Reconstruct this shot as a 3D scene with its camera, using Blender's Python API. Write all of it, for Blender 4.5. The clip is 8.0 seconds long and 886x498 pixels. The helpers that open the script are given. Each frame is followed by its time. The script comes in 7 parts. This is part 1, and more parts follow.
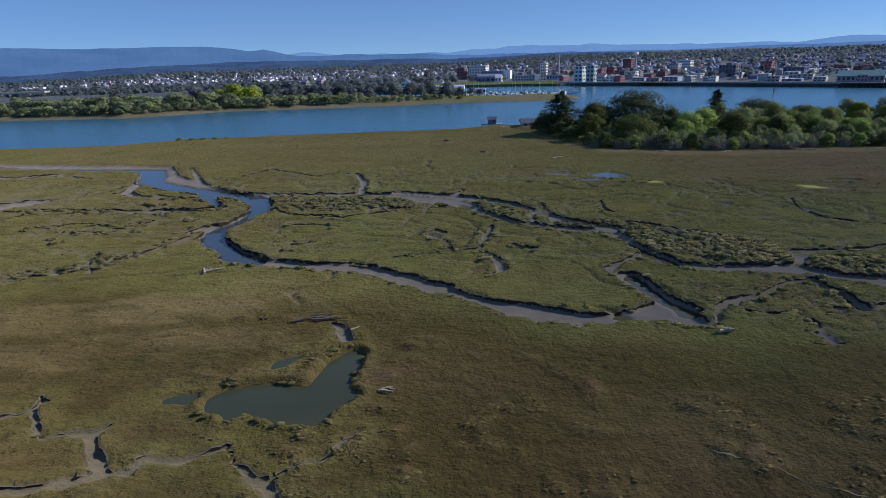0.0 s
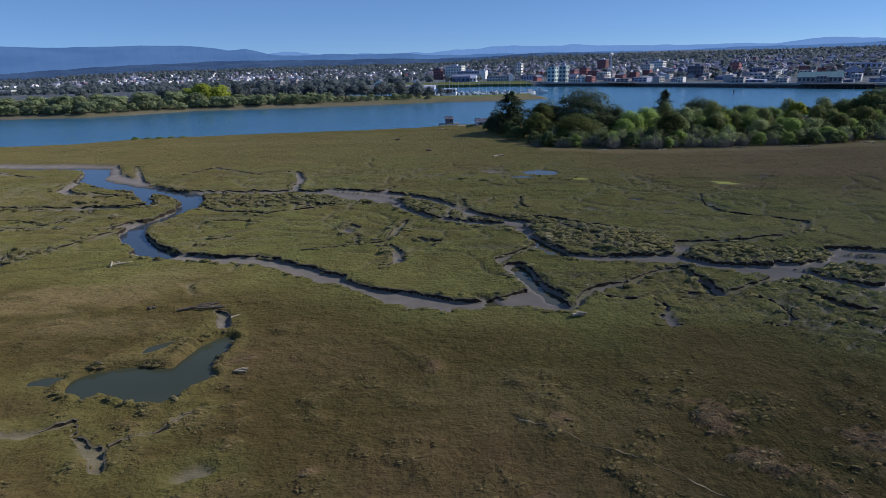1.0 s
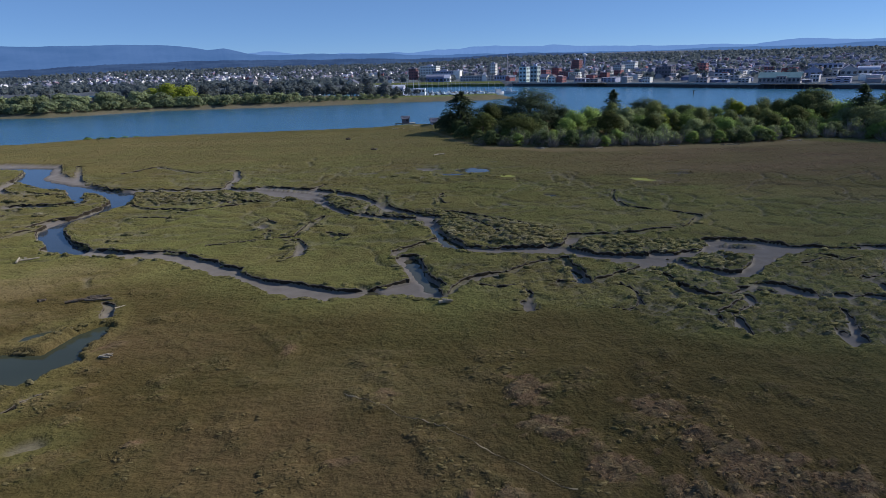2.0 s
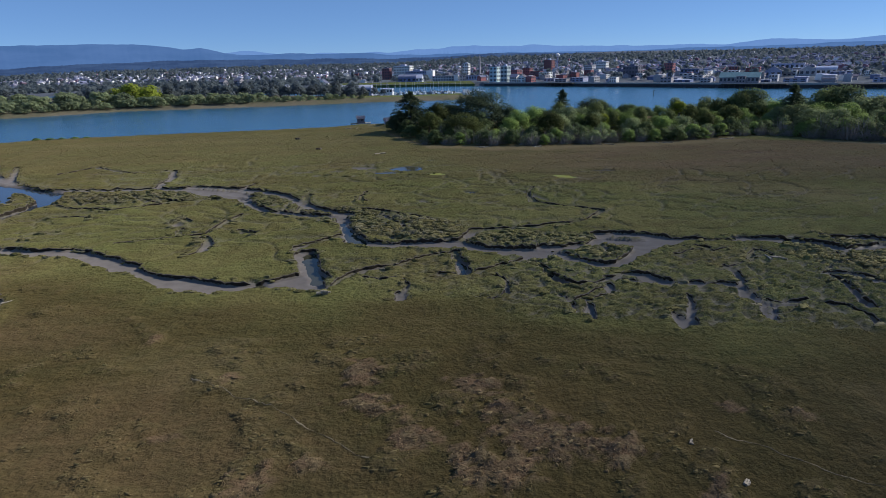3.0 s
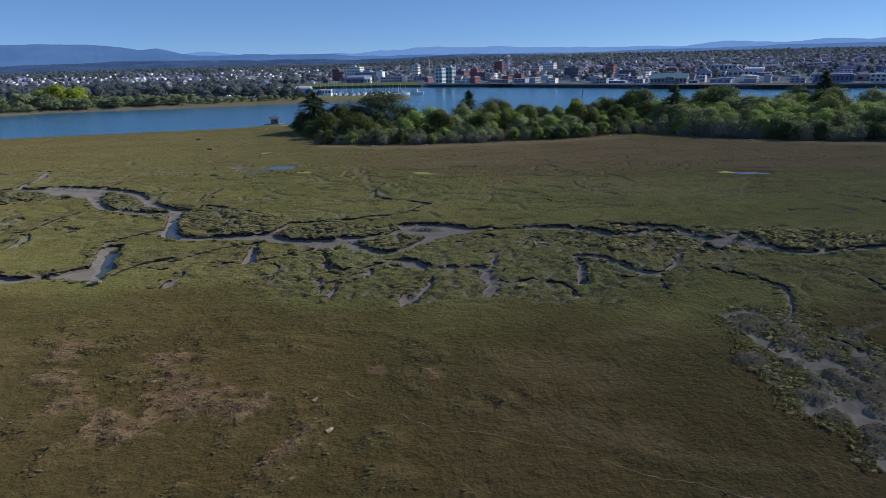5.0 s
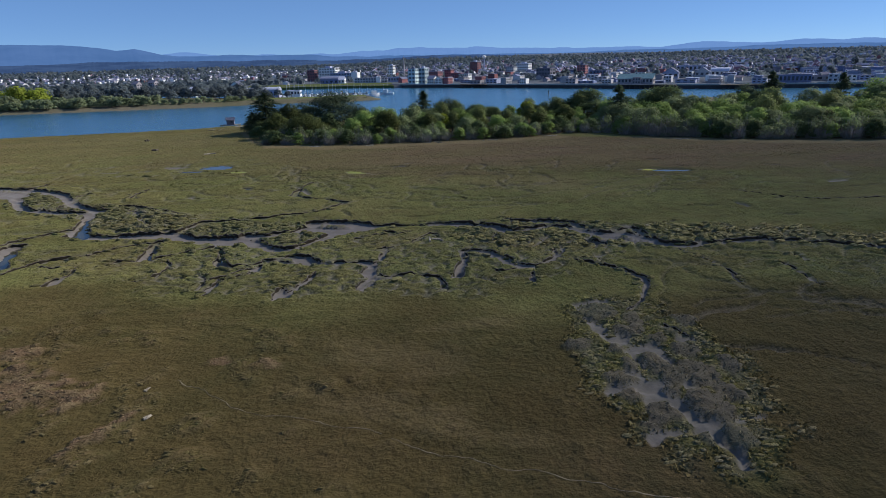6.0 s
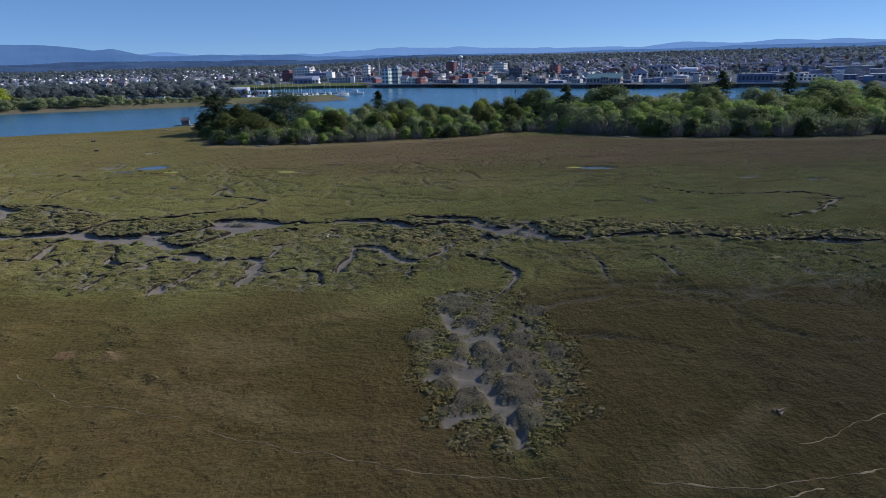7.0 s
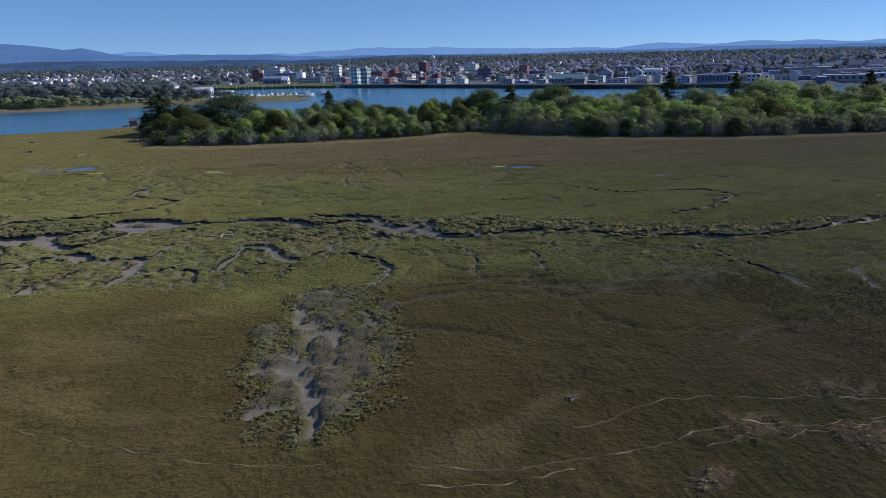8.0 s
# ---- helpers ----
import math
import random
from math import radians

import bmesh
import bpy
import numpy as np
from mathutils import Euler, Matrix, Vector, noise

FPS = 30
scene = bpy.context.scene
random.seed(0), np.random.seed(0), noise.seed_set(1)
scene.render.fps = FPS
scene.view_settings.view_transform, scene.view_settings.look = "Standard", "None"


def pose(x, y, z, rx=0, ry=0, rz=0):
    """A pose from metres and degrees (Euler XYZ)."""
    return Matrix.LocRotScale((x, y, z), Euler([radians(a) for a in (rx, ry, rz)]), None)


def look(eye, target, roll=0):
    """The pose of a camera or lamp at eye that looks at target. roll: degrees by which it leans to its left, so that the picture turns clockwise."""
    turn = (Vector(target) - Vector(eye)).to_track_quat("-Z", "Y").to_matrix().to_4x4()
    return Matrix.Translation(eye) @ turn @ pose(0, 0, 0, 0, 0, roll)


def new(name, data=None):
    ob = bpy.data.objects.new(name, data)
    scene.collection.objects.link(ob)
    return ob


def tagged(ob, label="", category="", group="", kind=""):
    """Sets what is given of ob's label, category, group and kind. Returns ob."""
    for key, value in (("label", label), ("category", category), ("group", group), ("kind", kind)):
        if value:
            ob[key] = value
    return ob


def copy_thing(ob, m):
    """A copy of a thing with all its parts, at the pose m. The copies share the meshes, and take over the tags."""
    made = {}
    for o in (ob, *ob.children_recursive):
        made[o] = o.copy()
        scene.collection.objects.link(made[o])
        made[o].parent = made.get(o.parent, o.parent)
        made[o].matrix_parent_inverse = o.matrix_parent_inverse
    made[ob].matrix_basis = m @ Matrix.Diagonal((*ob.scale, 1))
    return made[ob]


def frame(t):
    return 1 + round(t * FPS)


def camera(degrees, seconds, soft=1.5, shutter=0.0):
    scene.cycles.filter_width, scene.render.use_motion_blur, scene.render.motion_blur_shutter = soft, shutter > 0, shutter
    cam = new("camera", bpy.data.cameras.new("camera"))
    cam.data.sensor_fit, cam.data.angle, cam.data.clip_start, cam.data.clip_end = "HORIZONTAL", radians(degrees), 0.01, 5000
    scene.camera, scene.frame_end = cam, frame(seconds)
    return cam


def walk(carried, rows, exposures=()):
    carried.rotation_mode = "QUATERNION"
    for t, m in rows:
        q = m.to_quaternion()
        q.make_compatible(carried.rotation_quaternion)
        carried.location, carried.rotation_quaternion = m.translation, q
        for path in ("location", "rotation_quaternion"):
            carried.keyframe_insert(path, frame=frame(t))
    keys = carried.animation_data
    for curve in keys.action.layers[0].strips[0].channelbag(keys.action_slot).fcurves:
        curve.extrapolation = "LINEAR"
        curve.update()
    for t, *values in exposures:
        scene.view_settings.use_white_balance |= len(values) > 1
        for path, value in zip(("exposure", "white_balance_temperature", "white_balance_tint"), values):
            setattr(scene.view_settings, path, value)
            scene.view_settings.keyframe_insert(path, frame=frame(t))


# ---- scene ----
EXPOSURE = [(0.0, 0.76), (8.0, 0.80)]
cam = camera(77.3, 8.0, soft=0.6)
PATH = [
    (0, (-11.49, 3.159, 23.547), (-11.53, 5.057, 22.917), -1.8),
    (0.5, (-6.006, 1.532, 23.402), (-6.02, 3.43, 22.771), -1.7),
    (1, (-0.573, -0.049, 23.31), (-0.559, 1.848, 22.679), -1.6),
    (2.5, (16.246, -5.435, 23.146), (16.347, -3.541, 22.512), -1.5),
    (3, (21.795, -7.204, 23.124), (21.926, -5.312, 22.489), -1.5),
    (3.5, (27.461, -8.976, 22.999), (27.613, -7.086, 22.365), -1.5),
    (4, (33.011, -10.705, 22.873), (33.194, -8.817, 22.239), -1.4),
    (4.5, (38.628, -12.478, 22.747), (38.84, -10.594, 22.113), -1.4),
    (6, (55.714, -18.013, 22.421), (56.006, -16.138, 21.787), -1.5),
    (6.5, (61.548, -19.772, 22.231), (61.863, -17.902, 21.597), -1.5),
    (7, (67.207, -21.6, 22.077), (67.55, -19.735, 21.442), -1.5),
    (7.5, (73.043, -23.457, 21.947), (73.426, -21.6, 21.311), -1.5),
    (8, (78.734, -25.216, 21.849), (79.142, -23.364, 21.213), -1.4),
]
walk(cam, [(t, look(eye, target, roll)) for t, eye, target, roll in PATH], EXPOSURE)

# ---- light ----
SUN_ELEVATION, SUN_TURN = 35.0, 80.0      # degrees up, degrees round from +y towards +x
world = bpy.data.worlds.new("world")
scene.world = world
world.use_nodes = True
wn = world.node_tree
sky = wn.nodes.new("ShaderNodeTexSky")
sky.sky_type, sky.sun_disc = "NISHITA", False
sky.sun_elevation, sky.sun_rotation = radians(SUN_ELEVATION), radians(SUN_TURN)
sky.altitude, sky.air_density, sky.dust_density, sky.ozone_density = 0, 0.5, 0.0, 6.0
back = wn.nodes["Background"]
back.inputs["Strength"].default_value = 0.064
tint = wn.nodes.new("ShaderNodeMix")
tint.data_type, tint.blend_type = "RGBA", "MULTIPLY"
tint.inputs[0].default_value, tint.inputs[7].default_value = 1.0, (0.84, 0.93, 1.06, 1.0)
wn.links.new(sky.outputs["Color"], tint.inputs[6])
haze = wn.nodes.new("ShaderNodeMix")
haze.data_type = "RGBA"
haze.inputs[0].default_value, haze.inputs[7].default_value = 0.48, (1.40, 2.82, 5.45, 1.0)
wn.links.new(tint.outputs[2], haze.inputs[6])
wn.links.new(haze.outputs[2], back.inputs["Color"])
lamp = bpy.data.lights.new("sun", "SUN")
lamp.energy, lamp.angle, lamp.color = 3.0, radians(0.6), (1.0, 0.93, 0.82)
sun = new("sun", lamp)
se, st = radians(SUN_ELEVATION), radians(SUN_TURN)
sun.matrix_world = look((0, 0, 0), (-math.cos(se) * math.sin(st), -math.cos(se) * math.cos(st), -math.sin(se)))
sun.location = (200, 60, 300)

# ---- materials ----
def nodes_of(name):
    m = bpy.data.materials.new(name)
    m.use_nodes = True
    return m, m.node_tree.nodes, m.node_tree.links, m.node_tree.nodes["Principled BSDF"]


def noise_node(nt, links, vec, scale, detail=4.0, rough=0.55):
    n = nt.new("ShaderNodeTexNoise")
    n.inputs["Scale"].default_value, n.inputs["Detail"].default_value, n.inputs["Roughness"].default_value = scale, detail, rough
    links.new(vec, n.inputs["Vector"])
    return n.outputs["Fac"]


def ramp(nt, links, fac, lo, hi, a=0.0, b=1.0):
    n = nt.new("ShaderNodeMapRange")
    for key, value in (("From Min", lo), ("From Max", hi), ("To Min", a), ("To Max", b)):
        n.inputs[key].default_value = value
    links.new(fac, n.inputs["Value"])
    return n.outputs["Result"]


def mix(nt, links, fac, a, b, how="MIX"):
    n = nt.new("ShaderNodeMix")
    n.data_type, n.blend_type = "RGBA", how
    for key, value in ((0, fac), (6, a), (7, b)):
        if isinstance(value, (int, float)):
            n.inputs[key].default_value = value
        elif isinstance(value, tuple):
            n.inputs[key].default_value = (*value, 1.0)
        else:
            links.new(value, n.inputs[key])
    return n.outputs[2]


def surface(name, a, b, scale=1.0, rough=0.8, bump=0.1, fine=8.0, vary=0.25, metal=0.0, per="object", spec=0.3):
    """A two-tone weathered surface: broad stains, fine grain, a little relief, each object or island of its own shade."""
    m, nt, links, bsdf = nodes_of(name)
    co = nt.new("ShaderNodeTexCoord").outputs["Object"]
    broad, grain = noise_node(nt, links, co, scale), noise_node(nt, links, co, scale * fine, 3.0)
    col = mix(nt, links, ramp(nt, links, broad, 0.35, 0.65), a, b)
    shade = ramp(nt, links, grain, 0.3, 0.7, 0.82, 1.15)
    if per == "island":
        rnd = nt.new("ShaderNodeNewGeometry").outputs["Random Per Island"]
    else:
        rnd = nt.new("ShaderNodeObjectInfo").outputs["Random"]
    k = nt.new("ShaderNodeMath")
    k.operation = "MULTIPLY"
    links.new(shade, k.inputs[0])
    links.new(ramp(nt, links, rnd, 0, 1, 1 - vary, 1 + vary), k.inputs[1])
    comb = nt.new("ShaderNodeCombineColor")
    for i in range(3):
        links.new(k.outputs[0], comb.inputs[i])
    col = mix(nt, links, 1.0, col, comb.outputs[0], "MULTIPLY")
    links.new(col, bsdf.inputs["Base Color"])
    bsdf.inputs["Roughness"].default_value, bsdf.inputs["Metallic"].default_value = rough, metal
    bsdf.inputs["Specular IOR Level"].default_value = spec
    if bump:
        bn = nt.new("ShaderNodeBump")
        bn.inputs["Strength"].default_value, bn.inputs["Distance"].default_value = 0.6, bump
        links.new(grain, bn.inputs["Height"])
        links.new(bn.outputs["Normal"], bsdf.inputs["Normal"])
    return m


def marsh_material(name="marsh_cover", tuft=False, tone=(1.0, 1.14)):
    m, nt, links, bsdf = nodes_of(name)
    pos = nt.new("ShaderNodeNewGeometry").outputs["Position"]
    att = nt.new("ShaderNodeAttribute")
    att.attribute_name = "cover"
    sep = nt.new("ShaderNodeSeparateColor")
    links.new(att.outputs["Color"], sep.inputs[0])
    mud, green, tan, red = sep.outputs[0], sep.outputs[1], sep.outputs[2], att.outputs["Alpha"]
    big, mid = noise_node(nt, links, pos, 0.06, 5), noise_node(nt, links, pos, 0.5, 5, 0.65)
    laid = nt.new("ShaderNodeMapping")
    laid.inputs["Scale"].default_value, laid.inputs["Rotation"].default_value = (0.55, 1.25, 1.0), (0, 0, 0.15)
    links.new(pos, laid.inputs["Vector"])
    fine, grit = noise_node(nt, links, laid.outputs[0], 3.2, 4, 0.7), noise_node(nt, links, laid.outputs[0], 11.0, 3, 0.7)
    brown = mix(nt, links, ramp(nt, links, mid, 0.35, 0.65), (0.077, 0.052, 0.024), (0.059, 0.045, 0.021))
    brown = mix(nt, links, ramp(nt, links, big, 0.42, 0.62), brown, (0.082, 0.055, 0.025))
    leaf = mix(nt, links, ramp(nt, links, mid, 0.35, 0.65), (0.192, 0.188, 0.068), (0.156, 0.163, 0.060))
    leaf = mix(nt, links, ramp(nt, links, big, 0.45, 0.65), leaf, (0.204, 0.186, 0.074))
    col = mix(nt, links, green, brown, leaf)
    col = mix(nt, links, red, col, mix(nt, links, ramp(nt, links, mid, 0.4, 0.6), (0.190, 0.124, 0.080), (0.128, 0.092, 0.058)))
    col = mix(nt, links, tan, col, mix(nt, links, ramp(nt, links, fine, 0.35, 0.65), (0.305, 0.238, 0.134), (0.20, 0.152, 0.082)))
    k = ramp(nt, links, fine, 0.28, 0.72, 0.66, 0.92)
    k2 = ramp(nt, links, grit, 0.3, 0.7, 0.86, 1.10)
    mm = nt.new("ShaderNodeMath")
    mm.operation = "MULTIPLY"
    links.new(k, mm.inputs[0]), links.new(k2, mm.inputs[1])
    if tuft:
        rnd = nt.new("ShaderNodeNewGeometry").outputs["Random Per Island"]
        mm = nt.new("ShaderNodeMath")
        mm.operation = "MULTIPLY"
        links.new(ramp(nt, links, rnd, 0, 1, *tone), mm.inputs[0])
        mm.inputs[1].default_value = 1.0
    comb = nt.new("ShaderNodeCombineColor")
    for i in range(3):
        links.new(mm.outputs[0], comb.inputs[i])
    col = mix(nt, links, 1.0, col, comb.outputs[0], "MULTIPLY")
    if tuft:
        col = mix(nt, links, ramp(nt, links, mud, 0.08, 0.6), col, mix(nt, links, rnd, (0.135, 0.127, 0.098), (0.205, 0.190, 0.152)))
        links.new(col, bsdf.inputs["Base Color"])
        bsdf.inputs["Roughness"].default_value, bsdf.inputs["Specular IOR Level"].default_value = 0.9, 0.1
        thin = nt.new("ShaderNodeBsdfTranslucent")
        links.new(col, thin.inputs["Color"])
        both = nt.new("ShaderNodeMixShader")
        both.inputs[0].default_value = 0.16
        links.new(bsdf.outputs[0], both.inputs[1]), links.new(thin.outputs[0], both.inputs[2])
        links.new(both.outputs[0], nt["Material Output"].inputs["Surface"])
        return m
    bsdf.inputs["Diffuse Roughness"].default_value = 1.0
    clay = mix(nt, links, ramp(nt, links, mid, 0.35, 0.65), (0.180, 0.162, 0.153), (0.140, 0.127, 0.121))
    clay = mix(nt, links, ramp(nt, links, fine, 0.5, 0.75), clay, (0.170, 0.149, 0.128))
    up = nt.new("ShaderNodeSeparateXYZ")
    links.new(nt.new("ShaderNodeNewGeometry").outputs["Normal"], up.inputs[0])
    # steep faces turn dark: peat colour with the shade of the bank painted in
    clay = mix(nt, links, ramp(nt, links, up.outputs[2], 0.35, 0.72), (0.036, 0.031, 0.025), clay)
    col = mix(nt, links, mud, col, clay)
    links.new(col, bsdf.inputs["Base Color"])
    wet = ramp(nt, links, mid, 0.35, 0.65, 0.55, 0.72)
    ro = nt.new("ShaderNodeMix")
    links.new(mud, ro.inputs[0])
    ro.inputs[2].default_value = 0.95
    links.new(wet, ro.inputs[3])
    links.new(ro.outputs[0], bsdf.inputs["Roughness"])
    links.new(ramp(nt, links, mud, 0, 1, 0.03, 0.10), bsdf.inputs["Specular IOR Level"])
    add = nt.new("ShaderNodeMath")
    add.operation = "MULTIPLY_ADD"
    links.new(grit, add.inputs[0])
    add.inputs[1].default_value = 0.35
    links.new(fine, add.inputs[2])
    bn = nt.new("ShaderNodeBump")
    bn.inputs["Distance"].default_value = 0.20
    links.new(ramp(nt, links, mud, 0, 1, 0.60, 0.03), bn.inputs["Strength"])
    hump = nt.new("ShaderNodeMath")
    hump.operation = "MULTIPLY_ADD"
    links.new(noise_node(nt, links, pos, 1.7, 3, 0.6), hump.inputs[0])
    hump.inputs[1].default_value = 3.2
    links.new(add.outputs[0], hump.inputs[2])
    links.new(hump.outputs[0], bn.inputs["Height"])
    links.new(bn.outputs["Normal"], bsdf.inputs["Normal"])
    return m


def water_material(name, tint, rough, wave, height, spec=0.5):
    m, nt, links, bsdf = nodes_of(name)
    pos = nt.new("ShaderNodeNewGeometry").outputs["Position"]
    mp = nt.new("ShaderNodeMapping")
    mp.inputs["Scale"].default_value = (0.35, 1.0, 1.0)
    links.new(pos, mp.inputs["Vector"])
    bsdf.inputs["Roughness"].default_value, bsdf.inputs["IOR"].default_value = rough, 1.33
    bsdf.inputs["Specular IOR Level"].default_value = spec
    big = noise_node(nt, links, mp.outputs[0], wave * 0.05, 3)
    col = mix(nt, links, ramp(nt, links, big, 0.35, 0.65), tint, tuple(c * 0.8 for c in tint))
    links.new(col, bsdf.inputs["Base Color"])
    h = noise_node(nt, links, mp.outputs[0], wave, 4, 0.6)
    bn = nt.new("ShaderNodeBump")
    bn.inputs["Strength"].default_value, bn.inputs["Distance"].default_value = 0.5, height
    links.new(h, bn.inputs["Height"])
    links.new(bn.outputs["Normal"], bsdf.inputs["Normal"])
    return m


def foliage(name, a, b, rough=0.7):
    """Leaves: each clump of its own shade, a little light let through."""
    m, nt, links, bsdf = nodes_of(name)
    rnd = nt.new("ShaderNodeNewGeometry").outputs["Random Per Island"]
    obj = nt.new("ShaderNodeObjectInfo").outputs["Random"]
    col = mix(nt, links, ramp(nt, links, rnd, 0, 1, 0.3, 0.7), a, b)
    tone = ramp(nt, links, obj, 0, 1, 0.75, 1.25)
    comb = nt.new("ShaderNodeCombineColor")
    for i in range(3):
        links.new(tone, comb.inputs[i])
    col = mix(nt, links, 1.0, col, comb.outputs[0], "MULTIPLY")
    links.new(col, bsdf.inputs["Base Color"])
    bsdf.inputs["Roughness"].default_value, bsdf.inputs["Specular IOR Level"].default_value = rough, 0.06
    thin = nt.new("ShaderNodeBsdfTranslucent")
    links.new(col, thin.inputs["Color"])
    both = nt.new("ShaderNodeMixShader")
    both.inputs[0].default_value = 0.5
    links.new(bsdf.outputs[0], both.inputs[1]), links.new(thin.outputs[0], both.inputs[2])
    links.new(both.outputs[0], nt["Material Output"].inputs["Surface"])
    return m


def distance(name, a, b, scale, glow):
    """Far hills as a plain distance backdrop: the haze of miles of air is painted as a soft blue glow."""
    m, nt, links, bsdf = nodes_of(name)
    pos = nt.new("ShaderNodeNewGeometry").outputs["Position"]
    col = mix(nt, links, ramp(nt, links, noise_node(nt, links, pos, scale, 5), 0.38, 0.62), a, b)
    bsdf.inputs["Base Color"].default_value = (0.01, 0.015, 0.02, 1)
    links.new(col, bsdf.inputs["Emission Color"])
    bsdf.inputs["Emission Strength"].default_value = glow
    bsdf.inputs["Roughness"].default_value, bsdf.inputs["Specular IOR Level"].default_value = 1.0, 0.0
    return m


MARSH = marsh_material()
TUFT = marsh_material("marsh_tufts", True)
TUSSOCK = marsh_material("tussock_stems", True, (0.72, 1.10))
BAY = water_material("bay_water", (0.022, 0.100, 0.185), 0.22, 1.2, 0.18)
CREEK = water_material("creek_water", (0.040, 0.055, 0.080), 0.10, 1.6, 0.012)
STILL = water_material("pond_water", (0.042, 0.050, 0.036), 0.06, 2.0, 0.004, 0.32)
BRINE = water_material("shallow_pool_water", (0.05, 0.05, 0.035), 0.05, 2.0, 0.004)
ALGAE = surface("pool_algae", (0.27, 0.28, 0.03), (0.18, 0.20, 0.03), 0.6, 0.6, 0.02)
SHORE = surface("far_shore_ground", (0.100, 0.098, 0.064), (0.125, 0.112, 0.085), 0.03, 0.95, 0.1, 20, spec=0.0)
# TOWN: the blue of distant haze is mixed into its base colour
TOWN = surface("town_ground_hazed", (0.078, 0.092, 0.116), (0.110, 0.122, 0.146), 0.02, 0.95, 0.0, 9, spec=0.0)
LAWN = surface("lawn", (0.105, 0.125, 0.045), (0.085, 0.100, 0.040), 0.05, 0.95, 0.05, 12, spec=0.0)
WOOD_GREY = surface("weathered_driftwood", (0.34, 0.30, 0.24), (0.22, 0.19, 0.15), 1.5, 0.85, 0.03)
WOOD_DARK = surface("wet_dark_wood", (0.07, 0.055, 0.045), (0.12, 0.10, 0.08), 1.2, 0.85, 0.03)
BARK = surface("bark", (0.085, 0.07, 0.055), (0.14, 0.12, 0.10), 1.5, 0.9, 0.04)
TWIG = surface("bare_grey_twigs", (0.29, 0.272, 0.262), (0.22, 0.208, 0.20), 0.7, 0.9, 0.0, per="island")
CYPRESS = foliage("cypress_foliage", (0.046, 0.071, 0.044), (0.092, 0.120, 0.070))
OLIVE = foliage("olive_foliage", (0.098, 0.130, 0.052), (0.180, 0.212, 0.086))
DARKOLIVE = foliage("dark_olive_foliage", (0.050, 0.066, 0.026), (0.096, 0.116, 0.042))
DARKLEAF = foliage("dark_broad_leaves", (0.060, 0.092, 0.044), (0.108, 0.146, 0.066))
WILLOW = foliage("willow_foliage", (0.145, 0.222, 0.066), (0.225, 0.305, 0.098))
LIME = foliage("lime_green_foliage", (0.190, 0.240, 0.030), (0.280, 0.320, 0.050))
FARLIME = foliage("far_lime_foliage", (0.230, 0.290, 0.045), (0.340, 0.400, 0.080))
GREYLEAF = foliage("grey_green_foliage", (0.140, 0.180, 0.092), (0.208, 0.250, 0.132))
SCRUB = foliage("grey_olive_scrub", (0.170, 0.215, 0.125), (0.255, 0.300, 0.180))
# far trees: blue-grey distance haze is put into the leaf colour
FARLEAF = foliage("far_foliage_hazed", (0.102, 0.130, 0.148), (0.150, 0.180, 0.194))

# ---- small tools ----
def sm(a, b, x):
    t = np.clip((x - a) / (b - a), 0.0, 1.0)
    return t * t * (3 - 2 * t)


def lattice(i, j, seed):
    h = (i.astype(np.int64) * 374761393 + j.astype(np.int64) * 668265263 + seed * 974634777) & 0xFFFFFFFF
    h = ((h ^ (h >> 13)) * 1274126177) & 0xFFFFFFFF
    return ((h ^ (h >> 16)) & 0xFFFF) / 65535.0 * 2 * np.pi


def gn(x, y, seed=0):
    """Smooth gradient noise, about -1 to 1."""
    i, j = np.floor(x), np.floor(y)
    u, v = x - i, y - j
    s, t = u * u * u * (u * (6 * u - 15) + 10), v * v * v * (v * (6 * v - 15) + 10)
    def corner(di, dj):
        a = lattice(i + di, j + dj, seed)
        return np.cos(a) * (u - di) + np.sin(a) * (v - dj)
    lo = corner(0, 0) * (1 - s) + corner(1, 0) * s
    hi = corner(0, 1) * (1 - s) + corner(1, 1) * s
    return (lo * (1 - t) + hi * t) * 1.5


def fbm(x, y, seed=0, octaves=4):
    out, amp = np.zeros_like(x), 1.0
    for k in range(octaves):
        out = out + amp * gn(x * 2 ** k, y * 2 ** k, seed + k)
        amp *= 0.5
    return out


def mesh_from(name, verts, faces, mats, smooth=False, face_mats=None):
    """A mesh from arrays; faces all of one corner count."""
    me = bpy.data.meshes.new(name)
    verts, faces = np.asarray(verts, np.float32), np.asarray(faces, np.int32)
    n, c = faces.shape
    me.vertices.add(len(verts)), me.loops.add(n * c), me.polygons.add(n)
    me.vertices.foreach_set("co", verts.ravel())
    me.loops.foreach_set("vertex_index", faces.ravel())
    me.polygons.foreach_set("loop_start", np.arange(0, n * c, c, dtype=np.int32))
    me.polygons.foreach_set("use_smooth", np.full(n, smooth))
    for mt in (mats if isinstance(mats, (list, tuple)) else [mats]):
        me.materials.append(mt)
    if face_mats is not None:
        me.polygons.foreach_set("material_index", np.asarray(face_mats, np.int32))
    me.update(calc_edges=True)
    return me


def thing(name, label, category, at=None, group="", kind=""):
    ob = tagged(new(name), label, category, group, kind)
    if at is not None:
        ob.matrix_basis = at
    return ob


def part(name, data, parent, label=""):
    """One mesh, or one bmesh with its material set, as a part under its thing."""
    ob = new(name, data)
    ob.parent = parent
    return tagged(ob, label) if label else ob


def bm_mesh(name, bm, material):
    me = bpy.data.meshes.new(name)
    bm.normal_update()
    bm.to_mesh(me)
    bm.free()
    me.materials.append(material)
    return me


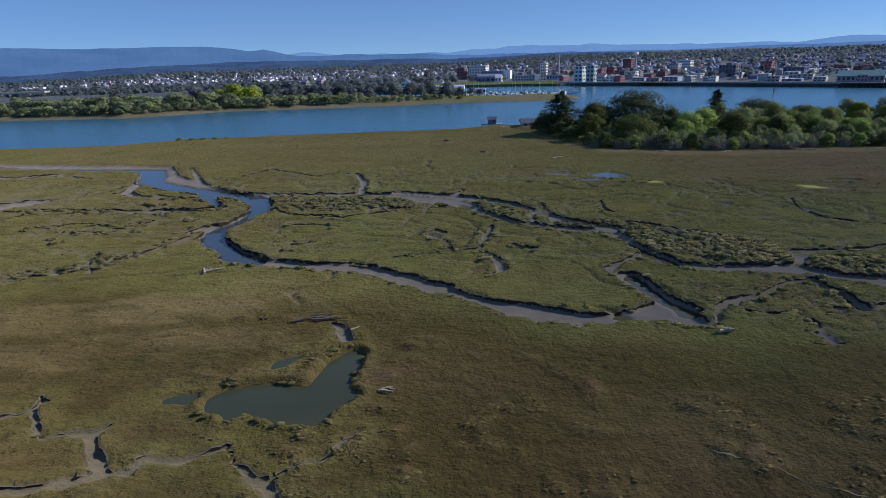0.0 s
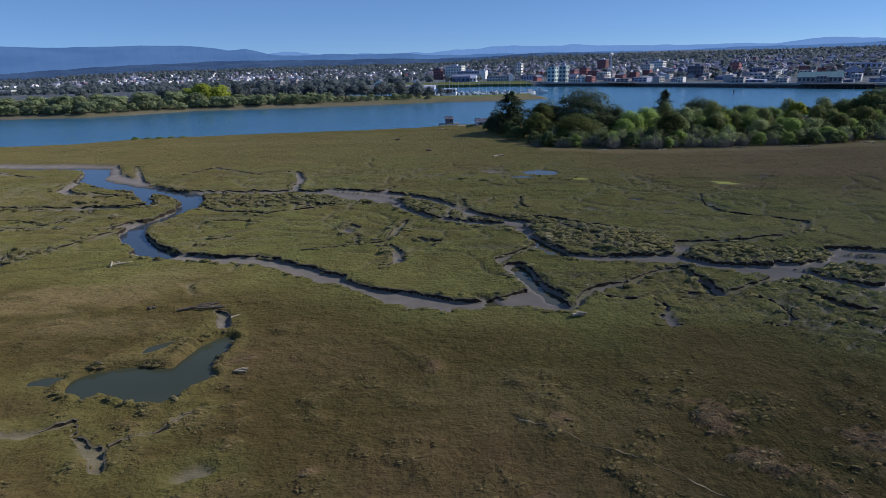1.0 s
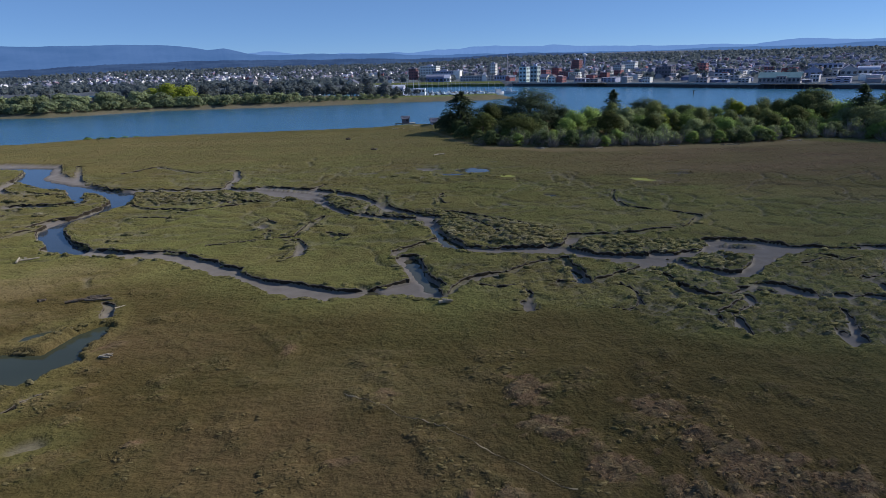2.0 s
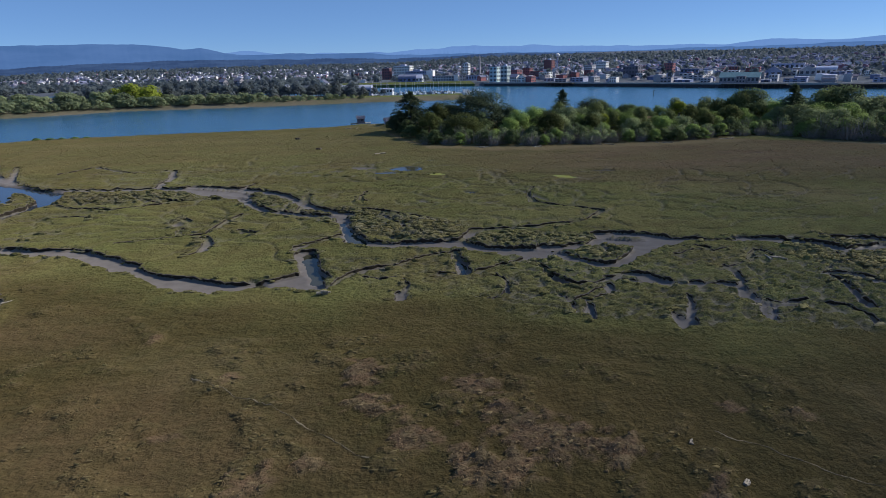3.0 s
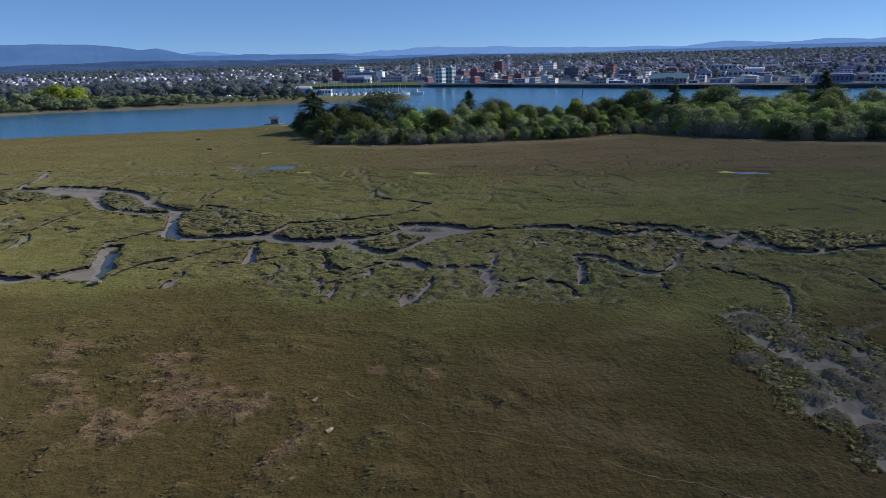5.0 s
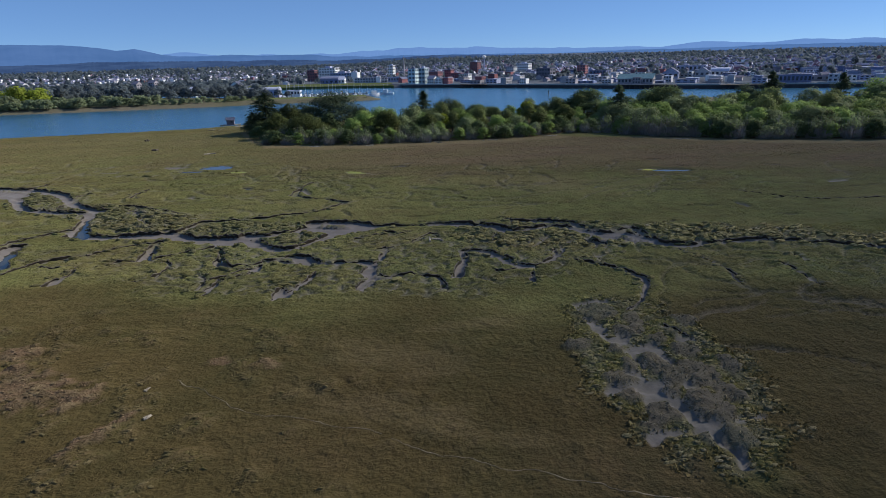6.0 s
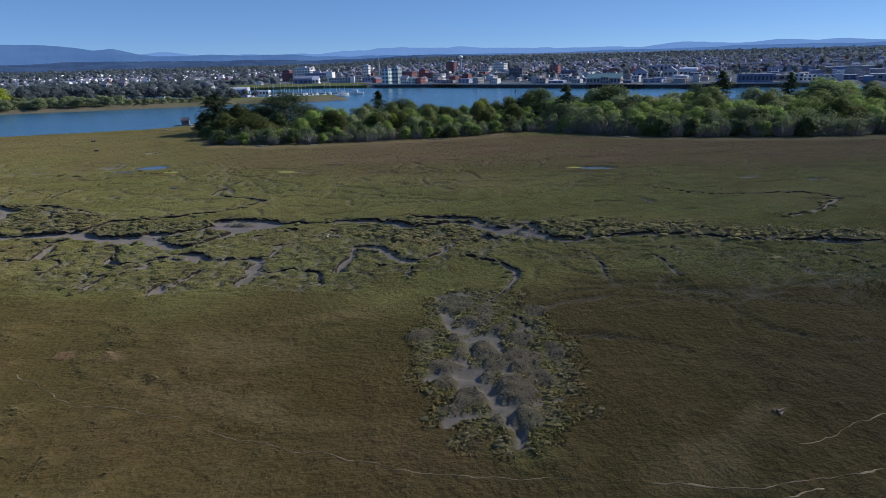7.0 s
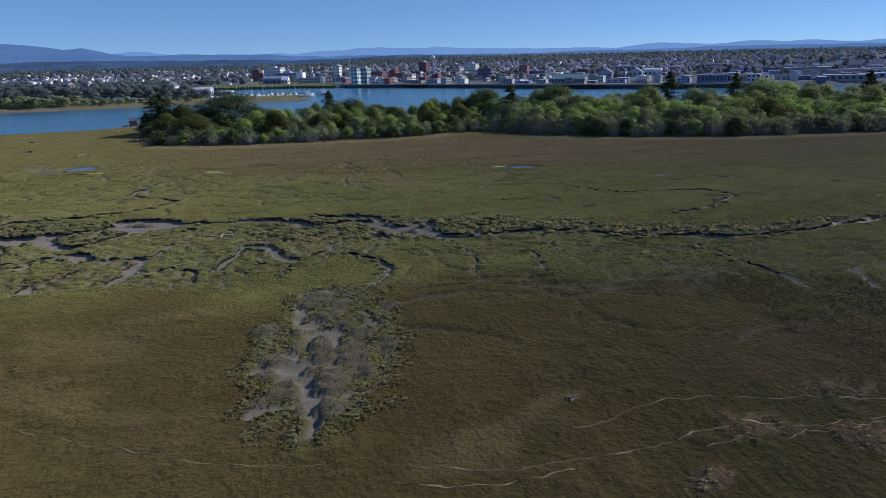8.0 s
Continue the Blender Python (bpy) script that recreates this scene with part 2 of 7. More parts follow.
def box(bm, x0, y0, z0, x1, y1, z1):
    m = Matrix.Translation(((x0 + x1) / 2, (y0 + y1) / 2, (z0 + z1) / 2)) @ Matrix.Diagonal((x1 - x0, y1 - y0, z1 - z0, 1))
    return bmesh.ops.create_cube(bm, size=1.0, matrix=m)["verts"]


def tube(bm, a, b, ra, rb, sides=7):
    a, b = Vector(a), Vector(b)
    turn = (b - a).to_track_quat("Z", "Y").to_matrix().to_4x4()
    m = Matrix.Translation((a + b) / 2) @ turn
    return bmesh.ops.create_cone(bm, cap_ends=True, segments=sides, radius1=ra, radius2=rb, depth=(b - a).length, matrix=m)["verts"]


# ---- the marsh: creeks as courses of (x, y, half width) ----
CREEKS = {}
CREEKS['left_arm'] = ('wet', [(-165.3, 159.6, 2.02), (-134.9, 154.1, 1.85), (-117.4, 151.4, 1.93), (-101.7, 148.1, 2.35), (-94.3, 147, 2.6), (-89.5, 145.5, 2.94), (-85.7, 138.1, 3.11), (-82.8, 130.8, 2.77), (-75.9, 124.9, 2.77), (-69.2, 120, 3.09), (-61.6, 116.2, 2.89), (-55.7, 112.9, 2.52), (-50.3, 108.8, 2.65), (-47.1, 103.8, 2.53), (-46.2, 97.9, 2.05), (-47.2, 92.4, 1.67), (-48.8, 88.2, 1.71), (-48.8, 84.5, 2.1), (-46, 79.7, 2.06), (-41.6, 74.9, 1.76), (-38.2, 72.7, 1.66)])
CREEKS['left_arm_b'] = ('mud', [(-41.2, 73.4, 2.02), (-36.2, 70.8, 1.66), (-29.7, 69.1, 1.38), (-24.7, 68.2, 1.84), (-22.1, 67.1, 1.66), (-17.8, 64, 1.84), (-13.2, 60.4, 1.66)])
CREEKS['left_flat'] = ('mud', [(-172.6, 165.4, 2.5), (-141.3, 160.4, 2.6), (-112.6, 153.9, 2.6), (-98.7, 151.7, 2.5), (-87.7, 148.3, 2.5), (-80, 135.4, 2.5), (-72.2, 127.5, 2.2), (-64, 120.3, 2), (-57.5, 116.1, 1.2)])
CREEKS['left_flat_b'] = ('mud', [(-82, 123.8, 1.3), (-81, 117.9, 1.5), (-76.4, 113.6, 1.2), (-68.2, 111.1, 1)])
CREEKS['left_flat_c'] = ('mud', [(-99.9, 107.5, 1.2), (-99, 110.7, 1.6), (-96.6, 111.4, 0.8)])
CREEKS['left_pool'] = ('wet', [(-65.3, 118.0, 1.2), (-60.5, 111.1, 1.4), (-57.5, 107.0, 1.4), (-55.1, 103.1, 0.9)])
CREEKS['rill_a'] = ('mud', [(-29.6, 111, 0.9), (-30.6, 121.8, 0.9), (-33.7, 131.5, 0.75), (-39.5, 132.3, 0.75), (-43, 130, 0.65), (-56.9, 141, 0.8), (-61.1, 132.6, 0.7)])
CREEKS['rill_b'] = ('mud', [(-5.7, 84.8, 0.66), (-7.1, 79, 0.66), (-7.9, 74.4, 0.44), (-11.8, 73.5, 0.39), (-19.1, 71.3, 0.36)])
CREEKS['rill_c'] = ('mud', [(-7.7, 72.7, 0.55), (-6, 69.7, 0.77), (-5.6, 66.7, 0.88), (-7.1, 64.3, 0.36)])
CREEKS['rill_d'] = ('mud', [(-12.9, 76.8, 0.55), (-11.4, 73.7, 0.55)])
CREEKS['rill_e'] = ('mud', [(3.1, 97.5, 0.44), (3.9, 91.3, 0.66), (4.1, 86.4, 0.55)])
CREEKS['rill_f'] = ('mud', [(45.2, 70.8, 0.55), (50.3, 73.1, 0.44), (53.7, 78, 0.66), (50, 81.2, 0.55), (47.4, 82.4, 0.44), (44, 85.8, 0.66), (45.1, 93.3, 0.39), (46.9, 97.3, 0.39)])
CREEKS['rill_g'] = ('mud', [(14.7, 98.8, 0.44), (13.7, 92.4, 0.44), (15.5, 91.2, 0.36)])
CREEKS['rill_l'] = ('mud', [(122.2, 67.1, 0.36), (129.3, 59.7, 0.36), (144.1, 57.1, 0.44), (145.6, 52, 0.55), (137.2, 46.7, 0.39), (130.4, 45.3, 0.55)])
CREEKS['rill_q'] = ('mud', [(-68.6, 67.4, 0.55), (-61.3, 67.4, 0.44), (-57.2, 72.5, 0.44), (-53.1, 78.3, 0.88), (-50.1, 82.7, 0.55)])
CREEKS['rill_r'] = ('mud', [(-96.2, 102.8, 0.55), (-83.9, 103.6, 0.44), (-69.4, 98.8, 0.44), (-59.2, 98.9, 0.44)])
CREEKS['rill_s'] = ('mud', [(-73.4, 87.8, 0.36), (-65.3, 86.4, 0.55), (-63.7, 91.9, 0.36)])
CREEKS['low_a'] = ('mud', [(-41.6, 29.5, 0.86), (-39.1, 29.8, 0.43), (-37, 30.2, 0.58), (-35.1, 30.5, 0.5), (-33.1, 30.8, 0.5), (-32, 31.1, 0.29), (-31.8, 32.7, 0.29), (-29.1, 32.6, 0.22), (-27.2, 33.1, 0.29), (-26.7, 33.6, 0.29)])
CREEKS['low_b'] = ('mud', [(-36.9, 35.2, 0.43), (-36, 33.8, 0.43), (-34.6, 32.1, 0.5), (-33.5, 30.9, 0.65)])
CREEKS['low_c'] = ('mud', [(-43.7, 39.8, 0.36), (-42.7, 37.7, 0.36), (-40.8, 35.6, 0.29), (-39.9, 34.8, 0.22)])
CREEKS['low_d'] = ('mud', [(-26.6, 33, 0.22), (-25.2, 31.8, 0.29), (-24, 30.7, 0.5), (-23, 29.9, 0.5), (-22.2, 28.6, 0.43)])
CREEKS['low_e'] = ('mud', [(-22.9, 30.8, 0.22), (-21.1, 31.8, 0.22), (-19.3, 32.7, 0.22), (-18.9, 33.9, 0.36), (-18.4, 34.7, 0.22)])
CREEKS['low_f'] = ('mud', [(-45, 37.4, 0.43), (-43.8, 38, 0.36), (-43.1, 39.1, 0.29)])
CREEKS['low_g'] = ('mud', [(-39.5, 35.4, 0.29), (-37.2, 35.5, 0.36), (-36.3, 36.1, 0.36)])
CREEKS['feeder'] = ('mud', [(-23.3, 52, 0.5), (-22.3, 50.4, 0.7), (-21.3, 48.6, 0.6)])
CREEKS['pan_tail'] = ('mud', [(77.3, 7.4, 0.3), (76.9, 6, 0.25), (76.6, 5, 0.25)])
CREEKS['upper'] = ('mud', [(-59.4, 116.2, 1.27), (-53.1, 113.3, 1.31), (-45.4, 110.9, 1.92), (-38.6, 110.5, 1.77), (-31.7, 110.2, 1.98), (-24.9, 108.9, 1.81), (-18.6, 105.8, 2.75), (-13.7, 102.5, 3.55), (-9.2, 99.0, 2.48), (-6.9, 94.4, 1.01), (-2.8, 87.7, 1.23), (2.1, 84.7, 1.16), (6.8, 82.4, 1.17), (10.9, 80.9, 1.32), (12.8, 77.4, 0.84), (13.1, 72.5, 0.89)])
CREEKS['upper_north'] = ('mud', [(-11.6, 106.9, 1.16), (-6.4, 103.0, 1.82), (-1.6, 99.1, 1.53), (2.5, 93.1, 0.99), (6.1, 87.5, 1.28), (9.7, 84.3, 1.14), (13.0, 82.2, 1.15)])
CREEKS['upper_slit'] = ('mud', [(3.3, 101.1, 0.2), (4.4, 94.4, 0.24), (5.3, 87.9, 0.21)])
CREEKS['upper_edge'] = ('mud', [(-22.9, 111.2, 0.95), (-16.0, 108.9, 0.91), (-11.6, 106.9, 1.31), (-8.8, 112.0, 0.36)])
CREEKS['upper_low'] = ('mud', [(-27.7, 98.2, 0.61), (-22.6, 98.0, 1.18), (-19.6, 96.9, 0.73)])
CREEKS['upper_thread'] = ('mud', [(14.4, 85.7, 0.47), (18.0, 83.5, 0.6), (21.2, 80.9, 0.57), (24.9, 78.3, 0.41), (27.4, 75.4, 0.38)])
CREEKS['upper_thread_b'] = ('mud', [(17.4, 81.8, 0.44), (20.4, 76.0, 0.51), (22.3, 72.4, 0.41), (24.1, 70.0, 0.31)])
CREEKS['left_arm_c'] = ('mud', [(-14.4, 61.2, 0.53), (-11.8, 59.4, 0.99), (-8.9, 56.8, 1.2), (-6.1, 55.0, 1.64), (-2.9, 53.4, 2.14), (0.2, 52.0, 1.64), (2.9, 52.1, 1.07), (6.4, 52.7, 1.69), (9.2, 52.8, 2.69), (11.0, 51.2, 1.49), (12.5, 50.2, 0.74)])
CREEKS['basin'] = ('pool', [(11.6, 78.2, 0.95), (13.0, 74.3, 1.08), (13.9, 70.8, 1.35), (14.8, 67.5, 1.73)])
CREEKS['main_a'] = ('mud', [(12.7, 70.1, 1.0), (15.9, 66.3, 1.42), (20.4, 64.8, 1.41), (25.0, 64.4, 1.66), (28.7, 63.9, 2.06), (31.9, 61.1, 1.26), (35.2, 59.8, 1.73), (38.4, 58.5, 2.36), (40.7, 58.0, 1.7)])
CREEKS['main_pocket'] = ('mud', [(29.7, 65.9, 0.55), (31.6, 68.8, 1.03), (33.6, 69.1, 0.29)])
CREEKS['main_north'] = ('mud', [(31.4, 70.2, 0.55), (36.3, 70.1, 0.68), (41.4, 70.2, 0.65), (44.2, 71.3, 0.48), (48.0, 72.2, 0.51)])
CREEKS['main_b'] = ('mud', [(40.6, 57.6, 1.33), (42.9, 55.3, 1.29), (44.8, 53.3, 1.35), (47.1, 53.2, 1.01), (49.8, 55.6, 0.83), (52.6, 58.6, 1.52), (53.2, 61.2, 0.48)])
CREEKS['main_c'] = ('mud', [(39.9, 60.9, 0.91), (42.7, 60.3, 1.05), (46.0, 61.3, 0.84), (48.6, 62.8, 1.4), (50.5, 61.1, 1.95), (54.0, 60.6, 1.81), (57.8, 60.6, 1.1)])
CREEKS['main_d'] = ('mud', [(48.5, 65.4, 1.03), (51.1, 65.0, 1.58), (54.2, 64.0, 1.33), (57.7, 61.8, 1.03), (62.2, 60.5, 0.74), (66.8, 59.4, 0.73), (71.3, 58.3, 0.96), (75.0, 57.3, 1.43)])
CREEKS['cross'] = ('pool', [(9.0, 63.1, 1.42), (9.5, 60.0, 1.2), (10.6, 56.3, 0.98), (11.7, 53.5, 1.26)])
CREEKS['cross_arm'] = ('mud', [(12.2, 70.5, 0.58), (9.3, 67.5, 0.67), (7.0, 65.4, 0.84), (6.3, 63.6, 0.22)])
CREEKS['cross_slope'] = ('mud', [(8.0, 63.2, 0.97), (9.1, 58.8, 1.04), (10.2, 54.6, 1.08), (11.0, 52.8, 1.32)])
CREEKS['south_loop'] = ('mud', [(13.6, 51.1, 0.62), (14.2, 53.0, 0.54), (15.5, 54.6, 0.71), (17.8, 55.8, 0.85), (20.6, 56.6, 0.57), (22.8, 58.3, 0.59), (25.3, 60.0, 0.64), (28.1, 60.5, 0.61)])
CREEKS['notch'] = ('pool', [(28.2, 60.1, 0.56), (28.3, 57.2, 0.94), (28.4, 54.5, 0.9), (28.7, 52.6, 0.98)])
CREEKS['loop_b'] = ('mud', [(25.5, 52.9, 0.35), (28.9, 52.3, 0.57), (31.2, 53.6, 0.52), (33.8, 55.1, 0.56), (36.3, 56.3, 0.71), (37.6, 57.2, 0.53)])
CREEKS['gully_a'] = ('pool', [(36.8, 55.7, 0.35), (37.9, 53.6, 0.55), (38.2, 51.1, 0.77), (38.7, 48.9, 0.96), (40.0, 47.5, 0.5)])
CREEKS['gully_a2'] = ('mud', [(39.4, 47.5, 0.41), (42.4, 48.0, 0.37), (45.2, 49.2, 0.44), (47.1, 50.2, 0.33)])
CREEKS['gully_b'] = ('mud', [(46.9, 50.2, 0.71), (48.5, 49.0, 1.16), (49.6, 47.3, 1.08), (50.8, 45.9, 0.65), (52.9, 45.8, 0.41), (56.1, 46.0, 0.49), (56.9, 44.7, 0.77)])
CREEKS['gully_stub'] = ('mud', [(43.8, 47.5, 0.35), (43.3, 45.7, 0.44), (42.6, 44.5, 0.22), (40.2, 43.7, 0.28), (38.9, 43.6, 0.31)])
CREEKS['gully_c'] = ('mud', [(39.8, 42.8, 0.22), (39.7, 41.0, 0.42), (39.1, 38.9, 0.3)])
CREEKS['gully_d'] = ('mud', [(31.6, 51.4, 0.39), (32.5, 50.1, 0.31), (33.0, 48.2, 0.36), (32.2, 46.2, 0.35), (30.5, 45.0, 0.31), (29.3, 45.7, 0.2)])
CREEKS['gully_e'] = ('mud', [(21.4, 52.2, 0.2), (21.5, 49.2, 0.3), (21.5, 45.7, 0.29)])
CREEKS['gully_e2'] = ('mud', [(20.8, 47.8, 0.47), (20.7, 45.8, 0.57)])
CREEKS['gully_f'] = ('mud', [(16.8, 52.9, 0.31), (18.6, 52.0, 0.49), (20.2, 52.1, 0.33)])
CREEKS['gully_g'] = ('mud', [(50.6, 43.4, 0.21), (49.4, 40.7, 0.4), (47.7, 37.1, 0.55)])
CREEKS['gully_g2'] = ('mud', [(46.9, 39.7, 0.2), (47.1, 38.5, 0.8), (46.7, 36.8, 0.68)])
CREEKS['gully_h'] = ('mud', [(59.1, 48.7, 0.2), (58.2, 46.4, 0.44), (56.6, 43.6, 0.59), (55.3, 41.9, 0.37), (56.3, 40.7, 0.73), (57.6, 39.8, 0.35), (59.7, 39.3, 0.33)])
CREEKS['gully_h2'] = ('mud', [(57.3, 39.5, 0.23), (55.7, 37.1, 0.35)])
CREEKS['arc_a'] = ('mud', [(55.2, 55.5, 0.29), (58.3, 56.5, 0.35), (62.3, 56.6, 0.31)])
CREEKS['arc_b'] = ('mud', [(64.7, 54.8, 0.2), (62.4, 51.6, 0.2), (58.4, 50.3, 0.29), (57.4, 50.8, 0.31)])
CREEKS['east_a'] = ('mud', [(66.2, 61.0, 0.85), (70.0, 59.9, 1.14), (72.7, 58.5, 1.64), (75.5, 55.8, 1.24), (76.9, 53.8, 0.9)])
CREEKS['east_b'] = ('mud', [(76.1, 53.9, 1.05), (79.2, 54.3, 1.4), (82.6, 55.2, 1.23), (85.0, 54.0, 1.09), (86.7, 51.6, 1.04), (88.8, 50.2, 0.89), (91.4, 49.5, 1.05), (92.3, 47.7, 0.97), (93.7, 46.1, 0.66), (94.0, 43.5, 0.57), (96.4, 42.0, 0.57)])
CREEKS['east_c'] = ('mud', [(78.0, 59.8, 0.88), (80.1, 58.2, 1.15), (84.0, 57.7, 1.15), (86.2, 56.4, 0.83), (87.2, 53.5, 0.67)])
CREEKS['east_pool'] = ('pool', [(85.4, 47.4, 0.89), (86.3, 46.2, 1.09)])
CREEKS['east_d'] = ('mud', [(90.4, 50.2, 0.54), (93.3, 51.3, 0.81), (93.8, 48.5, 0.61)])
CREEKS['arc_c'] = ('mud', [(58.9, 51.1, 0.28), (58.6, 47.8, 0.4), (57.1, 44.7, 0.31), (56.2, 42.4, 0.99), (56.3, 39.5, 0.35), (55.2, 37.7, 0.42)])
CREEKS['arc_d'] = ('mud', [(43.9, 49.0, 0.55), (50.2, 46.3, 0.63), (53.2, 46.5, 0.46), (56.5, 45.0, 0.53)])
CREEKS['arc_e'] = ('mud', [(57.1, 41.8, 0.36), (58.3, 40.6, 0.4), (61.3, 40.2, 0.35), (63.8, 38.8, 0.39)])
CREEKS['arm_a'] = ('mud', [(68.4, 47.4, 0.41), (68.3, 44.9, 0.52), (66.9, 40.9, 0.72), (66.0, 38.1, 0.75)])
CREEKS['arm_a2'] = ('mud', [(63.5, 38.9, 0.44), (64.2, 38.1, 0.37), (63.8, 35.3, 0.44)])
CREEKS['arm_b'] = ('mud', [(69.2, 47.5, 0.63), (71.4, 46.3, 0.59), (72.7, 44.1, 0.55), (73.3, 41.9, 0.51), (73.6, 40.3, 0.48), (75.0, 39.4, 0.35)])
CREEKS['arm_c'] = ('mud', [(79.9, 45.1, 0.26), (78.6, 41.9, 0.52), (76.5, 39.8, 0.47), (74.3, 39.4, 0.34), (71.0, 39.1, 0.56)])
CREEKS['arm_d'] = ('mud', [(74.2, 53.3, 0.29), (73.2, 49.7, 0.41)])
CREEKS['thread_a'] = ('mud', [(62.5, 52.7, 0.2), (64.1, 54.7, 0.25), (65.8, 55.4, 0.61), (66.2, 53.4, 0.38)])
CREEKS['thread_b'] = ('mud', [(53.3, 58.3, 0.37), (57.3, 58.6, 0.38), (60.2, 57.5, 0.51)])
CREEKS['thread_c'] = ('mud', [(39.0, 43.8, 0.24), (41.0, 45.5, 0.27), (43.0, 46.5, 0.24)])
CREEKS['thread_d'] = ('mud', [(40.0, 43.2, 0.36), (38.9, 40.3, 0.23)])
CREEKS['fringe_a'] = ('mud', [(36.1, 46.1, 0.22), (38.1, 44.2, 0.2), (38.0, 40.5, 0.2)])
CREEKS['fringe_b'] = ('mud', [(74.3, 37.6, 0.25), (73.8, 35.2, 0.36)])
CREEKS['hook'] = ('mud', [(80.1, 40.9, 0.35), (82.7, 38.8, 0.47), (84.8, 35.9, 0.47), (85.7, 33.7, 0.5), (84.9, 31.4, 0.43), (83.7, 29.6, 0.33), (81.8, 27.8, 0.2), (80.0, 26.1, 0.2)])
CREEKS['hook_b'] = ('mud', [(81.9, 23.0, 0.23), (82.3, 21.6, 0.29), (82.3, 19.9, 0.24)])
CREEKS['arc_f'] = ('mud', [(68.8, 47.3, 0.32), (71.4, 44.6, 0.5), (73.0, 41.5, 0.58), (74.7, 39.9, 0.6), (77.4, 40.2, 0.25), (81.0, 44.8, 0.21)])
CREEKS['east_e'] = ('mud', [(84.0, 53.6, 0.88), (88.3, 48.7, 1.09), (92.4, 44.9, 0.95), (97.3, 42.6, 0.99), (102.8, 42.8, 0.86), (107.6, 42.4, 0.79), (113.7, 39.7, 0.68), (116.6, 37.5, 0.66), (123.1, 34.7, 0.54), (126.1, 34.3, 1.22), (129.1, 32.8, 0.75)])
CREEKS['east_f'] = ('mud', [(128.3, 32.9, 0.54), (133.0, 32.4, 0.53), (137.9, 32.2, 0.5), (142.7, 32.6, 0.45), (147.3, 33.4, 0.66), (150.1, 33.4, 0.73), (156.0, 34.5, 0.69)])
CREEKS['rill_n1'] = ('mud', [(94.6, 41.4, 0.2), (95.6, 36.5, 0.2), (95.5, 32.8, 0.32), (94.6, 29.7, 0.37)])
CREEKS['rill_n2'] = ('mud', [(103.2, 34.6, 0.2), (102.7, 31.0, 0.2), (101.8, 27.5, 0.2)])
CREEKS['rill_n3'] = ('mud', [(106.4, 36.8, 0.21), (106.6, 33.1, 0.2)])
CREEKS['rill_n4'] = ('mud', [(116.2, 30.3, 0.2), (115.9, 26.7, 0.2), (115.7, 23.5, 0.2)])
CREEKS['rill_n5'] = ('mud', [(123.4, 31.2, 0.28), (124.0, 28.4, 0.31), (124.0, 25.9, 0.31)])
CREEKS['rill_n6'] = ('mud', [(123.8, 24.4, 0.28), (124.6, 22.3, 0.38), (125.1, 19.1, 0.3), (124.8, 16.9, 0.2)])
CREEKS['rill_n7'] = ('mud', [(133.6, 19.3, 0.2), (132.1, 16.7, 0.22), (130.9, 14.7, 0.26)])
CREEKS['west_mud'] = ('mud', [(-104.6, 104.9, 2.82), (-99.3, 106.6, 3.63), (-96.4, 109.4, 3.78), (-92.4, 111.8, 1.28)])
CREEKS['west_rill'] = ('mud', [(-85.7, 102.1, 0.55), (-78.9, 100.6, 0.57), (-72.2, 100.0, 0.85), (-64.3, 100.8, 1.3), (-58.3, 100.1, 1.34), (-53.4, 102.1, 0.71)])
CREEKS['west_bank'] = ('mud', [(-53.0, 85.0, 0.66), (-51.1, 87.9, 1.65), (-48.6, 89.6, 1.36), (-46.7, 92.2, 0.96)])
CREEKS['west_rill_b'] = ('mud', [(-53.8, 78.7, 0.53), (-52.6, 80.4, 0.48), (-51.7, 83.1, 0.66)])
CREEKS['west_spit'] = ('mud', [(-80.0, 116.0, 0.94), (-81.6, 121.1, 1.22), (-84.5, 129.4, 1.03)])
CREEKS['west_rill_c'] = ('mud', [(-124.0, 138.1, 1.94), (-117.4, 140.8, 1.93), (-111.1, 142.2, 1.41)])
CREEKS['west_rill_d'] = ('mud', [(-79.7, 147.0, 0.51), (-71.5, 132.3, 0.94), (-65.8, 121.4, 1.09)])
CREEKS['west_thread'] = ('mud', [(-43.9, 98.7, 0.39), (-38.9, 95.1, 0.59), (-34.7, 93.9, 0.68), (-29.7, 92.7, 0.56), (-22.4, 95.7, 0.56)])
CREEKS['west_thread_b'] = ('mud', [(-38.1, 88.7, 0.49), (-33.4, 88.3, 0.44), (-30.3, 86.1, 0.45)])
CREEKS['west_dip'] = ('mud', [(-14.3, 84.0, 0.5), (-13.0, 82.1, 0.65)])
CREEKS['west_dip_b'] = ('mud', [(-13.0, 78.3, 0.25), (-11.8, 76.1, 0.37)])
CREEKS['west_dip_c'] = ('mud', [(-3.5, 76.2, 0.34), (-2.2, 74.4, 1.0), (-0.8, 73.8, 0.69)])
CREEKS['west_streak'] = ('mud', [(-87.8, 101.4, 0.5), (-81.9, 102.1, 0.35), (-76.7, 102.4, 0.4), (-68.6, 101.1, 0.4)])
CREEKS['west_streak_b'] = ('mud', [(-80.9, 90.4, 0.35), (-77.0, 91.7, 0.35), (-72.6, 92.4, 0.3), (-64.8, 88.0, 0.45), (-62.9, 90.4, 0.4), (-62.4, 93.2, 0.35)])
CREEKS['west_streak_c'] = ('mud', [(-125.6, 140.2, 0.9), (-114.1, 136.4, 0.6), (-109.6, 140.1, 0.8), (-98.0, 134.2, 0.7)])
CREEKS['west_streak_d'] = ('mud', [(-72.3, 114.6, 0.5), (-65.5, 110.2, 0.7), (-60.6, 110.6, 0.5)])
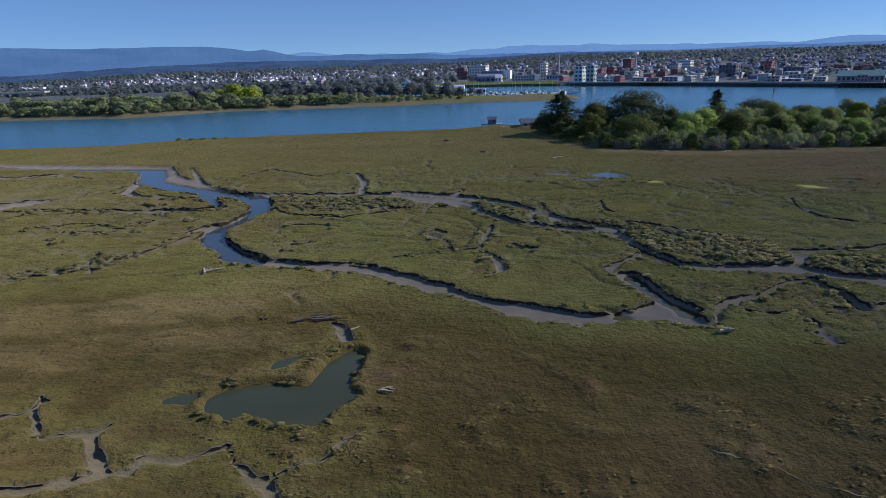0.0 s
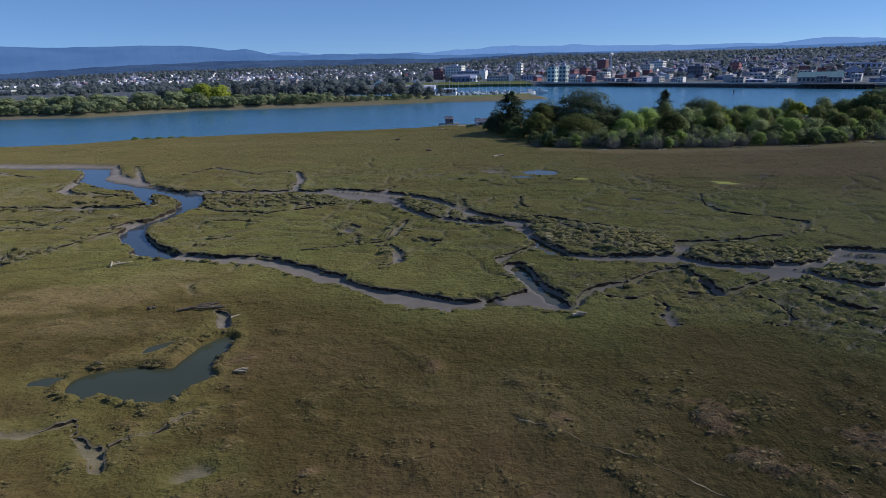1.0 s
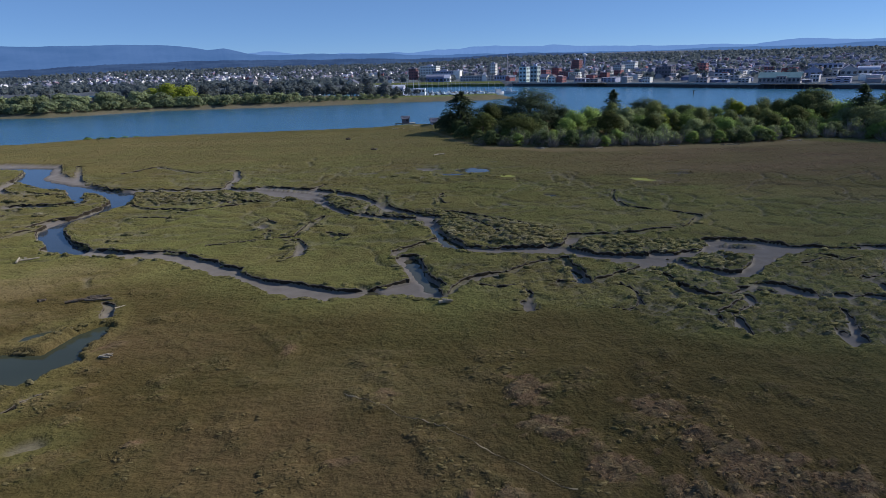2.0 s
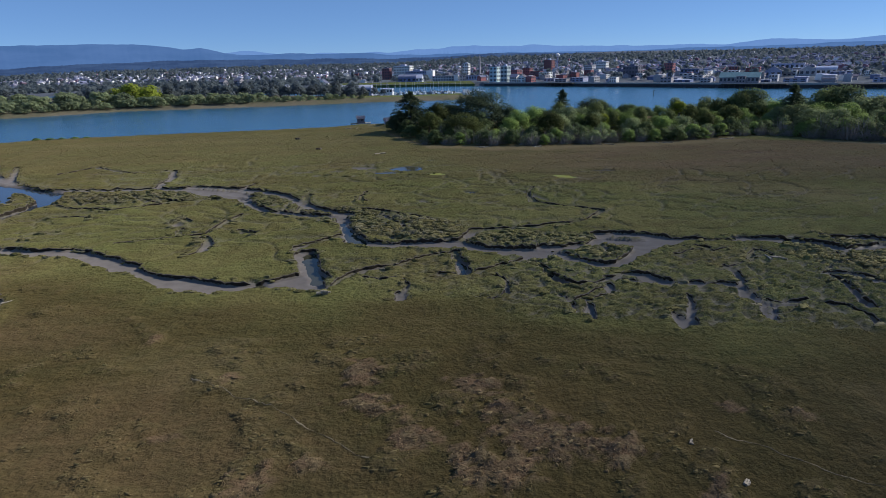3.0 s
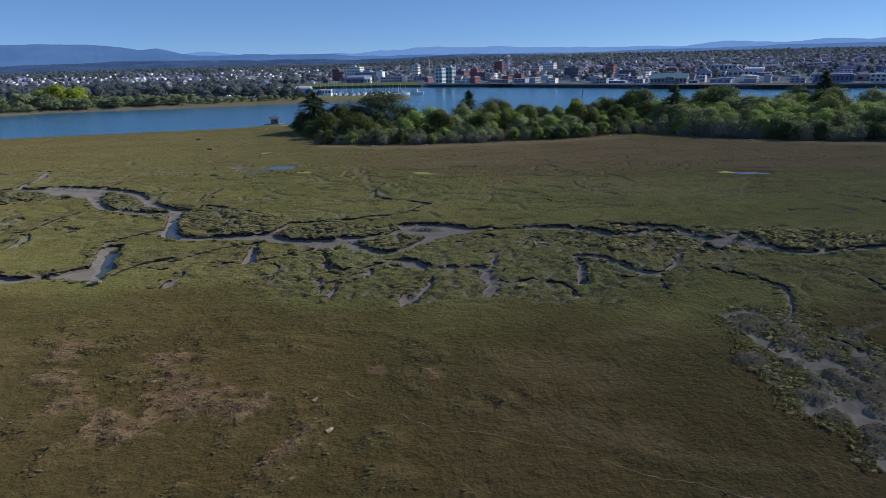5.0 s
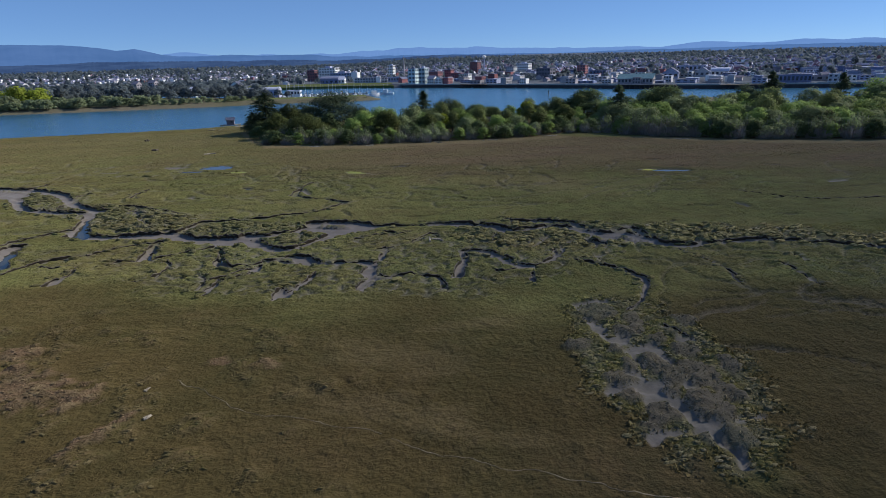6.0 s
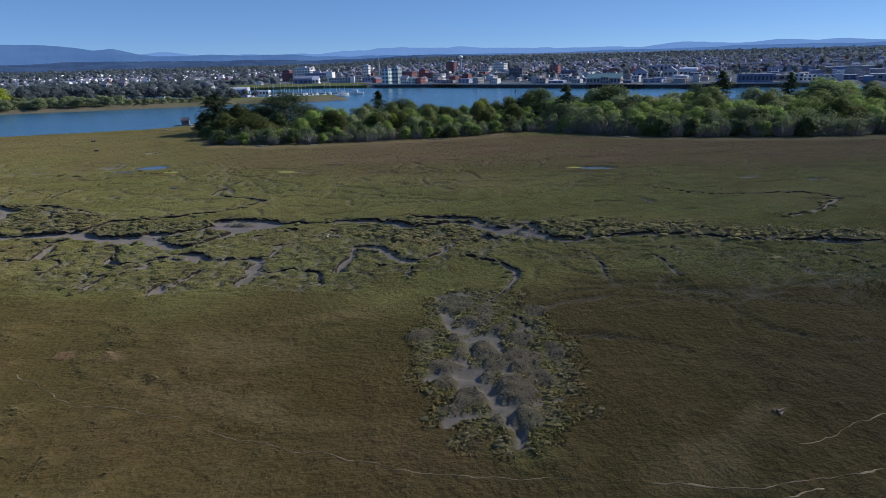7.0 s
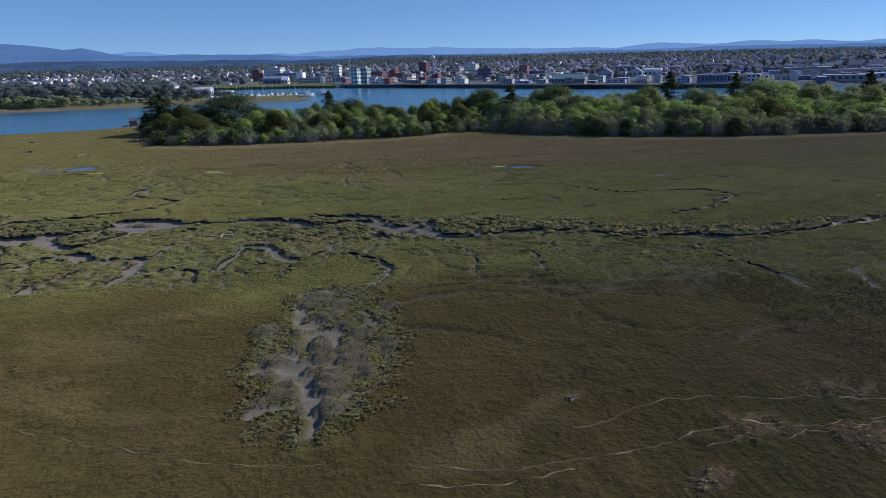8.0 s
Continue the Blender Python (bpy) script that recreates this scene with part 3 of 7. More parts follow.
CREEKS['west_streak_e'] = ('mud', [(-92.1, 97.5, 0.5), (-88.7, 99.1, 0.6), (-85.8, 101.6, 0.6)])
CREEKS['west_streak_f'] = ('mud', [(-67.0, 94.3, 0.35), (-63.9, 97.0, 0.4), (-61.7, 97.6, 0.35)])
# the growth along the creeks: how tussocky it is, and its course of (x, y, half width)
GROWTH = {}
GROWTH['grey_west'] = (1.0, [(-51.8, 106.8, 2.95), (-43.0, 102.6, 4.89), (-32.4, 101.9, 5.64), (-19.8, 100.1, 5.57), (-9.6, 101.1, 5.12), (-2.0, 95.7, 4.04), (4.3, 87.7, 3.78), (10.1, 82.7, 3.8), (14.7, 78.5, 3.58)])
GROWTH['grey_middle'] = (1.0, [(5.6, 86.7, 3.46), (13.4, 80.7, 4.91), (20.3, 75.4, 6.16), (26.5, 70.3, 5.55), (31.2, 65.3, 4.85), (35.8, 62.2, 5.22), (41.7, 61.9, 6.22), (46.3, 60.3, 5.23)])
GROWTH['islands_west'] = (0.6, [(13.1, 57.3, 5.09), (20.4, 54.5, 6.32), (26.6, 51.9, 6.91), (32.8, 51.2, 7.5), (39.2, 51.2, 9.42), (43.1, 48.2, 11.05)])
GROWTH['islands_middle'] = (0.75, [(39.8, 48.1, 9.88), (46.4, 47.3, 11.03), (53.0, 47.2, 11.56), (59.7, 46.8, 12.31), (66.0, 45.2, 12.25), (73.1, 45.5, 9.94), (80.3, 45.6, 8.39)])
GROWTH['grey_east'] = (1.0, [(73.1, 52.6, 5.78), (80.1, 51.2, 6.29), (86.7, 49.5, 5.71), (93.4, 48.2, 5.79), (98.7, 46.2, 5.89)])
GROWTH['grey_far_east'] = (1.0, [(88.8, 52.0, 4.02), (96.3, 48.1, 4.58), (104.1, 46.5, 4.07), (111.3, 43.4, 3.69), (118.4, 40.6, 3.63), (128.7, 36.8, 3.17), (140.3, 34.8, 2.66), (149.7, 34.9, 1.73), (157.2, 35.6, 1.45)])
GROWTH['green_east'] = (0.46, [(93.4, 36.2, 4.18), (99.9, 34.3, 4.96), (105.4, 30.5, 5.44), (110.6, 27.0, 6.03), (118.3, 22.9, 7.36), (124.2, 17.8, 8.71), (128.0, 13.7, 8.21)])
GROWTH['grey_far_west'] = (1.0, [(-71.4, 65.7, 3.5), (-68.4, 67.2, 3.29), (-65.1, 68.6, 3.04), (-61.5, 69.8, 2.86), (-57.0, 72.3, 2.44), (-54.5, 73.9, 1.38)])
GROWTH['west_green'] = (0.62, [(-128.0, 128.0, 9.0), (-108.0, 122.0, 10.0), (-92.0, 112.0, 11.0), (-76.0, 103.0, 9.0), (-64.0, 100.0, 6.0)])
GROWTH['grey_spit'] = (1.0, [(-65.1, 111.7, 1.47), (-61.7, 109.4, 2.59), (-59.4, 109.1, 2.41)])
POND = [[(-28.8, 39.2, 1.9), (-26.0, 39.4, 2.2), (-22.8, 38.6, 2.7), (-20.9, 39.4, 1.8)],
        [(-21.6, 41.2, 1.7), (-21.2, 43.6, 1.7), (-20.5, 45.6, 1.2)], [(-24.0, 36.9, 0.9), (-21.5, 36.6, 0.8)], [(-27.9, 36.8, 0.5), (-28.0, 38.0, 0.9)]]
# shallow pools: x, y, half length, half width, turn in degrees, what fills it
POOLS = [(-26.0, 44.8, 1.7, 0.75, 55, "pond"), (-32.6, 39.6, 1.5, 0.8, 5, "pond"), (-16.3, 28.3, 1.25, 0.85, 10, "mud"),
         (22.5, 123.0, 4.2, 3.2, -10, "pond"), (12.5, 126.0, 3.6, 1.7, -20, "mud"), (17.8, 118.6, 3.2, 1.5, -5, "pond"), (-1.8, 122.5, 2.6, 1.2, 0, "mud"), (6.2, 122.6, 1.8, 1.2, 0, "mud"),
         (28.4, 114.6, 3.2, 0.8, -15, "algae"), (55.5, 106.0, 2.6, 1.3, -40, "algae"), (65.5, 111.0, 3.0, 0.9, -8, "mud"), (25.3, 89.4, 2.2, 0.7, -45, "mud"), (34.3, 95.4, 1.5, 1.0, -40, "pond"),
         (121.4, 89.9, 4.8, 1.7, -18, "pond"), (116.5, 91.0, 2.2, 0.6, -5, "algae"), (144.8, 71.3, 2.6, 1.1, 8, "mud"), (154.3, 66.1, 1.8, 1.0, -5, "pond"), (116.6, 60.2, 2.0, 0.6, -80, "mud"),
         (45.5, 90.5, 5.2, 0.8, -70, "mud"), (-14.4, 80.6, 1.9, 0.8, -65, "mud"), (-1.9, 74.2, 1.2, 0.7, -35, "mud"), (-33.0, 79.0, 1.6, 0.5, 10, "mud")]
# patches of dead, clumpy growth: x, y, half length, half width, turn
DEAD = [(17.8, 31.8, 1.3, 1.6, 0), (18.4, 27.4, 2.0, 0.9, -20), (26.5, 29.2, 1.6, 1.2, -20), (29.9, 22.6, 2.9, 2.0, -20), (33.8, 21.0, 2.0, 1.2, -10), (26.9, 19.6, 1.9, 1.3, 10), (11.9, 20.0, 1.3, 1.0, 20),
        (21.6, 23.4, 1.5, 1.2, 0), (24.7, 21.0, 0.9, 0.8, 0), (15.3, 21.6, 0.9, 0.7, 0), (38.2, 15.8, 2.0, 0.5, 55), (104.0, -1.2, 2.2, 1.1, 0), (109.5, -4.0, 2.0, 1.3, -30), (98.0, -4.4, 1.1, 0.7, 0), (112.0, 1.0, 1.8, 0.8, -20),
        (-17.0, 42.0, 1.5, 0.6, 25), (-8.6, 27.6, 0.8, 0.4, 0), (7.4, 31.9, 0.9, 0.6, 10), (-1.0, 39.6, 0.5, 0.4, 0), (48.0, 22.9, 0.7, 0.5, 0), (5.5, 25.0, 0.7, 0.5, 0), (28.0, 25.6, 1.3, 0.6, 0), (44.0, 24.2, 0.8, 0.5, 0)]
# bare, dry ground: x, y, half length, half width, turn, strength
DRY = [(-41, 57, 13, 4.5, 8, 0.52), (-36, 49.5, 10, 2.2, -4, 0.34), (-58, 54, 14, 5, 0, 0.32), (-34, 63, 7, 3, 10, 0.4), (-52, 46, 10, 3, 0, 0.3), (-20, 190, 46, 20, 0, 0.30), (-70, 188, 40, 10, -5, 0.35), (4, 176, 20, 14, 0, 0.35),
       (86.5, 1.2, 5.5, 2.2, 18, 0.30), (92, 4.6, 3.6, 1.0, 20, 0.32), (58, 22, 7, 3, -30, 0.22), (66, 26.5, 5, 1.5, 0, 0.25), (57.5, 14.5, 10, 2.0, -30, 0.22), (90, 84, 22, 9, -20, 0.30), (60, 131, 40, 5, -8, 0.25), (6, 34, 10, 5, -20, 0.2)]
TREE_LINE = [(-400, 330), (12, 215), (19, 194), (22, 181), (30, 162), (49, 153.5), (69, 151), (100, 151), (118, 154), (129, 158), (138, 150), (144, 142), (160, 130), (178, 121), (197, 115), (242, 107), (320, 92), (600, 60)]
SHORE_LINE = [(-700, 120), (-420, 170), (-300, 190), (-172, 200), (-131, 201), (-111, 213), (-92, 215.5), (-63, 219.5), (-26, 222), (-10, 223), (5, 232), (13, 230), (30, 231), (60, 236), (110, 236), (150, 222), (200, 212), (250, 205), (340, 190), (700, 150)]
CREEK_EDGE = [(-300, 150), (-160, 120), (-120, 78), (-75, 62), (-45, 62), (-20, 60), (0, 47.5), (16, 44), (30, 42), (48, 34), (62, 32), (74, 28), (90, 28), (105, 26), (125, 18), (170, 6), (400, -10)]


# the muddy pan: grey tussock mounds and bare flats, x, y, half sizes
MOUNDS = [(77.7, 15.9, 1.02, 2.3), (79.9, 14.9, 1.23, 1.9), (78.4, 11.0, 1.3, 2.0), (76.8, 13.2, 0.6, 0.6), (73.8, 15.2, 1.1, 0.9), (73.5, 13.0, 0.94, 0.7), (74.9, 11.0, 1.15, 1.0), (76.1, 7.8, 0.55, 0.6), (78.0, 7.5, 0.84, 1.2), (77.2, 26.5, 1.6, 1.7),
          (78.1, 22.5, 1.5, 0.9), (79.6, 24.3, 0.76, 1.4), (80.6, 12.2, 0.9, 1.2), (81.0, 18.2, 1.2, 1.2), (75.8, 17.1, 0.66, 1.1), (72.8, 20.7, 1.1, 0.8), (84.1, 23.4, 1.0, 1.4), (83.0, 15.6, 0.9, 0.9), (73.7, 9.9, 0.9, 0.6), (79.8, 20.6, 0.9, 0.8), (75.6, 19.6, 0.7, 0.8), (82.2, 21.2, 0.8, 1.1)]
FLATS = [(75.4, 13.6, 1.5, 1.1), (76.6, 11.0, 0.6, 1.9), (77.1, 9.1, 0.95, 0.86), (78.75, 16.8, 0.3, 2.6), (77.9, 19.3, 1.3, 0.75), (77.0, 21.2, 0.6, 0.7), (78.2, 13.6, 0.3, 1.4), (77.0, 7.6, 0.35, 1.1), (75.9, 24.2, 0.4, 3.2), (77.6, 28.9, 1.5, 0.5), (73.2, 14.1, 1.0, 0.45), (72.8, 8.6, 0.4, 0.5), (73.9, 8.8, 1.1, 0.25), (79.6, 13.1, 0.9, 0.25), (79.2, 9.1, 1.3, 0.25), (81.7, 20.0, 0.2, 1.6), (76.7, 17.8, 0.25, 1.5), (75.2, 15.6, 0.5, 0.6)]


def line(course, x):
    a = np.array(course, float)
    return np.interp(x, a[:, 0], a[:, 1])


def axis(*runs):
    return np.concatenate([np.arange(a, b, s) for a, b, s in runs])


GX = axis((-700, -200, 12.0), (-200, -130, 2.0), (-130, -80, 0.85), (-80, -46, 0.5), (-46, -16, 0.36), (-16, 104, 0.36), (104, 132, 0.45), (132, 170, 0.7), (170, 260, 1.6), (260, 700, 12.0))
GY = axis((-90, -14, 2.0), (-14, 3, 0.45), (3, 24, 0.34), (24, 68, 0.26), (68, 112, 0.46), (112, 165, 0.9), (165, 262, 1.5))
MX, MY = np.meshgrid(GX, GY)


def oval(x, y, cx, cy, a, b, turn):
    c, s = math.cos(radians(turn)), math.sin(radians(turn))
    u, v = (x - cx) * c + (y - cy) * s, -(x - cx) * s + (y - cy) * c
    return np.hypot(u / a, v / b)


def course_gap(courses, margin, x, y):
    """Signed gap to the nearest bank of some courses (negative inside), and the half width there."""
    gap, wide = np.full(MX.shape, 60.0), np.zeros(MX.shape)
    for pts in courses:
        for (ax, ay, aw), (bx, by, bw) in zip(pts[:-1], pts[1:]):
            r = margin + max(aw, bw)
            i0, i1 = np.searchsorted(GX, (min(ax, bx) - r, max(ax, bx) + r))
            j0, j1 = np.searchsorted(GY, (min(ay, by) - r, max(ay, by) + r))
            if i0 >= i1 or j0 >= j1:
                continue
            px, py = x[j0:j1, i0:i1], y[j0:j1, i0:i1]
            dx, dy = bx - ax, by - ay
            k = np.clip(((px - ax) * dx + (py - ay) * dy) / (dx * dx + dy * dy + 1e-9), 0, 1)
            w = aw + (bw - aw) * k
            g = np.hypot(px - ax - k * dx, py - ay - k * dy) - w
            old = gap[j0:j1, i0:i1]
            near = g < old
            wide[j0:j1, i0:i1] = np.where(near, w, wide[j0:j1, i0:i1])
            gap[j0:j1, i0:i1] = np.minimum(g, old)
    return gap, wide


def domes(x, y, sx, sy, seed):
    """Rounded lumps, one to a cell, of uneven size: 0 in the gaps between them, 1 on the tops."""
    u, v = x / sx + 0.25 * gn(x / 2.7, y / 2.7, seed + 5), y / sy
    i0, j0 = np.floor(u), np.floor(v)
    best = np.zeros_like(x)
    for di in (-1, 0, 1):
        for dj in (-1, 0, 1):
            i, j = (i0 + di).astype(np.int64), (j0 + dj).astype(np.int64)
            cu, cv = i + 0.5 + 0.40 * np.sin(lattice(i, j, seed + 1)), j + 0.5 + 0.40 * np.sin(lattice(i, j, seed + 2))
            r = 0.58 + 0.16 * np.sin(lattice(i, j, seed + 3))
            best = np.maximum(best, 1 - ((u - cu) ** 2 + (v - cv) ** 2) / r ** 2)
    return np.sqrt(np.maximum(best, 0))


def wander(seed, n, wide=(-120, 180), deep=(68, 138), near=12, far=84):
    """Thin winding rills over a stretch of the green marsh, so far from its brown edge."""
    rng, out = random.Random(seed), []
    while len(out) < n:
        x, y = rng.uniform(*wide), rng.uniform(*deep)
        if not near < y - float(line(CREEK_EDGE, x)) < far - 0.15 * abs(x - 20):
            continue
        a, c = rng.choice((0.0, 3.14)) + rng.uniform(-0.7, 0.7), []
        for _ in range(rng.randint(3, 13)):
            c.append((x, y, rng.uniform(0.10, 0.30) + 0.0022 * y))
            a += rng.uniform(-0.75, 0.75)
            step = rng.uniform(1.2, 2.6)
            x, y = x + math.cos(a) * step * 1.5, y + math.sin(a) * step
        out.append(c)
    return out


def shape_marsh():
    x, y = MX, MY
    wx = x + 0.34 * gn(x / 2.6, y / 2.6, 3) + 0.22 * gn(x / 1.3, y / 1.3, 4) + 0.10 * gn(x / 0.7, y / 0.7, 9)
    wy = y + 0.34 * gn(x / 2.6, y / 2.6, 5) + 0.22 * gn(x / 1.3, y / 1.3, 6) + 0.10 * gn(x / 0.7, y / 0.7, 10)
    wet, ww = course_gap([c for k, c in CREEKS.values() if k == "wet"], 14, wx, wy)
    dry, dw = course_gap([c for k, c in CREEKS.values() if k != "wet"], 14, wx, wy)
    pool, _ = course_gap([c for k, c in CREEKS.values() if k == "pool"], 3, wx, wy)
    pond, _ = course_gap(POND, 6, x + 0.5 * (wx - x), y + 0.5 * (wy - y))
    gap = np.minimum(np.minimum(wet, dry), pond)
    shore_gap = np.minimum(wet, dry)
    lumps, fleck = domes(x, y, 1.25, 0.75, 11), domes(x, y, 0.7, 0.5, 12)
    hum = 0.75 * lumps + 0.3 * fleck + 0.25 * gn(x / 3.5, y / 2.4, 11) - 0.36
    belt = np.zeros_like(x)
    for k, c in GROWTH.values():
        belt_gap, _ = course_gap([c], 6, x, y)
        belt = np.maximum(belt, k * sm(1.8, -1.8, belt_gap + 2.2 * gn(x / 5, y / 4, 13)))
    pan = sm(1.15, 0.75, oval(x, y, 78.2, 17.5, 6.6, 12.8, -8) + 0.22 * gn(x / 2, y / 2, 14))
    mound, flat = np.zeros_like(x), np.zeros_like(x)
    for cx, cy, a, b in MOUNDS:
        mound = np.maximum(mound, sm(1.12, 0.88, oval(wx, wy, cx, cy, a, b, 0)))
    for cx, cy, a, b in FLATS:
        flat = np.maximum(flat, sm(1.5, 1.2, oval(wx, wy, cx, cy, a, b, 0)))
    belt = np.maximum(belt, 0.5 * pan)
    low = sm(0.75, 1.3, 1.7 - oval(x, y, -30.0, 31.5, 16, 4.2, 0))
    turf = sm(-0.1, 0.4, gap)
    z = 0.10 * gn(x / 7, y / 7, 15) * (0.3 + 0.7 * turf) + turf * (0.085 * gn(x / 1.5, y / 1.2, 16) + 0.04 * gn(x / 0.65, y / 0.6, 17))
    bank = np.exp(-(np.maximum(gap, 0) / 1.0) ** 2)
    z = z + turf * belt * (0.42 * hum + 0.02) + turf * bank * (0.04 + 0.24 * np.maximum(hum, 0) * (1 - belt))
    # cut the creeks
    z = z - np.minimum(1.45, 0.85 + 0.25 * ww) * sm(0.2, -0.45, wet)
    z = z - np.minimum(0.54, 0.19 + 0.28 * dw) * (1 - 0.3 * sm(46, 40, y) * (x < 0)) * sm(0.12, -0.16, dry) - 0.05 * sm(-0.6, -2.0, dry) - 0.26 * sm(0.0, -0.5, pool)
    z = z - 0.55 * sm(0.2, -0.35, pond) + (0.10 + 0.22 * hum) * sm(1.1, 0.4, pond) * sm(0.0, 0.25, pond)
    mud = np.maximum(sm(0.20, -0.10, wet), sm(0.20, -0.08, dry) * (0.25 + 0.75 * np.maximum(sm(0.45, 0.9, dw), sm(58, 46, y))))
    gaps = sm(0.15, -0.08, hum + 0.22 * gn(x / 6, y / 6, 18)) * sm(0.3, 0.9, belt)
    mud = np.maximum(mud, np.maximum(0.17 * sm(0.6, 1.0, belt), belt * (0.03 + gaps * 0.85)))
    z = z - 0.20 * belt * gaps * (gap > 0.3)
    z = z + mound * (0.20 + 0.12 * hum) - 0.20 * flat * (1 - mound) - 0.06 * pan
    mud = np.maximum(mud, 0.86 * flat * (1 - mound))
    mud = np.where(mound > 0.4, 0.36, mud)
    mud = np.maximum(mud, 0.24 * np.maximum(mound, pan * sm(0.2, -0.3, gn(x / 2.4, y / 2.4, 19))))
    algae = np.zeros_like(x)
    for cx, cy, a, b, turn, fill in POOLS:
        s = (oval(wx, wy, cx, cy, a, b, turn) - 1) * min(a, b)
        z = z - 0.42 * sm(0.25, -0.3, s) * (fill != "algae") - 0.2 * sm(0.25, -0.3, s) * (fill == "algae")
        mud = np.maximum(mud, sm(0.05, -0.3, s))
        gap = np.minimum(gap, s)
    mud = np.maximum(mud * (1 - 0.55 * sm(1.35, 1.05, oval(x, y, -32, 33, 18, 8, 0))), sm(-0.25, -0.5, pond))
    rng = random.Random(61)
    for _ in range(120):
        cx, cy = rng.uniform(-95, 170), rng.uniform(34, 140)
        if cy - float(line(CREEK_EDGE, cx)) < 4 or cy > 138 - 0.12 * abs(cx - 30):
            continue
        s = (oval(wx, wy, cx, cy, rng.uniform(0.8, 2.6), rng.uniform(0.28, 0.55), rng.uniform(-40, 25)) - 1) * 0.4
        z = z - 0.42 * sm(0.12, -0.16, s)
        mud = np.maximum(mud, 0.8 * sm(0.0, -0.2, s))
        gap = np.minimum(gap, s * 1.5)
    rill, _ = course_gap(wander(77, 330) + wander(78, 80, (90, 160), (8, 42), -5, 32), 3, wx, wy)
    z = z - 0.34 * sm(0.10, -0.20, rill) * (1 - 0.6 * belt) * sm(0.4, 1.2, gap)
    mud = np.maximum(mud, 0.30 * sm(0.05, -0.20, rill))
    # what grows where
    s = y - line(CREEK_EDGE, x)
    n = gn(x / 11, y / 8, 21)
    green = ((0.18 - 0.08 * sm(60, 90, x)) * sm(-20, 0, s + 6 * n) + 0.72 * sm(-5, 5, s + 3.5 * n)) * (1 - (0.08 + 0.17 * sm(20, 80, x)) * sm(52, 92, s + 16 * gn(x / 30, y / 14, 22))) 
    green = np.maximum(green, 0.34 * sm(2.6, 0.5, np.minimum(gap, pond)))
    green = np.maximum(green, 0.12 * low)
    green = np.maximum(green, 0.55 * sm(0, 60, -(x + 60)) * sm(70, 100, y))
    green = np.clip(green * (0.86 + 0.25 * gn(x / 3, y / 2.4, 23)) + (0.05 + 0.12 * sm(-5, 5, s)) * gn(x / 16, y / 9, 24) + 0.15 * (1 - sm(-5, 5, s)), 0, 1)
    green = green * (1 - 0.22 * sm(-22, -60, x)) * (1 + 0.20 * sm(15, 50, x) * sm(6, 16, s) * sm(80, 60, s))
    red = sm(58, 88, s + 14 * n) * sm(0, 60, x - 20) * (0.66 + 0.4 * gn(x / 24, y / 8, 25))
    red = red + 0.25 * sm(-2, -14, s) * sm(0.0, 0.7, gn(x / 22, y / 12, 26))
    red = np.maximum(red, 0.28 * sm(1.2, 0.3, oval(x, y, 3, 25, 15, 8, -20) + 0.3 * gn(x / 5, y / 4, 35)))
    green = np.maximum(green, 0.62 * pan * (1 - mound))
    lawn = sm(1.2, 0.6, oval(x, y, 133, 149, 17, 6.5, -25) + 0.2 * n)
    green, red = np.maximum(green, 0.9 * lawn), red * (1 - lawn)
    tan, dead = np.zeros_like(x), np.zeros_like(x)
    for cx, cy, a, b, turn, k in DRY:
        tan = np.maximum(tan, k * sm(1.25, 0.3, oval(x, y, cx, cy, a, b, turn) + 0.45 * gn(x / 4, y / 1.8, 27) + 0.25 * gn(x / 1.2, y / 0.8, 28)))
    for cx, cy, a, b, turn in DEAD:
        k = sm(1.2, 0.7, oval(wx, wy, cx, cy, 1.15 * a, 1.15 * b, turn) + 0.75 * gn(x / 1.2, y / 0.9, 33) + 0.35 * gn(x / 0.5, y / 0.5, 34))
        tan = np.maximum(tan, k * (0.05 + 0.55 * sm(0.35, 0.7, hum + 0.2 * gn(x / 1.7, y / 1.3, 36))))
        red = np.maximum(red, 0.9 * k)
        z = z + k * (0.10 + 0.22 * hum)
        dead = np.maximum(dead, k)
    # scattered coarse clumps in the brown foreground
    clump = domes(x + 0.3 * gn(x / 1.1, y / 1.1, 38), y, 2.3, 1.9, 37) * sm(-0.05, 0.35, gn(x / 4.5, y / 3.5, 39) + 0.25 * gn(x / 13, y / 9, 40)) * sm(2, -10, s)
    clump = clump * (0.45 + 0.55 * sm(62, 48, x))
    z = z + 0.30 * clump * (0.5 + 0.7 * fleck)
    red, green = np.maximum(red, 0.4 * clump * fleck), green + 0.12 * clump
    dead = np.maximum(dead, 0.15 * clump)
    tan = np.maximum(tan, (0.26 + 0.26 * sm(25, 85, x)) * sm(58, 92, s + 10 * n) * sm(300, 60, x) * (0.75 + 0.5 * gn(x / 18, y / 6, 31)))
    front = y - line(TREE_LINE, x)
    tan = np.maximum(tan, 0.95 * sm(-11, -6, front + 2.5 * n) * sm(0.0, -3.0, front) * (x > 15))
    tan = np.clip(tan * (1 - belt) * (1 - 0.8 * lawn) * (gap > 0.4), 0, 1)
    coarse = np.maximum(0.6 * sm(0.15, 0.5, clump) * sm(-3, -8, s) * sm(58, 46, x), 0.4 * sm(0.2, 0.5, dead))
    # the shore, and the higher ground under the trees
    edge = y - line(SHORE_LINE, x) - 1.2 * gn(x / 9, y / 9, 29) - 0.5 * gn(x / 2.5, y / 2.5, 30)
    z = z + 0.7 * sm(0, 14, front) * sm(0, -10, edge) * (x > 12) - 2.2 * sm(-1.8, 2.6, edge)
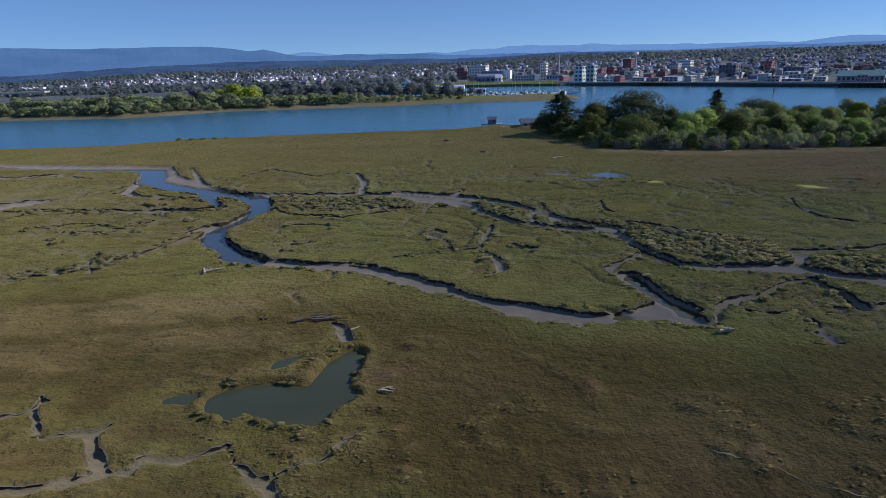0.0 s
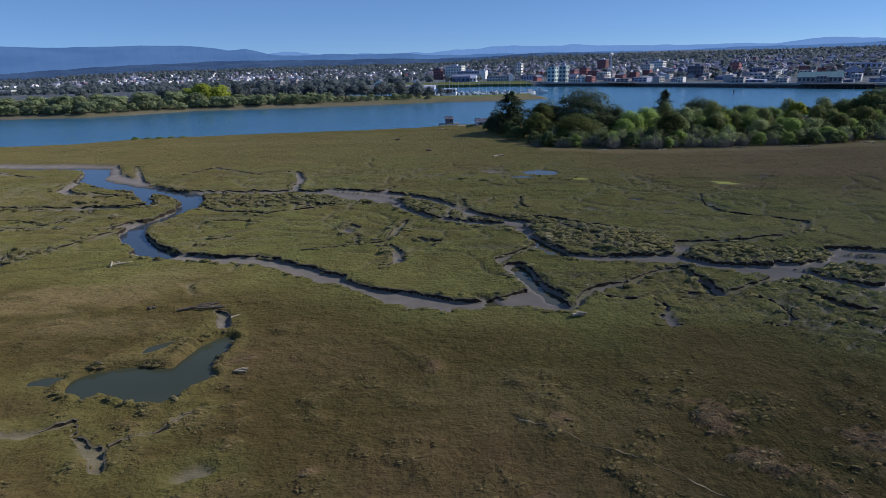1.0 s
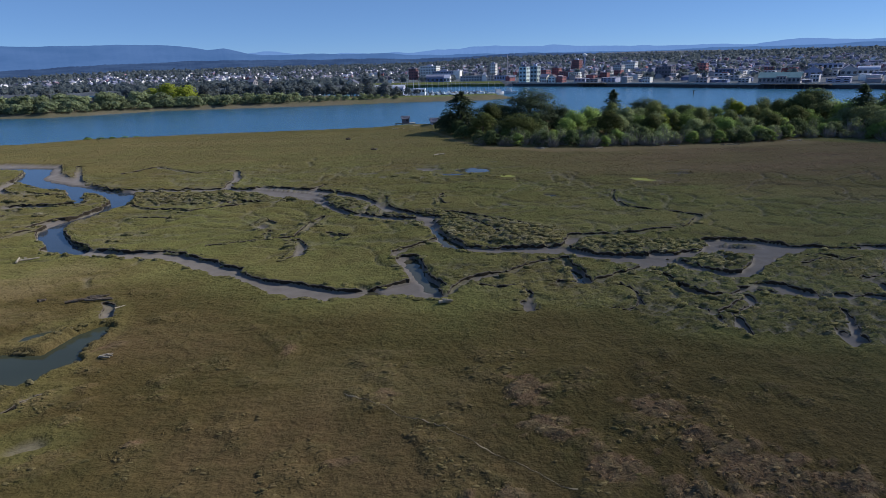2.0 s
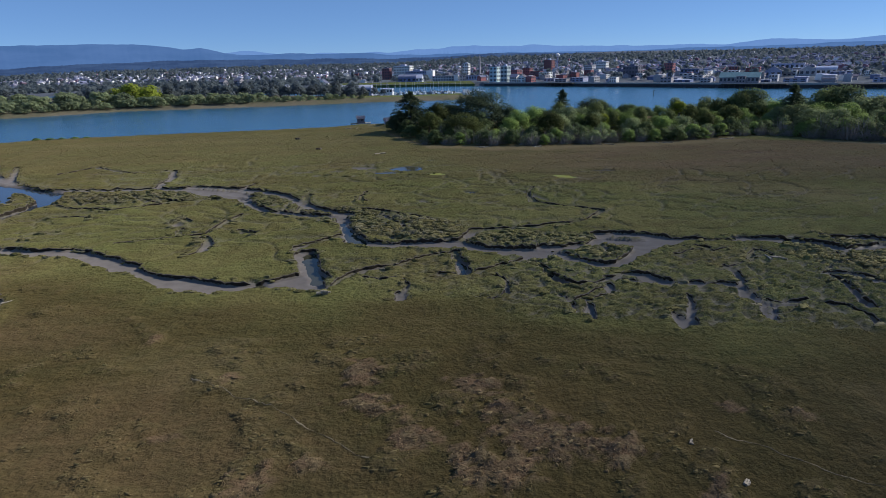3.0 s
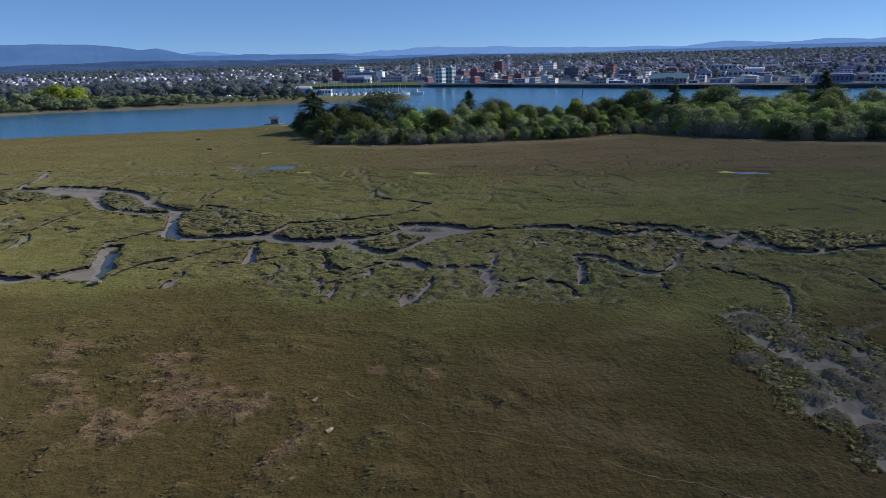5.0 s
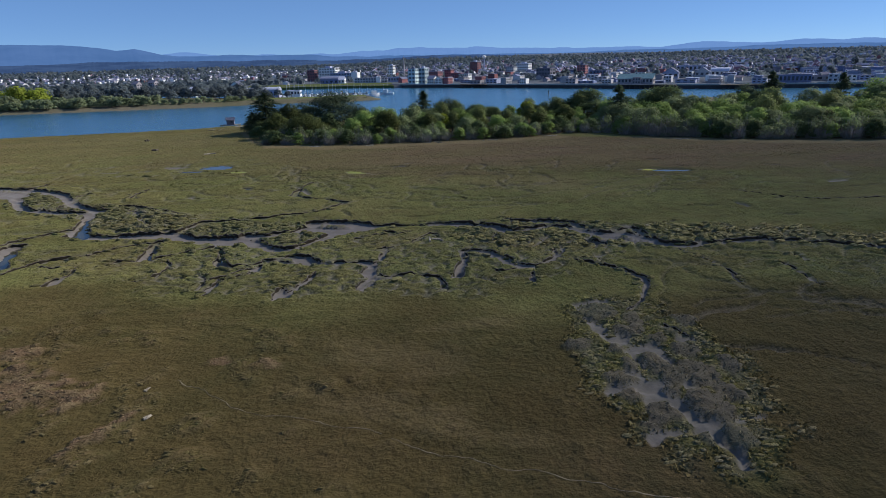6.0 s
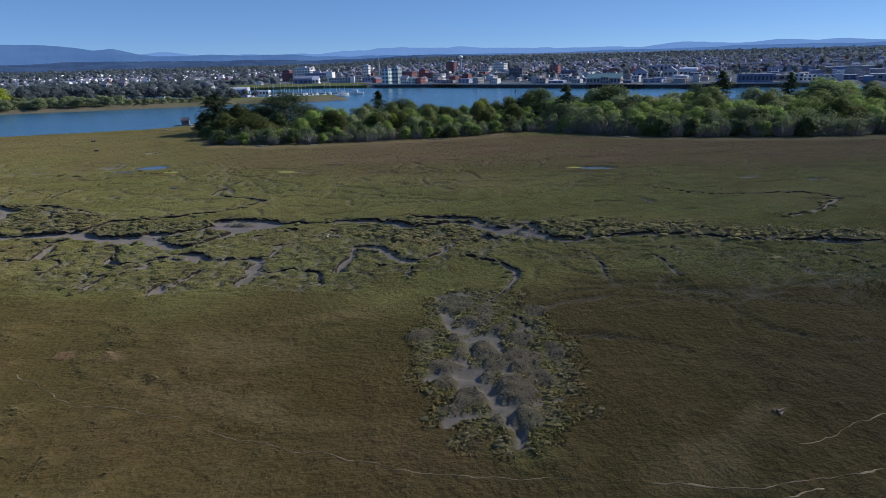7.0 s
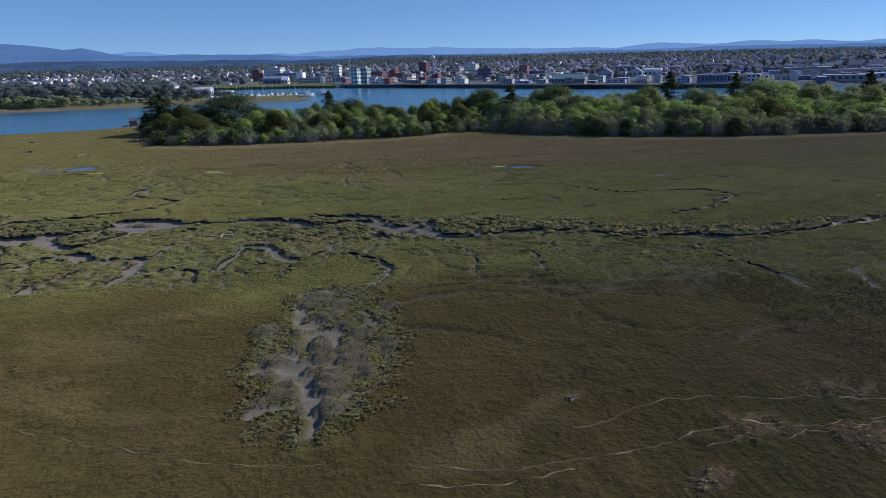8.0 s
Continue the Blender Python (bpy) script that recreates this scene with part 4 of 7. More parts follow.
    mud = np.maximum(mud, sm(-1.2, 0.2, edge))
    rim = sm(0.08, 0.16, gap) * sm(0.50, 0.28, gap) * (s > -6)
    lump = np.maximum(0.75 * sm(0.80, 1.0, belt) * sm(0.12, 0.3, gap) * (0.35 + 0.65 * sm(-0.1, 0.25, hum)), rim * (0.15 + 0.5 * sm(-0.3, 0.3, gn(x / 2.2, y / 2.2, 45))))
    lump = np.maximum(lump, 0.55 * sm(0.15, 0.6, pan) * (mound < 0.3) * (flat < 0.3)) * (mud < 0.6) * (y < 125)
    lump = np.maximum(lump, 0.75 * sm(0.02, 0.2, pond) * sm(0.9, 0.45, pond) * sm(-0.3, 0.2, gn(x / 1.6, y / 1.6, 50)))
    return z, np.stack([mud, green, tan, np.clip(red, 0, 1)], -1), gap, belt, front, edge, dead, pan, mound, lump, shore_gap, coarse


MZ, COVER, GAP, BELT, FRONT, EDGE, DEADGROWTH, PAN, MOUND, LUMP, CUT, COARSE = shape_marsh()


def ground_z(x, y):
    i = np.clip(np.searchsorted(GX, x), 1, len(GX) - 1)
    j = np.clip(np.searchsorted(GY, y), 1, len(GY) - 1)
    u = np.clip((x - GX[i - 1]) / (GX[i] - GX[i - 1]), 0, 1)
    v = np.clip((y - GY[j - 1]) / (GY[j] - GY[j - 1]), 0, 1)
    a = MZ[j - 1, i - 1] * (1 - u) + MZ[j - 1, i] * u
    b = MZ[j, i - 1] * (1 - u) + MZ[j, i] * u
    return a * (1 - v) + b * v


def grid_faces(ny, nx):
    k = np.arange(ny * nx).reshape(ny, nx)
    return np.stack([k[:-1, :-1], k[:-1, 1:], k[1:, 1:], k[1:, :-1]], -1).reshape(-1, 4)


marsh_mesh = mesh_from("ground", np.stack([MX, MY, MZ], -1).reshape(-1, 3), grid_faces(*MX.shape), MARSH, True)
cover = marsh_mesh.attributes.new("cover", "FLOAT_COLOR", "POINT")
cover.data.foreach_set("color", COVER.reshape(-1, 4).astype(np.float32).ravel())
tagged(new("ground", marsh_mesh), "tidal salt marsh of olive pickleweed cut by muddy creeks", "marsh", kind="structure")

sheet = bmesh.new()
bmesh.ops.create_grid(sheet, x_segments=40, y_segments=40, size=4800)
water = tagged(new("water", bm_mesh("water", sheet, BAY)), "calm blue tidal bay water", "water", kind="structure")
water.location.z = -1.0


def pool_disc(cx, cy, a, b, turn, z, material, label):
    k = np.linspace(0, 2 * np.pi, 40, endpoint=False)
    r = 1.0 + 0.12 * np.sin(3 * k + cx) + 0.08 * np.sin(5 * k + cy) + 0.06 * np.sin(9 * k + cx)
    c, s = math.cos(radians(turn)), math.sin(radians(turn))
    u, v = a * r * np.cos(k), b * r * np.sin(k)
    bm = bmesh.new()
    bm.faces.new([bm.verts.new((p * c - q * s, p * s + q * c, 0)) for p, q in zip(u, v)])
    ob = tagged(new("pool_water", bm_mesh("pool_water", bm, material)), label, "water", kind="structure")
    ob.location = (cx, cy, z)


pool_disc(-24.5, 40.6, 7.8, 7.2, 0, -0.24, STILL, "still grey-green water of the marsh pond")
for cx, cy, a, b, turn, fill in POOLS:
    if fill == "pond":
        pool_disc(cx, cy, a + 0.5, b + 0.5, turn, -0.26, BRINE if cy > 50 else STILL, "still shallow water in a marsh pool")
    elif fill == "algae":
        pool_disc(cx, cy, a + 0.3, b + 0.3, turn, -0.10, ALGAE, "yellow-green algae filling a shallow marsh pool")

film = bmesh.new()
bmesh.ops.create_grid(film, x_segments=2, y_segments=2, size=1.0, matrix=Matrix.Translation((50, 56, -0.69)) @ Matrix.Diagonal((48, 26, 1, 1)))
tagged(new("creek_water", bm_mesh("creek_water", film, BRINE)), "thin still water in the deepest creek beds", "water", kind="structure")
film = bmesh.new()
bmesh.ops.create_grid(film, x_segments=2, y_segments=2, size=1.0, matrix=Matrix.Translation((-100, 115, -0.78)) @ Matrix.Diagonal((72, 50, 1, 1)))
tagged(new("creek_water", bm_mesh("creek_water", film, CREEK)), "smooth tidal water winding through the western creek", "water", kind="structure")

# ---- the cut banks of the creeks: a face of peat, bank shade painted in, under a ragged lip of turf ----
def cut_banks(level, lip):
    i0, i1 = np.searchsorted(GX, (-129, 168))
    j0, j1 = np.searchsorted(GY, (20, 150))
    x, y, g = MX[j0:j1, i0:i1], MY[j0:j1, i0:i1], CUT[j0:j1, i0:i1] - level + 0.055 * gn(MX[j0:j1, i0:i1] / 0.8, MY[j0:j1, i0:i1] / 0.8, 48)
    pts = np.stack([x, y, g], -1)
    q = [pts[:-1, :-1].reshape(-1, 3), pts[:-1, 1:].reshape(-1, 3), pts[1:, 1:].reshape(-1, 3), pts[1:, :-1].reshape(-1, 3)]
    ends = []
    for tri in ((0, 1, 2), (0, 2, 3)):
        t = np.stack([q[k] for k in tri], 1)
        inside = t[:, :, 2] < 0
        n = inside.sum(1)
        for k in range(3):
            odd = ((n == 1) & inside[:, k]) | ((n == 2) & ~inside[:, k])
            a, b, c = t[odd, k], t[odd, (k + 1) % 3], t[odd, (k + 2) % 3]
            def cross(p, r):
                u = (p[:, 2] / (p[:, 2] - r[:, 2]))[:, None]
                return p[:, :2] + (r[:, :2] - p[:, :2]) * u
            ends.append(np.stack([cross(a, b), cross(a, c)], 1))
    e = np.concatenate(ends)
    gy, gx = np.gradient(CUT, GY, GX)
    def sample(field, p):
        i, j = np.clip(np.searchsorted(GX, p[..., 0]), 1, len(GX) - 1), np.clip(np.searchsorted(GY, p[..., 1]), 1, len(GY) - 1)
        u = ((p[..., 0] - GX[i - 1]) / (GX[i] - GX[i - 1]))
        v = ((p[..., 1] - GY[j - 1]) / (GY[j] - GY[j - 1]))
        return (field[j - 1, i - 1] * (1 - u) + field[j - 1, i] * u) * (1 - v) + (field[j, i - 1] * (1 - u) + field[j, i] * u) * v
    out = np.stack([sample(gx, e), sample(gy, e)], -1)
    out /= np.linalg.norm(out, axis=2)[..., None] + 1e-6
    far = e + out * lip
    top = ground_z(far[..., 0], far[..., 1]) + 0.02 + 0.09 * gn(e[..., 0] / 0.55, e[..., 1] / 0.55, 47) - 0.16 * sm(-0.1, 0.5, gn(e[..., 0] / 2.6, e[..., 1] / 2.6, 49))
    foot = e - out * 0.22
    low = ground_z(foot[..., 0], foot[..., 1]) - 0.08
    ok = ((top - low).min(1) > 0.14) & (np.hypot(*(e[:, 0] - e[:, 1]).T) > 0.02)
    e, out, far, top, low = e[ok], out[ok], far[ok], top[ok], low[ok]
    edge = e - out * 0.05
    rows = [np.concatenate([e, low[..., None]], -1), np.concatenate([edge, (top - 0.07)[..., None]], -1), np.concatenate([e + out * 0.10, top[..., None]], -1), np.concatenate([far, (ground_z(far[..., 0], far[..., 1]) + 0.005)[..., None]], -1)]
    v = np.stack(rows, 1)                                # segment, row, end
    k = len(v)
    f = np.array([(2 * r, 2 * r + 1, 2 * r + 3, 2 * r + 2) for r in range(3)])
    faces = (f[None] + (np.arange(k) * 8)[:, None, None]).reshape(-1, 4)
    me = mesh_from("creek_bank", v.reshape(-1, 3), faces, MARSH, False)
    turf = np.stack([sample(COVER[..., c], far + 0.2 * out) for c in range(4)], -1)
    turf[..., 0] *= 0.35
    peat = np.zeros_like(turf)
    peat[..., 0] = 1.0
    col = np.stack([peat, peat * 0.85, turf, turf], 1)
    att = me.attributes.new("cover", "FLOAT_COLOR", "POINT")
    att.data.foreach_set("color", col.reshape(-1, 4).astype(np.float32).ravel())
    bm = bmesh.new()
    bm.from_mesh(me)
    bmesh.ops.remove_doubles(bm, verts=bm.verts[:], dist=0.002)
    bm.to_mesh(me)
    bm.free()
    tagged(new("creek_bank", me), "steep peat banks with shade painted into their faces and ragged turf lips", "bank", kind="stuff")


cut_banks(-0.06, 0.42)

# ---- the coarse growth of the marsh ----
def stubble(name, n, zone, size, seed, label, keep, tall=1.1, on_mud=False, blade=False):
    """Small upright tussocks, three-sided and ragged, over a stretch of the marsh, coloured by what grows there."""
    rng = np.random.default_rng(seed)
    x, y = rng.uniform(zone[0], zone[1], n), rng.uniform(zone[2], zone[3], n)
    ok = (x > -15 - 0.86 * (y - 1)) & (x < 82 + 1.3 * (y + 25)) & (y > 21 - 0.31 * (x + 12))
    x, y = x[ok], y[ok]
    i, j = np.clip(np.searchsorted(GX, x), 0, len(GX) - 1), np.clip(np.searchsorted(GY, y), 0, len(GY) - 1)
    c = COVER[j, i]
    ok = ((c[:, 0] < 0.45) | on_mud) & (GAP[j, i] > 0.35) & (EDGE[j, i] < -1.5) & (FRONT[j, i] < 3) & ((c[:, 2] < rng.uniform(0.25, 0.9, len(x))) | (DEADGROWTH[j, i] > 0.3))
    ok &= rng.random(len(x)) < keep(i, j)
    x, y, i, j = x[ok], y[ok], i[ok], j[ok]
    k = len(x)
    lump = 0.85 + 0.32 * gn(x / 2.4, y / 1.2, seed) + 0.22 * gn(x / 7.0, y / 5.0, seed + 1)
    r = size * rng.uniform(0.6, 1.35, k)
    h = r * tall * rng.uniform(0.6, 1.3, k) * np.clip(lump, 0.35, 1.6) * (1 + 0.15 * BELT[j, i]) * (1 - 0.55 * PAN[j, i])
    z = ground_z(x, y)
    if blade:
        a = rng.uniform(0, 6.28, k)
        u = np.stack([np.cos(a), np.sin(a), 0 * a], -1) * (r * rng.uniform(0.8, 1.3, k))[:, None]
        foot = np.stack([x, y, z - 0.02], -1)
        lean = np.stack([-np.sin(a), np.cos(a), 0 * a], -1) * (h * rng.uniform(-1.5, 1.5, k))[:, None]
        verts = np.stack([foot - u, foot + u, foot + lean + u * rng.uniform(-0.8, 0.8, (k, 1)) + np.stack([0 * h, 0 * h, h], -1)], 1)
        me = mesh_from(name, verts.reshape(-1, 3), np.arange(3 * k).reshape(-1, 3), TUFT)
        att = me.attributes.new("cover", "FLOAT_COLOR", "POINT")
        att.data.foreach_set("color", np.repeat(COVER[j, i], 3, axis=0).astype(np.float32).ravel())
        tagged(new(name, me), label, "marsh plants", kind="stuff")
        return
    a = (np.arange(3) * 2.0944)[None, :] + rng.uniform(0, 6.28, (k, 1)) + rng.uniform(-0.4, 0.4, (k, 3))
    rr = r[:, None] * rng.uniform(0.7, 1.4, (k, 3))
    ring = np.stack([x[:, None] + np.cos(a) * rr * 1.2, y[:, None] + np.sin(a) * rr, z[:, None] - 0.05 + 0 * rr], -1)
    top = np.stack([x + rng.normal(0, 0.35, k) * r, y + rng.normal(0, 0.35, k) * r, z + h], -1)[:, None]
    verts = np.concatenate([ring, top], 1)
    tri = np.array([(0, 1, 3), (1, 2, 3), (2, 0, 3)])
    faces = (tri[None] + (np.arange(k) * 4)[:, None, None]).reshape(-1, 3)
    me = mesh_from(name, verts.reshape(-1, 3), faces, TUFT)
    att = me.attributes.new("cover", "FLOAT_COLOR", "POINT")
    att.data.foreach_set("color", np.repeat(COVER[j, i], 4, axis=0).astype(np.float32).ravel())
    tagged(new(name, me), label, "marsh plants", kind="stuff")


stubble("marsh_growth", 700000, (-52, 122, -12, 47), 0.070, 1, "olive and brown tussocks of low pickleweed", lambda i, j: 1.0 + 0 * i, 0.66, False, True)
stubble("creekside_growth", 330000, (-75, 150, 26, 84), 0.10, 2, "thick grey-green tussocks along the creek banks", lambda i, j: np.clip(0.05 + 0.5 * BELT[j, i] + 0.05 * np.exp(-np.abs(GAP[j, i]) / 0.6), 0, 1), 0.8, False, True)
stubble("pan_fringe_growth", 60000, (66, 89, 2, 34), 0.13, 8, "green-grey tussocks fringing the muddy pan", lambda i, j: 0.6 * sm(0.1, 0.5, PAN[j, i]) * (MOUND[j, i] < 0.4), 1.5, False, True)
stubble("sedge_mounds", 70000, (68, 87, 3, 33), 0.085, 7, "grey dead sedge on low mounds in the muddy pan", lambda i, j: 0.5 * (MOUND[j, i] > 0.5), 0.9, True)
stubble("dead_growth", 900000, (8, 116, -8, 34), 0.10, 6, "dead pinkish-brown clumps among the pickleweed", lambda i, j: DEADGROWTH[j, i] * 0.28, 0.6, False, True)
stubble("east_marsh_growth", 260000, (116, 190, -6, 47), 0.10, 5, "low green and brown growth on the eastern marsh", lambda i, j: 1.0 + 0 * i, 0.66, False, True)
stubble("middle_marsh_growth", 180000, (-110, 220, 46, 104), 0.13, 3, "low green growth on the middle of the marsh", lambda i, j: 1.0 + 0 * i, 0.45, False, True)
stubble("far_marsh_growth", 130000, (-170, 280, 98, 226), 0.26, 4, "low green and brown growth on the far marsh flat", lambda i, j: 1.0 + 0 * i, 0.32, False, True)


def tussocks(name, n, zone, size, seed, label, field=LUMP, dry=False):
    """Rounded, ragged tussocks: a low dome of leafy stems with small blades standing out of it."""
    rng = np.random.default_rng(seed)
    x, y = rng.uniform(zone[0], zone[1], n), rng.uniform(zone[2], zone[3], n)
    i, j = np.clip(np.searchsorted(GX, x), 0, len(GX) - 1), np.clip(np.searchsorted(GY, y), 0, len(GY) - 1)
    ok = rng.random(n) < field[j, i]
    x, y, i, j = x[ok], y[ok], i[ok], j[ok]
    k, z = len(x), ground_z(x, y)
    r = size * rng.uniform(0.5, 1.5, k) ** 1.3
    wide, deep, tall, turn = r * rng.uniform(1.0, 2.4, k), r * rng.uniform(0.7, 1.1, k), r * rng.uniform(0.5, 0.9, k), rng.uniform(-0.5, 0.5, k)
    cs, sn = np.cos(turn), np.sin(turn)
    a = np.arange(8) * 0.7854
    rings = []
    for q, h in ((1.0, -0.15), (0.92, 0.45), (0.55, 0.85)):
        m = q * rng.uniform(0.75, 1.2, (k, 8))
        u, v = np.cos(a) * m * wide[:, None], np.sin(a) * m * deep[:, None]
        rings.append(np.stack([x[:, None] + u * cs[:, None] - v * sn[:, None], y[:, None] + u * sn[:, None] + v * cs[:, None], z[:, None] + tall[:, None] * (h + rng.uniform(-0.12, 0.12, (k, 8)))], -1))
    top = np.stack([x, y, z + tall * rng.uniform(0.9, 1.15, k)], -1)[:, None]
    verts = np.concatenate(rings + [top], 1)
    f = [(q * 8 + e, q * 8 + (e + 1) % 8, (q + 1) * 8 + (e + 1) % 8) for q in (0, 1) for e in range(8)]
    f += [(q * 8 + e, (q + 1) * 8 + (e + 1) % 8, (q + 1) * 8 + e) for q in (0, 1) for e in range(8)] + [(16 + e, 16 + (e + 1) % 8, 24) for e in range(8)]
    faces = (np.array(f)[None] + (np.arange(k) * 25)[:, None, None]).reshape(-1, 3)
    # blades all over the dome
    b = 22
    az, up = rng.uniform(0, 6.28, (k, b)), rng.uniform(0.05, 1.0, (k, b))
    flat = np.sqrt(1 - up * up)
    d = np.stack([np.cos(az) * flat, np.sin(az) * flat, up], -1)
    u, v = d[..., 0] * wide[:, None], d[..., 1] * deep[:, None]
    p = np.stack([x[:, None] + u * cs[:, None] - v * sn[:, None], y[:, None] + u * sn[:, None] + v * cs[:, None], z[:, None] + d[..., 2] * tall[:, None] * 0.9], -1)
    side = np.cross(d, rng.normal(size=(k, b, 3)))
    side *= (r[:, None, None] * rng.uniform(0.10, 0.20, (k, b, 1))) / np.linalg.norm(side, axis=2)[..., None]
    tip = p + (d + np.array([0, 0, 0.5])) * r[:, None, None] * rng.uniform(0.15, 0.4, (k, b, 1))
    blades = np.stack([p - side, p + side, tip], 2).reshape(-1, 3)
    me = mesh_from(name, np.concatenate([verts.reshape(-1, 3), blades]), np.concatenate([faces, k * 25 + np.arange(3 * b * k).reshape(-1, 3)]), TUSSOCK)
    c = COVER[j, i].copy()
    c[:, 0] = np.clip(c[:, 0], 0.17, 0.32) * rng.uniform(0.6, 1.5, k) + 0.06 * PAN[j, i]
    c[:, 1] = np.clip(np.clip(c[:, 1], 0.36, 0.8) * rng.uniform(0.7, 1.0, k), 0, 1) * (1 - 0.15 * PAN[j, i])
    c[:, 2:] *= 0.3
    if dry:
        c = COVER[j, i] * np.array([0, 1.0, 0.5, 0.8]) + np.stack([0 * x, rng.uniform(0.05, 0.25, k), rng.uniform(0.05, 0.25, k), rng.uniform(0.0, 0.15, k)], -1)
    att = me.attributes.new("cover", "FLOAT_COLOR", "POINT")
    att.data.foreach_set("color", np.concatenate([np.repeat(c, 25, axis=0), np.repeat(c, 3 * b, axis=0)]).astype(np.float32).ravel())
    tagged(new(name, me), label, "marsh plants", kind="stuff")


tussocks("creek_tussocks", 34000, (-4, 112, 30, 76), 0.22, 41, "ragged grey-green tussocks crowding the creek banks")
tussocks("upper_creek_tussocks", 16000, (-62, 30, 66, 118), 0.28, 42, "ragged grey-green tussocks along the upper creek")
tussocks("eastern_creek_tussocks", 11000, (104, 185, 24, 52), 0.26, 43, "ragged grey-green tussocks along the eastern creek")
tussocks("western_bank_tussocks", 20000, (-72, 0, 24, 76), 0.17, 45, "small tussocks along the western creek banks")
tussocks("far_western_tussocks", 26000, (-126, -50, 80, 125), 0.26, 46, "small grey-green tussocks along the far western rills")
tussocks("foreground_clumps", 38000, (-30, 118, -8, 38), 0.085, 47, "coarse brown and olive clumps scattered over the dry marsh", COARSE, True)
tussocks("pan_tussocks", 3400, (68, 90, 2, 32), 0.125, 44, "green-grey tussocks round the muddy pan")

# ---- trees ----
def leaf_clumps(lobes, count, size, seed, flat=0.5, shell=0.55):
    """Many small bent leaf clumps over the outside of some lobes (centre, radii)."""
    rng = np.random.default_rng(seed)
    c, r = np.array([l[0] for l in lobes], float), np.array([l[1] for l in lobes], float)
    area = (r[:, 0] * r[:, 1] + r[:, 0] * r[:, 2] + r[:, 1] * r[:, 2])
    pick = rng.choice(len(lobes), count, p=area / area.sum())
    d = rng.normal(size=(count, 3))
    d /= np.linalg.norm(d, axis=1)[:, None]
    d[:, 2] = np.where(d[:, 2] < -0.35, -d[:, 2], d[:, 2])
    rad = rng.uniform(shell, 1.08, count) ** 0.7
    p = c[pick] + d * r[pick] * rad[:, None]
    nrm = d / r[pick] + rng.normal(0, 0.30, (count, 3)) / r[pick].mean(1)[:, None]
    nrm[:, 2] += flat / r[pick].mean(1)
    nrm /= np.linalg.norm(nrm, axis=1)[:, None]
    u = np.cross(nrm, rng.normal(size=(count, 3)))
    u /= np.linalg.norm(u, axis=1)[:, None]
    v = np.cross(nrm, u)
    s = size * rng.uniform(0.5, 1.3, (count, 1))
    bend = nrm * s * 0.25
    leaf = np.stack([p - u * s * 0.9 - bend, p + u * s * 0.7 - bend, p + v * s * 1.1 + bend], 1)
    soft = d / r[pick]
    soft /= np.linalg.norm(soft, axis=1)[:, None]
    whole = (p - c.mean(0) * np.array([1, 1, 0.6])) / (np.abs(p - c.mean(0)).max(0) + 0.1)
    soft = 0.9 * soft + 0.22 * whole + 0.18 * nrm + np.array([0, 0, 0.15])
    soft /= np.linalg.norm(soft, axis=1)[:, None]
    return leaf.reshape(-1, 3), np.arange(count * 3).reshape(-1, 3), np.repeat(soft, 3, axis=0)


def leaf_mesh(name, clumps, material):
    """Leaf clumps that share the soft rounding of the boughs they grow on."""
    me = mesh_from(name, clumps[0], clumps[1], material, True)
    me.normals_split_custom_set_from_vertices(clumps[2].astype(np.float32))
    return me


def stem_mesh(name, h, r, limbs, seed, material):
    """A tapered, slightly bent trunk with limbs."""
    rng = random.Random(seed)
    bm = bmesh.new()
    at, k = Vector((0, 0, -0.4)), 4
    for i in range(k):
        to = Vector((rng.uniform(-0.06, 0.06) * h, rng.uniform(-0.06, 0.06) * h, h * (i + 1) / k))
        tube(bm, at, to, r * (1 - i / k * 0.75), r * (1 - (i + 1) / k * 0.75), 6)
        if i:
            for _ in range(limbs):
                a, l = rng.uniform(0, 6.28), h * rng.uniform(0.22, 0.42)
                tube(bm, at, at + Vector((math.cos(a) * l, math.sin(a) * l, l * rng.uniform(0.3, 0.8))), r * 0.42, r * 0.1, 5)
        at = to
    return bm_mesh(name, bm, material)


def lobed(h, w, n, seed, base=0.25, squash=0.7, wild=0.35):
    rng = random.Random(seed)
    lobes = []
    for i in range(n // 3 if base < 0.06 else 0):
        a, rr = 19.4 * i / n + rng.uniform(-0.3, 0.3), w * rng.uniform(0.10, 0.16)
        q = rng.uniform(0.30, 0.42)
        lobes.append(((math.cos(a) * w * q, math.sin(a) * w * q, h * rng.uniform(0.06, 0.26)), (rr, rr, rr * max(0.7, squash))))
    lobes += [((0, 0, h * (base + 1) / 2), (w * 0.34, w * 0.34, h * (1 - base) * 0.46))]
    for i in range(n):
        a, q = 6.28 * i / n + rng.uniform(-0.5, 0.5), rng.uniform(0.2, 1.0)
        rr = w * rng.uniform(0.10, 0.13 + wild * 0.30)
        z = h * (base + (1 - base) * (0.12 + 0.72 * (1 - q * q * 0.8) * rng.uniform(0.5, 1.0)))
        lobes.append(((math.cos(a) * w * 0.41 * q, math.sin(a) * w * 0.41 * q, min(z, h - rr * squash)), (rr, rr, rr * squash)))
    return lobes


